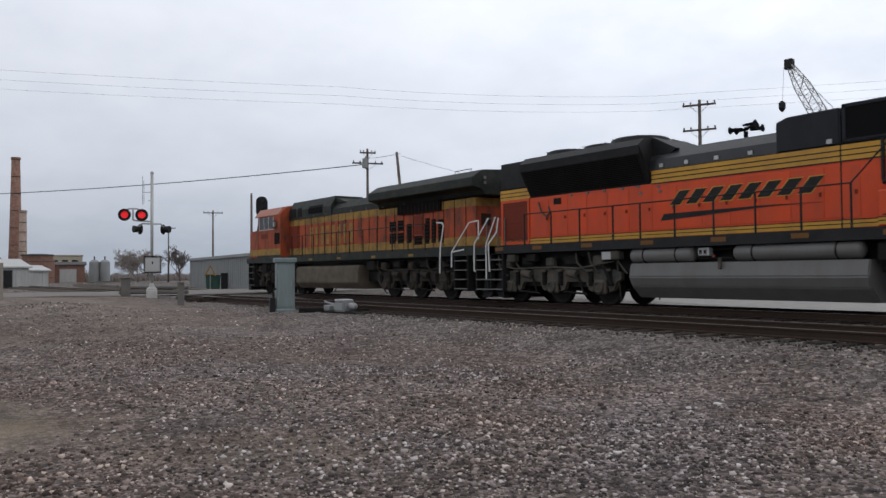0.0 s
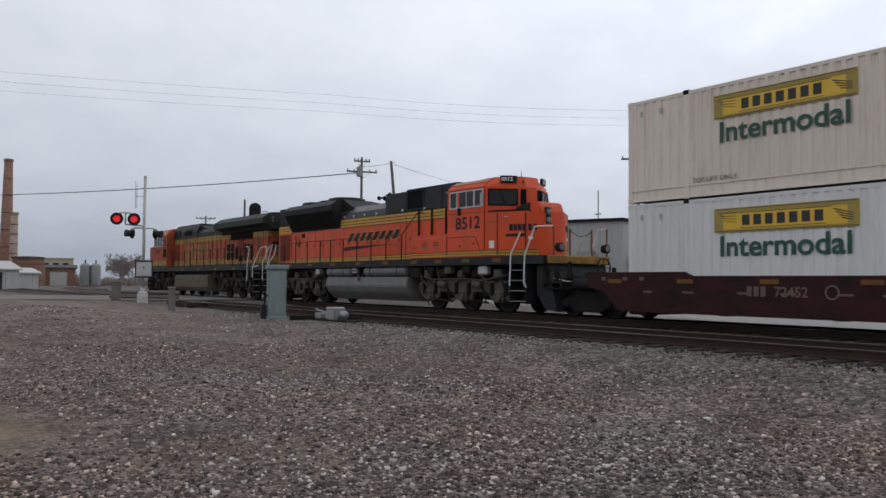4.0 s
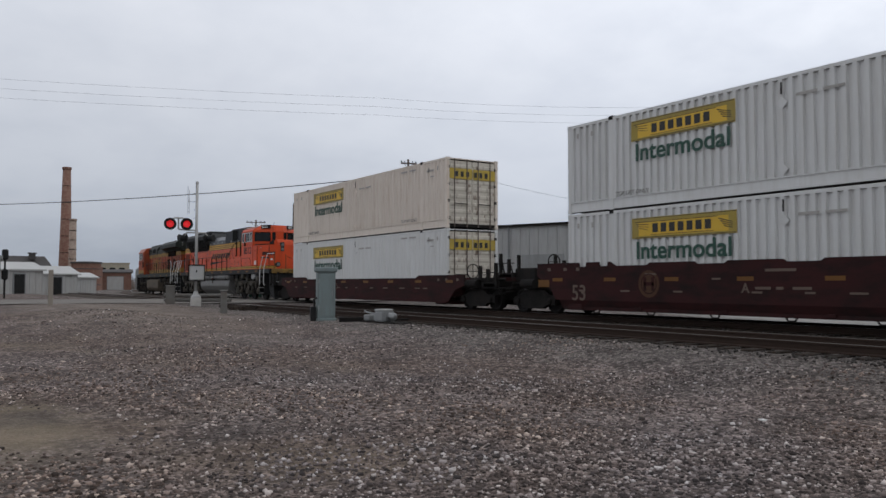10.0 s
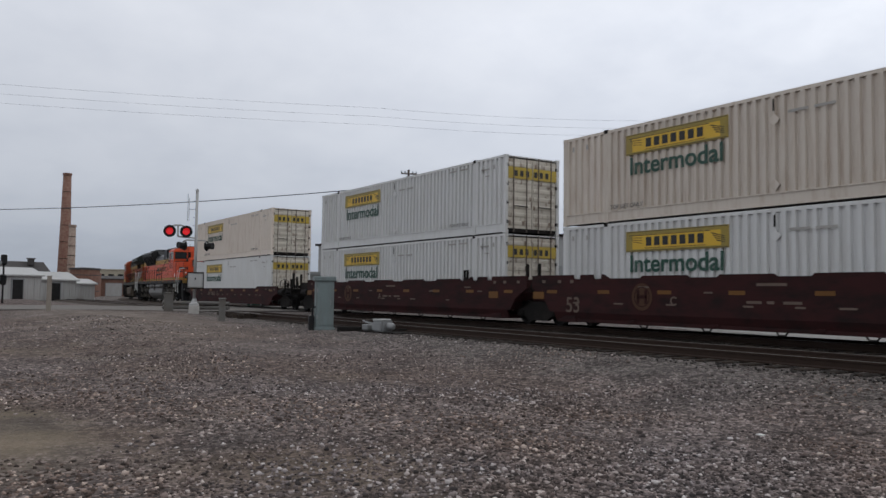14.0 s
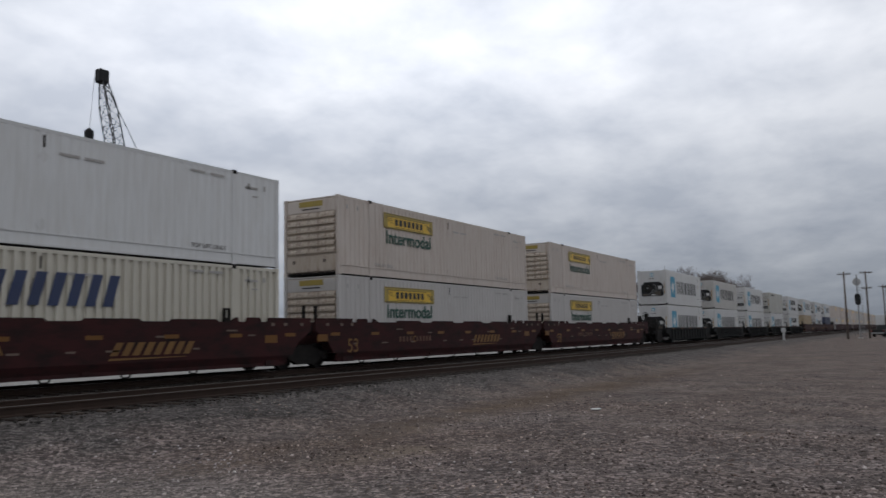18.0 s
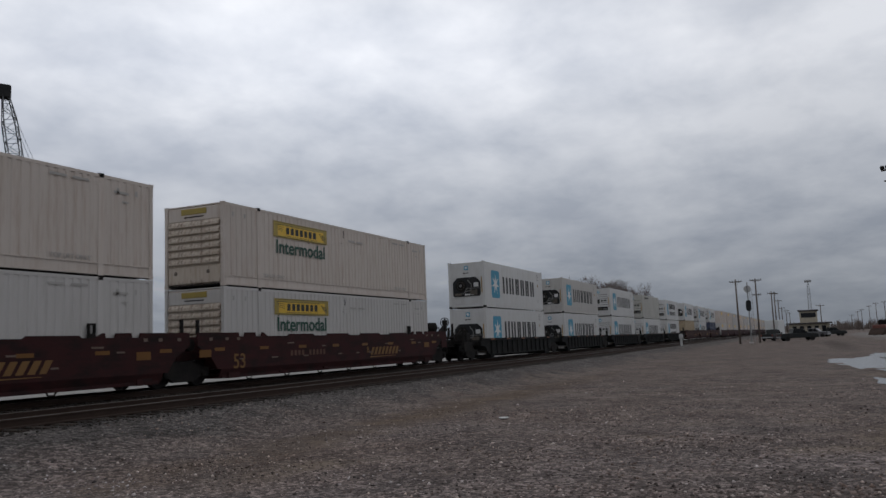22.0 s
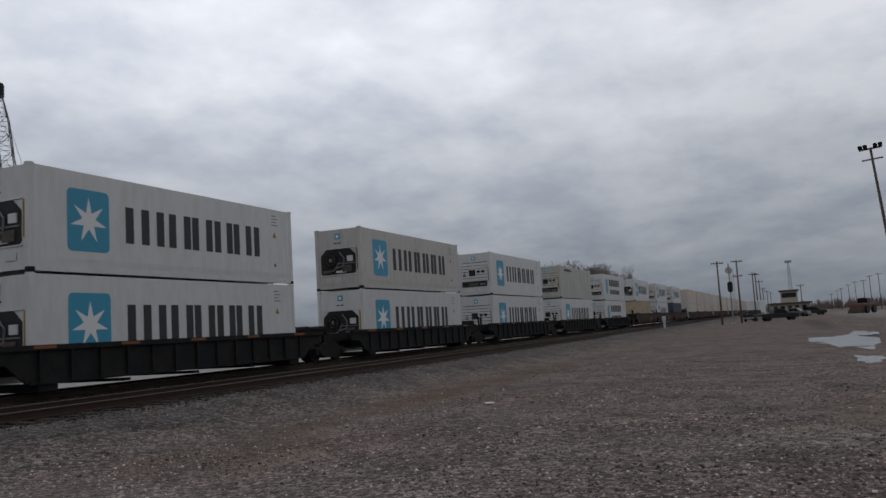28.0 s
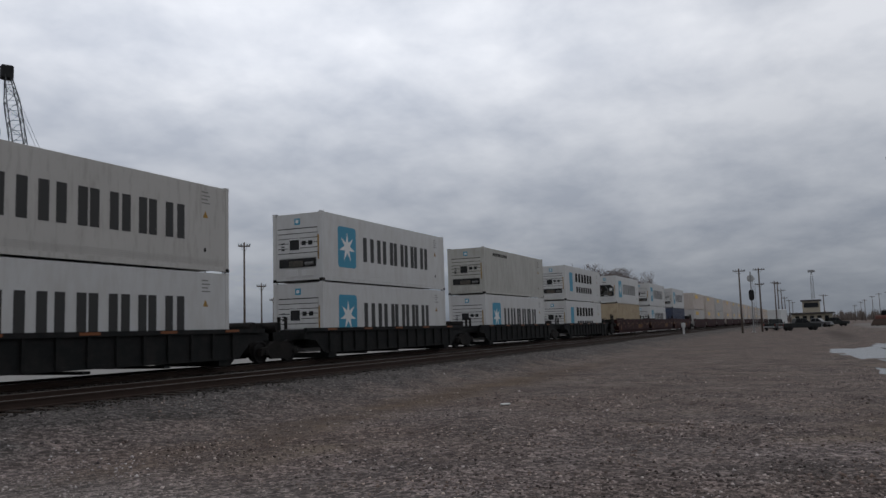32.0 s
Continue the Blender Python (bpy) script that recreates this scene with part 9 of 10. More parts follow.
chimney(-82.4, 185, 7.3, 1.35, 0.8, "tall red-brown brick chimney")
chimney(-81.98, 180, 4.0, 0.8, 0.66, "short mottled pale brick chimney", PALEBRICK)
shed(-84.6, 172, 9, 8, 4.2, BRICK, ROOFDARK, "brick house with a dark roof and cupola", gable=2.2, windows=((-2, 1.4, 1.0, 1.6), (2, 1.4, 1.0, 1.6)), name="house", turn=20)
cp = spot(-84.3, 175)
solid("cupola", soften(boxes((-0.6, 0.6, -0.6, 0.6, 5.8, 7.0), (-0.8, 0.8, -0.8, 0.8, 7.0, 7.2)), 0.03), ROOFDARK, "small dark roof cupola", "cupola", facing(cp))
shed(-83.4, 96, 6.5, 5.0, 2.2, METALSHED, ROOFPALE, "white sheet-metal shed with a pale gable roof", gable=0.8, doors=((1.0, 1.0, 1.9),), turn=24)
shed(-81.6, 104, 4.2, 4.5, 1.9, METALSHED, ROOFPALE, "white sheet-metal lean-to shed", gable=0.5, turn=24)
shed(-85.3, 88, 5.5, 5.0, 2.3, METALSHED, ROOFPALE, "long white metal shed with a pale roof", gable=0.7, doors=((0.5, 1.0, 1.9),), turn=24)
shed(-87.5, 60, 3.0, 5.0, 2.6, GREYSHED, GREYSHED, "grey sheet-metal cabin at the road", turn=6)
shed(-80.15, 178, 10, 10, 5.2, PALEWALL, PALEWALL, "long pale tan industrial building", windows=tuple((-3.6 + 1.8 * k, 3.4, 1.1, 1.0) for k in range(5)))
def round_store(az, r, radius, top):
    """A round brown brick store with a flat overhanging cap, beside the tan building."""
    p = spot(az, r)
    h = top - p.z
    c = thing("brick_store", "round brown brick store with a flat dark cap", "storage building", facing(p))
    part("wall", lathe(bmesh.new(), [(radius, 0), (radius, h - 0.35)], (0, 0, 0), "z", 28), BRICK, c)
    part("cap", lathe(bmesh.new(), [(radius - 0.1, h - 0.36), (radius + 0.18, h - 0.35), (radius + 0.18, h - 0.1), (radius * 0.6, h), (0.02, h + 0.05)], (0, 0, 0), "z", 28), ROOFDARK, c)
    for z in (0.9, 2.3, 3.6):
        part("band", lathe(bmesh.new(), [(radius + 0.002, z), (radius + 0.04, z + 0.02), (radius + 0.04, z + 0.12), (radius + 0.002, z + 0.14)], (0, 0, 0), "z", 28), ROOFDARK, c)


round_store(-81.15, 150, 2.35, 4.75)
shed(-79.28, 162, 5.0, 6, 3.2, BRICK, ROOFDARK, "low brick building with a wide pale door", gable=0.5, doors=((-0.3, 2.7, 2.4),))
bt = spot(-80.85, 158)
br = thing("brick_tank", "round squat brick building", "building", Matrix.Translation(bt))
part("wall", lathe(bmesh.new(), [(1.9, -0.3), (1.9, 3.9)], n=24), BRICK, br)
part("roof", lathe(bmesh.new(), [(2.0, 3.9), (2.0, 4.1), (0.3, 4.5)], n=24), BRICK, br)
sl = spot(-77.5, 172)
so = thing("storage_tanks", "pair of upright storage tanks", "storage tank", facing(sl))
for x in (-1.0, 0.9):
    tk = part("tank", lathe(bmesh.new(), [(0.95, -0.3), (0.95, 3.9), (0.5, 4.3)], (x, 0, 0), n=18), GREYSHED, so)
    part("roof_vent", rods(0.12, [(x, 0, 4.2), (x, 0, 5.0)]), GRIME, tk)
shed(-70.17, 71.6, 20.7, 6, 2.55, GREYSHED, GREYSHED, "long low grey sheet-metal hut with a flat roof", turn=-76.7)
dp = spot(-70.36, 68.5)
dm = thing("dumpster", "green steel waste container beside the hut", "dumpster", facing(dp))
part("body", soften(prism(bmesh.new(), [(-0.52, 0.08), (0.52, 0.08), (0.58, 1.12), (-0.58, 1.12)], -0.5, 0.5), 0.03), mat("dark_green_steel", (0.02, 0.075, 0.055), (0.015, 0.055, 0.04), 0.6), dm)
part("lid", soften(boxes((-0.6, 0.6, -0.55, 0.55, 1.12, 1.2)), 0.02), BLACK, dm)
bn = spot(-69.62, 68)
wb = thing("waste_bin", "dark wheeled waste bin", "waste bin", facing(bn))
part("body", soften(boxes((-0.27, 0.27, -0.3, 0.3, 0.05, 1.25)), 0.04), BLACK, wb)
part("lid", soften(boxes((-0.3, 0.3, -0.35, 0.33, 1.25, 1.34)), 0.03), BLACK, wb)
yp = spot(-70.55, 67)
ys = thing("a_frame_sign", "yellow A-shaped folding sign", "sign", facing(yp))
part("leg", rods(0.05, [(-0.42, 0, 1.15), (0, 0, 1.95), (0.42, 0, 1.15)], [(-0.36, 0, 1.25), (0.36, 0, 1.25)]), DULL_YELLOW, ys)
part("post", rods(0.04, [(0, 0, 0), (0, 0, 1.3)]), GALV, ys)


def warehouse():
    c = thing("warehouse", "long pale grey sheet-metal warehouse behind the tracks", "building", pose(-55.9, 35.4, -0.4, 0, 0, 19.4), group="buildings")
    w, d, h = 40, 20, 5.75
    bm = bmesh.new()
    box(bm, -14, w / 2, 0, d, 0, h)
    part("wall", bm, mat("pale_grey_siding", (0.35, 0.355, 0.35), (0.3, 0.305, 0.3), 0.6, s1=0.3, dirt=(0.22, 0.21, 0.2), amount=0.4, stretch=(2, 2, 0.3)), c)
    wall_ribs(c, w, h, bpy.data.materials["pale_grey_siding"], 0.8, -14)
    part("roof", boxes((-14.2, w / 2 + 0.2, -0.25, d + 0.2, h, h + 0.18)), GRIME, c, "dark roof edge")
    for x in (-11, 2, 17.5):
        part("wall_unit", soften(boxes((x - 0.6, x + 0.6, -0.75, -0.05, 2.4, 3.7)), 0.04), GREYSHED, c, "grey wall-mounted ventilator")
    for x in (-6, 10):
        part("roller_door", boxes((x - 1.8, x + 1.8, -0.10, -0.055, 0, 3.6)), GREYSHED, c)
    part("wall_unit", soften(boxes((w / 2 + 0.02, w / 2 + 0.7, 1.2, 2.6, 2.6, 3.5)), 0.05), ALU, c, "pale louvred ventilator")
    part("downpipe", rods(0.06, [(7, -0.1, 0), (7, -0.1, h)]), GALV, c)
    part("downpipe", rods(0.06, [(-2, -0.1, 0), (-2, -0.1, h)]), GALV, c)


warehouse()


# -- cranes and river craft behind the train
def lattice(bm, a, b, w0, w1, n, r=0.05, tip=0.0):
    """A four-chord lattice boom from a to b."""
    a, b = Vector(a), Vector(b)
    d = (b - a).normalized()
    u = d.cross(Vector((0, 1, 0))).normalized()
    v = d.cross(u)
    rings = []
    for i in range(n + 1):
        k = i / n
        w = w0 + (w1 - w0) * k
        if k < 0.12:
            w = 0.3 * w0 + w * k / 0.12 * 0.7
        if k > 0.88:
            w = w * (1 - (k - 0.88) / 0.12 * 0.6)
        c = a.lerp(b, k)
        rings.append([c + u * w / 2 * s + v * w / 2 * t for s, t in ((-1, -1), (1, -1), (1, 1), (-1, 1))])
    for i in range(n):
        for k in range(4):
            rod(bm, rings[i][k], rings[i + 1][k], r, n=4)
            x, y = rings[i][k], rings[i + 1][(k + 1) % 4]
            if i % 2:
                x, y = rings[i][(k + 1) % 4], rings[i + 1][k]
            rod(bm, x, y, r * 0.55, n=4)
            rod(bm, rings[i][k], rings[i][(k + 1) % 4], r * 0.5, n=4)
    return bm


def crane(foot_az, foot_r, tip_az, tip_r, tip_el, width, boom_mat, label, n=26, body=True, hook=8.0, rr=0.06):
    f, t = spot(foot_az, foot_r), spot(tip_az, tip_r, rise(tip_r, tip_el))
    c = thing("crane", label, "crane", Matrix.Translation(f), group="lattice cranes")
    tip = t - f
    flat = Vector((tip.x, tip.y, 0)).normalized()
    side = Vector((-flat.y, flat.x, 0))
    foot = flat * 1.2 + Vector((0, 0, 1.9))
    part("boom", lattice(bmesh.new(), foot, tip, width, width * 0.8, n, rr), boom_mat, c, "steel lattice boom")
    part("boom_head", soften(boxes((tip.x - 0.5, tip.x + 0.4, tip.y - 0.35, tip.y + 0.35, tip.z - 0.5, tip.z + 0.6)), 0.1), BLACK, c, "dark sheave head")
    hk = tip + flat * 0.9 - Vector((0, 0, hook))
    part("hoist_rope", rods(0.015, [tip + flat * 0.6, hk], n=4), CABLE, c)
    part("hook_block", lathe(bmesh.new(), [(0.1, 0.5), (0.35, 0.3), (0.35, -0.3), (0.08, -0.7)], tuple(hk), "z", 10), BLACK, c)
    back = -flat * 3.5 + Vector((0, 0, 4.2))
    up_ = (tip - back).normalized()
    cen = back + up_ * 1.5
    bail = [cen + side * 0.15 + flat * 0.45 * math.cos(a) - Vector((0, 0, 0.45)) * math.sin(a) for a in [math.pi * k / 8 for k in range(9)]]
    part("bridle_bail", rods(0.09, [cen + flat * 0.45 + up_ * 0.4] + bail + [cen - flat * 0.45 + up_ * 0.4], [cen - Vector((0, 0, 0.5)), back - flat * 0.3 - Vector((0, 0, 1.4))], [cen - Vector((0, 0, 0.5)) + side * 0.3, back + flat * 0.3 - Vector((0, 0, 1.4))]), BLACK, c, "black rope bridle")
    part("pendant_rope", rods(0.015, [tip, back], [tip + side * 0.4, back + side * 0.6], [foot.lerp(tip, 0.72), back]), CABLE, c)
    if body:
        m = Matrix.Rotation(math.atan2(flat.y, flat.x), 4, "Z")
        def put(name, bm, material, parent, lab=""):
            bmesh.ops.transform(bm, matrix=m, verts=bm.verts[:])
            return part(name, bm, material, parent, lab)
        put("upperworks", soften(boxes((-4.2, 1.4, -1.5, 1.5, 1.35, 3.4)), 0.1), RUSTBODY if -30 < foot_az < 0 else boom_mat, c, "machinery house")
        put("cab", soften(boxes((0.4, 2.2, -1.6, -0.5, 1.4, 3.3)), 0.08), RUSTBODY if -30 < foot_az < 0 else boom_mat, c)
        for s in (-1, 1):
            put("crawler", soften(boxes((-2.9, 2.9, s * 1.9 - 0.45, s * 1.9 + 0.45, 0.0, 1.1)), 0.3, 2), GRIME, c)
        put("gantry", rods(0.08, [(-3.5, -0.8, 3.2), (-3.5, 0, 4.3), (-3.5, 0.8, 3.2)]), BLACK, c)
    return c


crane(-23.8, 88, -30.9, 92, 13.2, 1.5, CRANEW, "crawler crane with a long pale lattice boom", hook=4.2)
SLEWER = crane(40.7, 66, 36.4, 66.92, 17.2, 1.15, CRANED, "crawler crane with a dark grey lattice boom", hook=4.6, rr=0.05)
crane(-31.25, 150, -34.3, 150, 5.85, 1.3, CRANEW, "distant crane with a pale lattice boom", n=16, hook=5)


def towboat():
    p = spot(-31.3, 96)
    c = thing("towboat", "white river towboat with a glazed wheelhouse", "boat", facing(p))
    z = rise(96, 1.2) - p.z
    part("hull", soften(boxes((-6, 6, -2, 3, 0, z - 0.6)), 0.3), mat("white_boat_paint", (0.6, 0.61, 0.6), (0.5, 0.51, 0.5), 0.5), c)
    part("deck_house", soften(boxes((-2.2, 2.0, -1.2, 1.6, z - 0.6, z + 0.5)), 0.08), bpy.data.materials["white_boat_paint"], c)
    wh = part("wheelhouse", soften(boxes((-1.7, 1.5, -1.0, 1.4, z + 0.5, z + 1.7)), 0.06), GLASS, c, "dark glazed wheelhouse")
    for x in (-1.7, -1.05, -0.4, 0.25, 0.9, 1.5):
        part("mullion", boxes((x - 0.06, x + 0.06, -1.06, -0.98, z + 0.5, z + 1.7)), bpy.data.materials["white_boat_paint"], wh)
    part("roof", soften(boxes((-2.0, 1.8, -1.3, 1.7, z + 1.7, z + 1.9)), 0.04), bpy.data.materials["white_boat_paint"], c)
    part("mast", rods(0.05, [(0.2, 0, z + 1.9), (0.2, 0, z + 3.4)], [(-0.4, 0, z + 2.8), (0.8, 0, z + 2.8)], [(0.9, 0, z + 1.9), (0.9, 0, z + 3.3)]), BLACK, c)
    part("red_marker", soften(boxes((2.3, 2.7, -1.2, -0.8, z, z + 1.7)), 0.1), CRANERED, c)


towboat()
utility_pole(-30.0, 78, 4.6, (), label="thick dark mooring pile by the river", rad=0.2)


def barge():
    p = spot(20.5, 118)
    c = thing("river_barge", "long dark covered river barge beyond the tracks", "barge", facing(p))
    top = rise(118, 2.0) - p.z
    part("hull", soften(prism(bmesh.new(), [(-15, 0), (13.5, 0), (16, 2.0), (16, top - 1.2), (-16, top - 1.2), (-16, 2.0)], 0, 9), 0.08), DGREEN, c, "dark grey-green steel hull")
    part("coaming", boxes((-15.2, 15.2, 0.6, 8.4, top - 1.2, top - 0.4)), GRIME, c)
    for k in range(10):
        x = -15 + k * 3.0
        part("hatch_cover", soften(boxes((x + 0.06, x + 2.94, 0.4, 8.6, top - 0.4, top - (0.0 if k % 2 else 0.12))), 0.05), BLACK, c)
    for x in (-13, -4.5, 4.5, 13):
        part("bollard", rods(0.14, [(x, 0.25, top - 1.2), (x, 0.25, top - 0.55)]), GRIME, c)


barge()


def white_tank():
    p = spot(12.65, 58)
    c = thing("fuel_storage_tank", "white round storage tank with a railed roof", "storage tank", facing(p))
    h = rise(58, 4.2) - p.z
    w = bpy.data.materials["white_boat_paint"]
    part("shell", lathe(bmesh.new(), [(1.75, -0.2), (1.75, h), (0.3, h + 0.2)], n=28), w, c, smooth=False)
    part("roof_vent", lathe(bmesh.new(), [(0.36, h), (0.36, h + 1.75), (0.48, h + 1.8), (0.48, h + 2.1), (0.2, h + 2.15)], (-0.95, 0, 0), n=14), PALEWALL, c, "capped vent stack")
    r = 1.7
    bm = bmesh.new()
    for k in range(20):
        a, b = k * math.tau / 20, (k + 1) * math.tau / 20
        for z in (h + 0.45, h + 0.85):
            rod(bm, (r * math.cos(a), r * math.sin(a), z), (r * math.cos(b), r * math.sin(b), z), 0.025, n=4)
        rod(bm, (r * math.cos(a), r * math.sin(a), h - 0.05), (r * math.cos(a), r * math.sin(a), h + 0.85), 0.025, n=4)
    part("railing", bm, w, c, "white roof railing")
    bm = boxes((0.2, 0.3, -1.95, -1.7, 0, h), (0.75, 0.85, -1.95, -1.7, 0, h))
    part("ladder", bm, GRIME, c)
    solid("aerial_mast", rods(0.03, [(0, 0, -0.3), (0, 0, rise(60, 11.6))]), GALV, "thin tall aerial mast", "aerial", Matrix.Translation(spot(11.1, 60)))


white_tank()
p = spot(-43.0, 62)
solid("aerial_mast", rods(0.045, [(0, 0, -0.3), (0, 0, rise(62, 6.5))], [(-0.3, 0, 6.3), (0.3, 0, 6.3)]), GALV, "thin aerial mast over the warehouse", "aerial", Matrix.Translation(p))


# -- bare trees
def bare_tree(p, height, spread_, seed, label="leafless tree with a spreading twiggy crown", bushy=False):
    c = thing("tree", label, "tree", Matrix.Translation(p), group="bare trees")
    rng = random.Random(seed)
    limbs, twigs = bmesh.new(), bmesh.new()
    trunk = bmesh.new()
    depth_max = 6
    fine = 0.016 if bushy else 0.02
    def grow(a, d, length, r, depth):
        b = a + d * length
        mid = a.lerp(b, 0.5) + Vector((rng.uniform(-1, 1), rng.uniform(-1, 1), 0)) * length * 0.06
        bm = trunk if depth == 0 else (limbs if depth < 3 else twigs)
        n = 7 if depth == 0 else (5 if depth < 3 else 3)
        rod(bm, a, mid, r, r * 0.85, n=n)
        rod(bm, mid, b, r * 0.85, r * 0.65, n=n)
        if depth >= depth_max:
            return
        if bushy and depth == 0:
            for k in range(7):
                side = Vector((rng.uniform(-1, 1), rng.uniform(-1, 1), 0.7)).normalized()
                grow(a.lerp(b, rng.uniform(0.6, 1.0)), side, height * rng.uniform(0.26, 0.36), r * 0.6, 1)
            return
        for k in range(rng.choice((3, 3, 4)) if depth < 4 else (4 if bushy else 3)):
            t = rng.uniform(0.45, 1.0) if k else 1.0
            side = Vector((rng.uniform(-1, 1), rng.uniform(-1, 1), rng.uniform(-0.1 if bushy else -0.15, 0.9 if bushy else 0.8))) * spread_
            nd = (d + side).normalized()
            grow(a.lerp(b, t), nd, length * (rng.uniform(0.55, 0.75) if bushy else rng.uniform(0.62, 0.84)), max(fine, r * 0.5), depth + 1)
    grow(Vector((0, 0, -0.2)), Vector((rng.uniform(-0.1, 0.1), rng.uniform(-0.1, 0.1), 1)).normalized(), height * (0.16 if bushy else 0.24), height * 0.022, 0)
    part("trunk", trunk, BARK, c)
    # western bushes take the twig colour with haze painted in
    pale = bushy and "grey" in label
    tagged(part("branch_work", limbs, HAZETWIG if pale else BARK, c), kind="stuff")
    tagged(part("twig_crown", twigs, HAZETWIG if pale else TWIG, c), kind="stuff")
    return c


bare_tree(spot(-72.53, 118), 8.0, 0.85, 11)
bare_tree(spot(-68.6, 150), 7.0, 0.7, 12)
bare_tree(spot(-75.2, 150), 7.4, 0.95, 13, "leafless bushy tree with fine twigs, grey from painted haze", True)
bare_tree(spot(-74.3, 158), 7.2, 0.95, 14, "leafless bushy tree with fine twigs, grey from painted haze", True)
bare_tree(spot(-75.8, 165), 5.6, 1.0, 15, "leafless bushy tree with fine twigs, grey from painted haze", True)
for k, (az, r, h) in enumerate(((74.8, 122, 11.8), (75.6, 128, 12.8), (76.3, 134, 13.6), (77.0, 142, 14.4), (77.7, 150, 14.6), (78.4, 158, 14.2), (76.0, 150, 14.4), (77.4, 164, 15.4), (79.0, 166, 13.4), (78.0, 172, 15.0))):
    bare_tree(spot(az, r), h, 1.0, 30 + k, "leafless bushy tree standing beyond the train", True)


def brush(name, label, az0, az1, r, h, seed, n):
    """A far hedge of brush: many thin upright stems of uneven height."""
    rng = random.Random(seed)
    bm = bmesh.new()
    for k in range(n):
        az = rng.uniform(az0, az1)
        rr = r * rng.uniform(0.94, 1.06)
        p = spot(az, rr)
        hh = h * (0.5 + 0.35 * noise.noise((az * 2.1, seed, 0)) + rng.uniform(0, 0.45))
        w = rng.uniform(0.02, 0.06) if r < 200 else rng.uniform(0.15, 0.45)
        top = p + Vector((rng.uniform(-0.5, 0.5), rng.uniform(-0.5, 0.5), hh))
        a, b, c = bm.verts.new(p + Vector((-w, w * 0.6, -0.3))), bm.verts.new(p + Vector((w, -w * 0.6, -0.3))), bm.verts.new(top)
        d = bm.verts.new(p + Vector((w * 0.5, w, hh * 0.4)))
        bm.faces.new((a, b, c))
        bm.faces.new((a, d, c))
        bm.faces.new((b, c, d))
    solid(name, bm, HAZETWIG if name == "far_brush" else BARK, label, "brush", kind="stuff")


brush("far_brush", "grey-brown brush along the far edge of the yard", -79.5, -68, 190, 1.9, 3, 5200)
brush("far_woods", "dark distant tree line on the horizon", 84, 112, 620, 7.5, 5, 4200)
brush("far_woods", "dark distant tree line on the horizon", -100, -78, 420, 6.0, 6, 2200)
brush("far_woods", "dark distant tree line across the river", -60, 78, 560, 9.0, 7, 7000)


# -- east side: poles, signal, office, pick-ups, light mast
utility_pole(86.1, 118, 3.48, ((0.0, 1.6),), label="dark wooden pole with a short crossarm by the main track")
utility_pole(87.33, 124, 3.46, ((-0.1, 1.6), (2.0, 1.2)), label="dark wooden pole with crossarms by the main track", turn=14)
utility_pole(88.25, 165, 2.55, ((0, 1.4),), label="dark wooden pole along the tracks")
utility_pole(88.42, 176, 2.5, ((0, 1.4),), label="dark wooden pole along the tracks")
for az, r, el in ((88.8, 250, 1.5), (89.05, 290, 1.3), (89.25, 340, 1.15), (88.62, 210, 2.0)):
    utility_pole(az, r, el, ((0, 1.8),), label="distant wooden pole along the tracks")
for az, r, el in ((91.1, 230, 1.55), (92.84, 420, 0.8), (93.2, 400, 1.0), (93.42, 380, 1.12), (93.86, 360, 1.33), (94.25, 340, 1.48), (94.73, 330, 1.55), (95.1, 310, 1.8), (95.6, 290, 1.9)):
    utility_pole(az, r, el, ((0, 2.0),), label="distant wooden pole across the yard")
s2 = block_signal(86.8, 122, 3.25, "block signal mast with a large round back and an oval head", 0)
rd = part("signal_back", lathe(bmesh.new(), [(0.5, 0.12), (0.5, 0.16), (0.2, 0.2)], (0, 0, rise(122, 2.85) + 0.5), "y", 20), ALU, s2, "pale round signal back")
part("signal_target", prism(bmesh.new(), rounded(-0.36, 0.36, rise(122, 1.62), rise(122, 2.2) + 0.3, 0.34, 5), -0.2, -0.14), BLACK, s2, "black oval target")


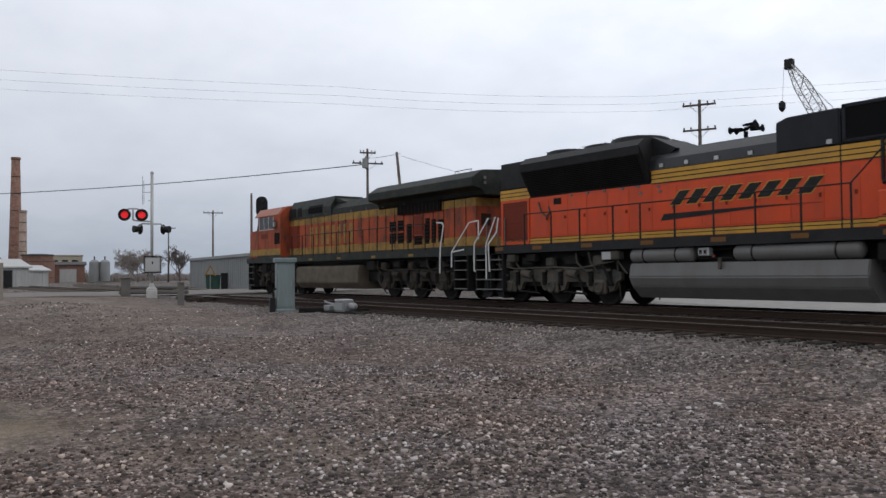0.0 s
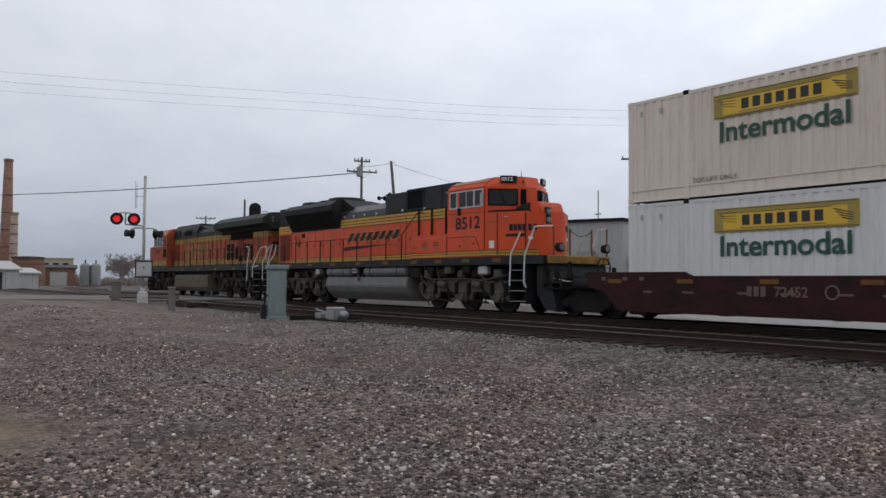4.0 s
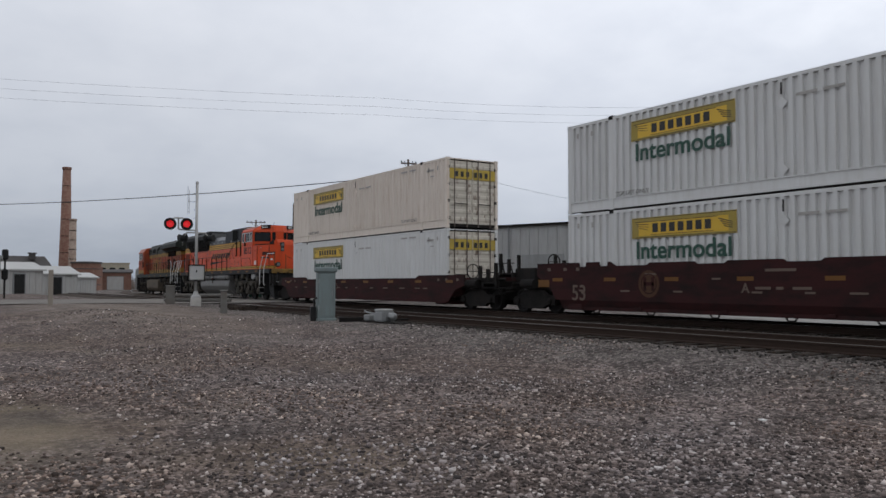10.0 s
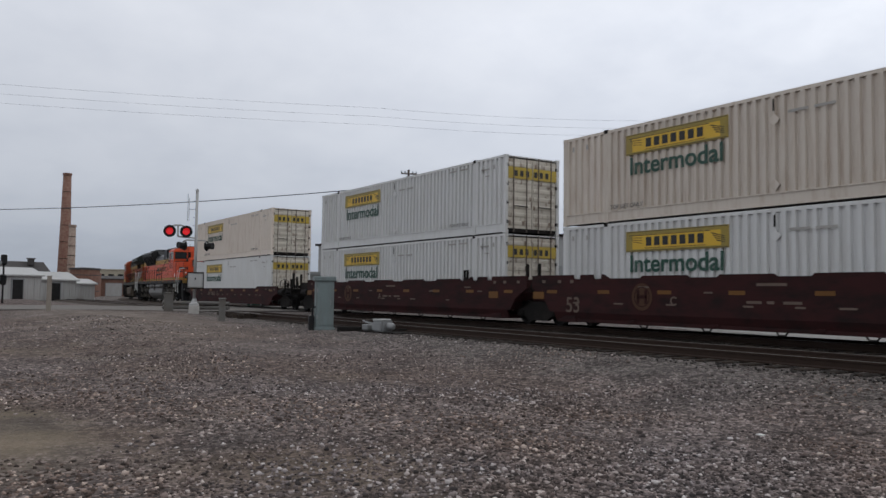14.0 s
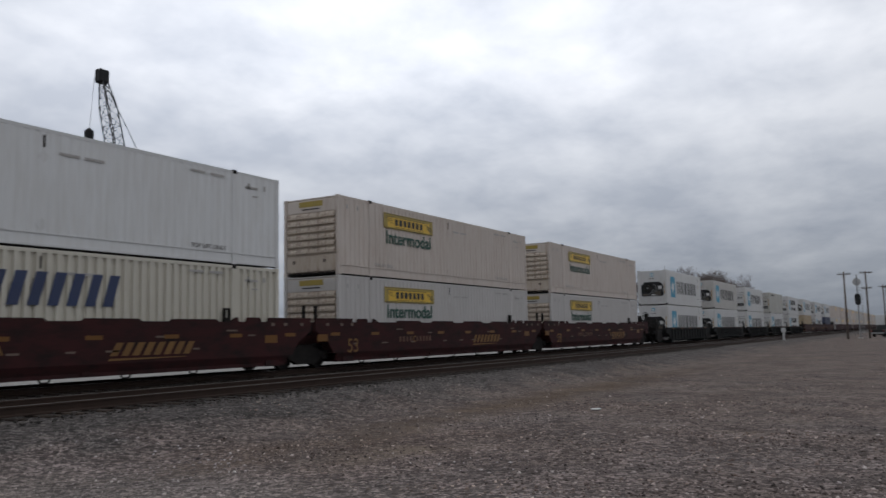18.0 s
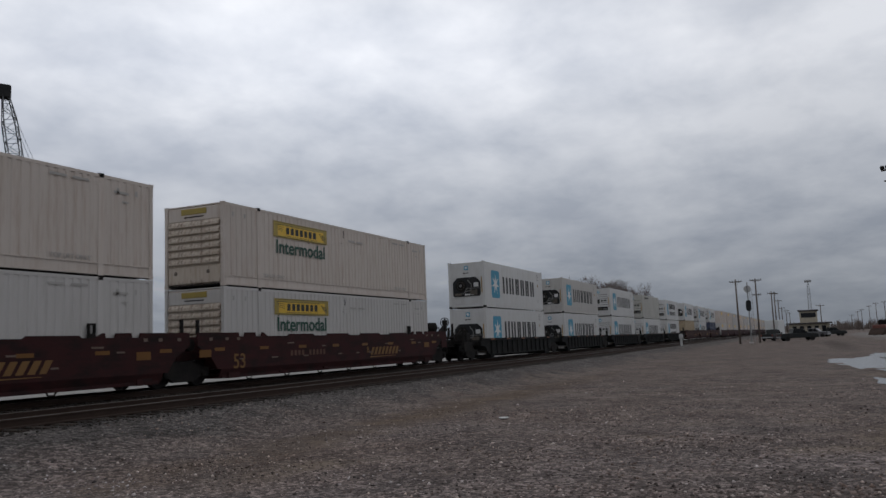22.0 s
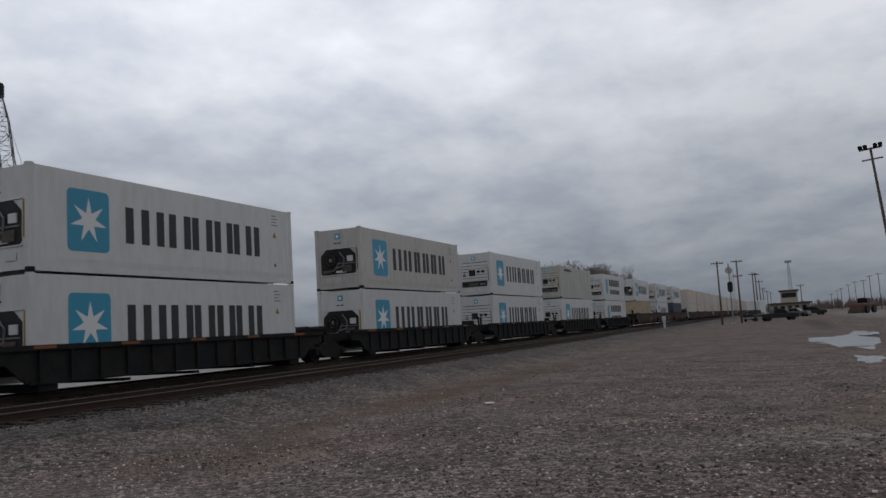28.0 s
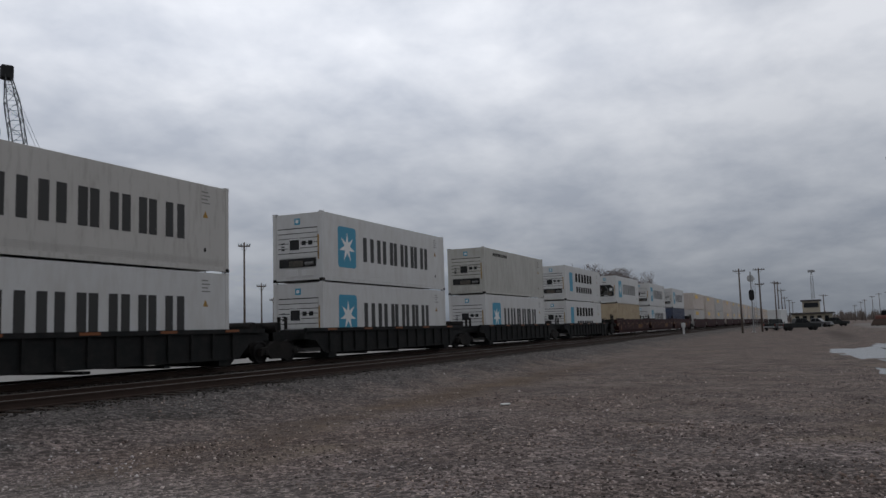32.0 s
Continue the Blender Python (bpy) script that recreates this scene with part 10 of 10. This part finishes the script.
def yard_office():
    p = spot(90.35, 185)
    c = thing("yard_office", "low tan yard office with a dark roof and lookout", "building", facing(p), group="buildings")
    h = rise(185, 0.42) - p.z
    part("wall", boxes((-3.9, 3.9, 0, 6, -0.2, h - 0.3)), PALEWALL, c)
    part("roof", soften(boxes((-4.4, 4.4, -0.6, 6.6, h - 0.3, h)), 0.05), ROOFDARK, c, "dark flat roof with eaves")
    t = rise(185, 1.24) - p.z
    part("lookout", boxes((-1.7, 1.7, 1, 5, h, t - 0.3)), PALEWALL, c, "tan lookout room")
    part("lookout_roof", boxes((-2.0, 2.0, 0.7, 5.3, t - 0.3, t)), ROOFDARK, c)
    for x in (-2.8, -1.4, 0, 1.4, 2.8):
        f = part("window", boxes((x - 0.4, x + 0.4, -0.03, 0.0, 0.9, h - 0.7)), GLASS, c)
        part("window_sill", boxes((x - 0.45, x + 0.45, -0.08, 0.0, 0.8, 0.9)), CONCRETE, f)
    part("lookout_window", boxes((-1.4, 1.4, 0.96, 1.0, h + 1.05, t - 0.62)), GLASS, c)
    w = bpy.data.materials["white_boat_paint"]
    q = spot(88.3, 168)
    tl = thing("parked_trailer", "white box trailer parked by the tracks", "trailer", facing(q, 75))
    part("body", soften(boxes((-2.2, 2.2, -1.2, 1.2, 0.9, 3.6)), 0.05), w, tl)
    part("chassis", boxes((-2.1, 2.1, -0.9, 0.9, 0.6, 0.9)), GRIME, tl)
    for x in (1.0, 1.7, -1.6):
        part("wheel", lathe(bmesh.new(), [(0.45, -1.1), (0.45, 1.1)], (x, 0, 0.45), "y", 14), BLACK, tl)
    r = 300
    q = spot(90.5, r)
    tw = thing("lattice_tower", "tall lattice light tower beyond the office", "tower", facing(q))
    part("shaft", lattice(bmesh.new(), (0, 0, 0), (0, 0, rise(r, 3.0) - q.z), 1.3, 0.7, 14, 0.09), GALV, tw)
    part("lamp_ring", soften(boxes((-1.1, 1.1, -0.3, 0.3, rise(r, 3.0) - q.z, rise(r, 3.15) - q.z)), 0.1), GALV, tw)


yard_office()


def pickup(az, r, paint, label, turn):
    p = spot(az, r)
    c = thing("pickup_truck", label, "pickup truck", facing(p, turn), group="parked vehicles")
    b = part("body", soften(prism(bmesh.new(), [(-2.7, 0.42), (2.75, 0.42), (2.8, 0.75), (2.7, 1.02), (1.35, 1.1), (0.9, 1.12), (-2.7, 1.12)], -0.95, 0.95), 0.05), paint, c)
    cab = part("cab", soften(prism(bmesh.new(), [(-0.95, 1.1), (1.3, 1.1), (0.6, 1.78), (-0.75, 1.82)], -0.82, 0.82), 0.06), paint, c)
    for s in (-1, 1):
        y = s * 0.825
        part("side_window", prism(bmesh.new(), [(-0.8, 1.16), (0.1, 1.16), (0.1, 1.7), (-0.66, 1.72)], y, y + s * 0.012), GLASS, cab)
        part("side_window", prism(bmesh.new(), [(0.18, 1.16), (1.08, 1.16), (0.55, 1.68), (0.18, 1.7)], y, y + s * 0.012), GLASS, cab)
        part("mirror", soften(boxes((0.9, 1.05, min(s * 0.95, s * 1.15), max(s * 0.95, s * 1.15), 1.15, 1.35)), 0.03), BLACK, cab)
        for x in (-1.75, 1.85):
            w = part("wheel", lathe(bmesh.new(), [(0.38, s * 0.70), (0.40, s * 0.74), (0.40, s * 0.92), (0.37, s * 0.96)], (x, 0, 0.40), "y", 18), BLACK, c, "black tyre")
            part("rim", lathe(bmesh.new(), [(0.24, s * 0.96), (0.22, s * 0.975), (0.06, s * 0.98)], (x, 0, 0.40), "y", 14), GRIME, w)
        part("headlight", boxes((2.74, 2.80, min(s * 0.55, s * 0.88), max(s * 0.55, s * 0.88), 0.8, 0.98)), LENS, b)
        part("tail_light", boxes((-2.73, -2.69, min(s * 0.8, s * 0.93), max(s * 0.8, s * 0.93), 0.75, 1.05)), CRANERED, b)
    part("windshield", prism(bmesh.new(), [(1.27, 1.15), (1.30, 1.15), (0.66, 1.74), (0.63, 1.74)], -0.72, 0.72), GLASS, cab)
    part("bed_opening", boxes((-2.6, -1.05, -0.78, 0.78, 1.10, 1.126)), BLACK, b)
    part("bumper", soften(boxes((2.74, 2.9, -0.9, 0.9, 0.45, 0.68)), 0.03), GALV, b)
    part("bumper", soften(boxes((-2.86, -2.7, -0.9, 0.9, 0.45, 0.68)), 0.03), GALV, b)
    return c


DKPAINT = mat("dark_green_car_paint", (0.012, 0.015, 0.015), (0.01, 0.012, 0.012), 0.45, bump=0, dirt=(0.04, 0.035, 0.03), amount=0.35, spec=0.25)
SILVERP = mat("grey_car_paint", (0.12, 0.12, 0.125), (0.09, 0.09, 0.095), 0.4, bump=0, spec=0.3)
pickup(89.6, 132, DKPAINT, "dark green pickup truck parked on the gravel", 20)
pickup(88.15, 140, DKPAINT, "dark pickup truck parked behind another", 70)
pickup(91.6, 185, DKPAINT, "dark pickup truck parked near the office", 25)
WHITEP = mat("white_car_paint", (0.62, 0.63, 0.64), (0.55, 0.56, 0.57), 0.35, bump=0, spec=0.4)
pickup(9.1, 31.4, WHITEP, "white pickup truck parked on the apron beyond the tracks", 0)
pickup(20.4, 31.5, TEALP, "pale teal pickup truck parked on the apron beyond the tracks", 0)
pickup(90.6, 175, SILVERP, "dull grey pickup truck parked by the office", -20)


def light_mast():
    p = spot(96.75, 70)
    top = rise(70, 9.75) - p.z
    c = thing("floodlight_mast", "tall leaning floodlight mast with four lamps", "light mast", facing(p) @ pose(0, 0, 0, 0, -4))
    part("mast", rod(bmesh.new(), (0, 0, -0.3), (0, 0, top), 0.16, 0.09, n=12), POLEWOOD, c)
    part("crossbar", boxes((-0.8, 0.8, -0.06, 0.06, top - 0.12, top)), POLEWOOD, c)
    part("crossbar", boxes((-0.75, 0.75, -0.06, 0.06, top - 0.95, top - 0.85)), POLEWOOD, c)
    for x in (-0.7, -0.35, 0.35, 0.7):
        part("floodlight", soften(boxes((x - 0.15, x + 0.15, -0.35, 0.1, top - 0.02, top + 0.26)), 0.05), GRIME, c)


light_mast()
for az, r, el in ((52.05, 70, 6.45), (53.2, 90, 3.6), (54.0, 110, 2.6), (43.9, 110, 2.87)):
    utility_pole(az, r, el, ((0, 1.0),), label="thin dark pole behind the tracks", rad=0.11)

p = spot(82.35, 92)
dm = thing("dwarf_marker", "small pale grey marker post beside the track", "marker post", facing(p))
part("post", soften(boxes((-0.12, 0.12, -0.1, 0.1, -0.1, 1.0)), 0.03), ALU, dm)
part("cap", soften(boxes((-0.22, 0.22, -0.14, 0.14, 0.75, 1.25)), 0.05), ALU, dm)

p = spot(94.65, 170)
fl = thing("wheel_loader", "rust-brown loader standing at the edge of the yard", "loader", facing(p, 68))
part("body", soften(boxes((-3.0, 2.2, -1.1, 1.1, 0.8, 1.9)), 0.15), RUSTBODY, fl)
part("cab", soften(boxes((-0.8, 0.8, -0.9, 0.9, 1.9, 2.8)), 0.1), GLASS, fl)
part("bucket", soften(prism(bmesh.new(), [(-4.6, 0.1), (-3.2, 0.1), (-3.0, 1.3), (-4.2, 0.5)], -1.3, 1.3), 0.04), RUST, fl)
for x in (-1.9, 1.2):
    for s in (-1, 1):
        part("wheel", lathe(bmesh.new(), [(0.75, s * 0.9), (0.75, s * 1.4)], (x, 0, 0.75), "y", 16), BLACK, fl)


# -- standing water
def water_material():
    m = bpy.data.materials.new("still_puddle_water")
    m.use_nodes = True
    n, l = m.node_tree.nodes, m.node_tree.links
    b = n["Principled BSDF"]
    b.inputs["Base Color"].default_value = (0.09, 0.085, 0.075, 1)
    b.inputs["Roughness"].default_value = 0.16
    nz, bp, tc = n.new("ShaderNodeTexNoise"), n.new("ShaderNodeBump"), n.new("ShaderNodeTexCoord")
    nz.inputs["Scale"].default_value = 3.0
    bp.inputs["Strength"].default_value = 0.12
    l.new(tc.outputs["Object"], nz.inputs["Vector"])
    l.new(nz.outputs["Fac"], bp.inputs["Height"])
    l.new(bp.outputs[0], b.inputs["Normal"])
    return m


WATER = water_material()


def puddle(cx, cy, rx, ry, seed):
    rng = random.Random(seed)
    bm = bmesh.new()
    z = max(ground_z(cx + dx * rx, cy + dy * ry) for dx in (-1, -0.5, 0, 0.5, 1) for dy in (-1, 0, 1)) + 0.004
    n = 110
    ring = []
    for k in range(n):
        a = k * math.tau / n
        w = 0.75 + 0.5 * noise.noise((math.cos(a) * 1.6 + seed, math.sin(a) * 1.6, seed)) + 0.10 * noise.noise((math.cos(a) * 5 + seed, math.sin(a) * 5, seed))
        ring.append(bm.verts.new((cx + rx * w * math.cos(a), cy + ry * w * math.sin(a), z)))
    bm.faces.new(ring)
    solid("puddle", bm, WATER, "shallow still puddle on the dirt", "puddle", kind="structure")


puddle(43.0, -2.6, 10.5, 1.6, 1)
puddle(52.0, -4.0, 6.0, 0.9, 2)
puddle(27.4, -2.2, 2.8, 0.5, 3)


def far_apron():
    """A pale concrete apron beyond the main track."""
    xs = [-36 + 5 * i for i in range(71)]
    bm = bmesh.new()
    rows = [[bm.verts.new((x, max(y, rail_line(x)[0].y + y - MID_Y) if x < CURVE_X else y, ground_z(x, 26) + 0.07 if y > 27.8 else ground_z(x, y) - 0.05)) for x in xs] for y in (27.6, 27.9, 31, 36, 40)]
    for a, b in zip(rows, rows[1:]):
        for i in range(70):
            bm.faces.new((a[i], a[i + 1], b[i + 1], b[i]))
    solid("apron", bm, mat("weathered_apron_concrete", (0.30, 0.29, 0.275), (0.235, 0.228, 0.215), 0.9, s1=0.4, dirt=(0.14, 0.13, 0.118), amount=0.5, bump=0.1, spec=0.2), "pale worn concrete apron beyond the main track", "pavement", kind="structure")


far_apron()
for x, y, s in ((4.4, 8.2, 0.05), (-6.2, 8.6, 0.03), (16.5, 6.0, 0.06)):
    solid("litter", soften(boxes((-s * 1.6, s * 1.6, -s, s, 0.0, s * 0.5)), s * 0.15), WHITE, "small white scrap lying on the gravel", "litter", pose(x, y, ground_z(x, y) + 0.02, 0, 0, 30 * x))


for x, y, w, turn in ((0.5, 12.5, 1.1, 4), (1.6, 12.6, 0.7, -8), (-0.6, 12.55, 0.5, 20), (3.2, 12.5, 0.6, 10)):
    solid("loose_timber", soften(boxes((-w / 2, w / 2, -0.1, 0.1, -0.04, 0.07)), 0.012), mat("split_tan_timber", (0.2, 0.14, 0.09), (0.14, 0.1, 0.065), 0.9, bump=0.25) if w > 1 else bpy.data.materials["split_tan_timber"],
          "split tan timber lying against the tie ends", "timber", pose(x, y, ground_z(x, y) + 0.03, 0, 0, turn))


# ---- tracks and loose stone last
track("straight siding track with dark timber ties", near_line, -240, 420, -36, 96, DULLHEAD)
track("main track that curves off beyond the crossing", rail_line, -240, 520, -36, 60)
scatter_gravel()


def motions():
    for ob, a, half, z, turn in RIDERS:
        walk(ob, [(t, on_rails(s + a, half) @ pose(0, 0, z, 0, 0, turn)) for t, s in enumerate(SHIFT)])
    for entry in LOADS:
        walk(entry[0], [(t, load_pose(entry, s)) for t, s in enumerate(SHIFT)])
    steps_ = [i / 10 for i in range(321)]
    way = np.interp(steps_, range(33), SHIFT)
    for w, x, r, _ in TURNING:
        walk(w, [(t, Matrix.Translation((x, 0, r)) @ Matrix.Rotation(float(s - SHIFT[0]) / r, 4, "Y")) for t, s in zip(steps_, way)])
    # the dark crane swings its boom slowly away and part of the way back
    base = SLEWER.matrix_basis.copy()
    boom = [(0, 36.4), (19, 36.4), (20, 36.52), (21, 36.85), (22, 37.15), (23, 37.7), (24, 38.35), (25, 38.5), (27, 38.4), (28, 38.2), (29, 37.8), (30.5, 37.15), (32, 37.05)]
    swing = [(t, math.degrees(math.acos(min(1.0, 66.9 * math.tan(radians(40.7 - a)) / 5.07)))) for t, a in boom]
    walk(SLEWER, [(t, base @ Matrix.Rotation(-radians(q - swing[0][1]), 4, "Z")) for t, q in swing])


motions()
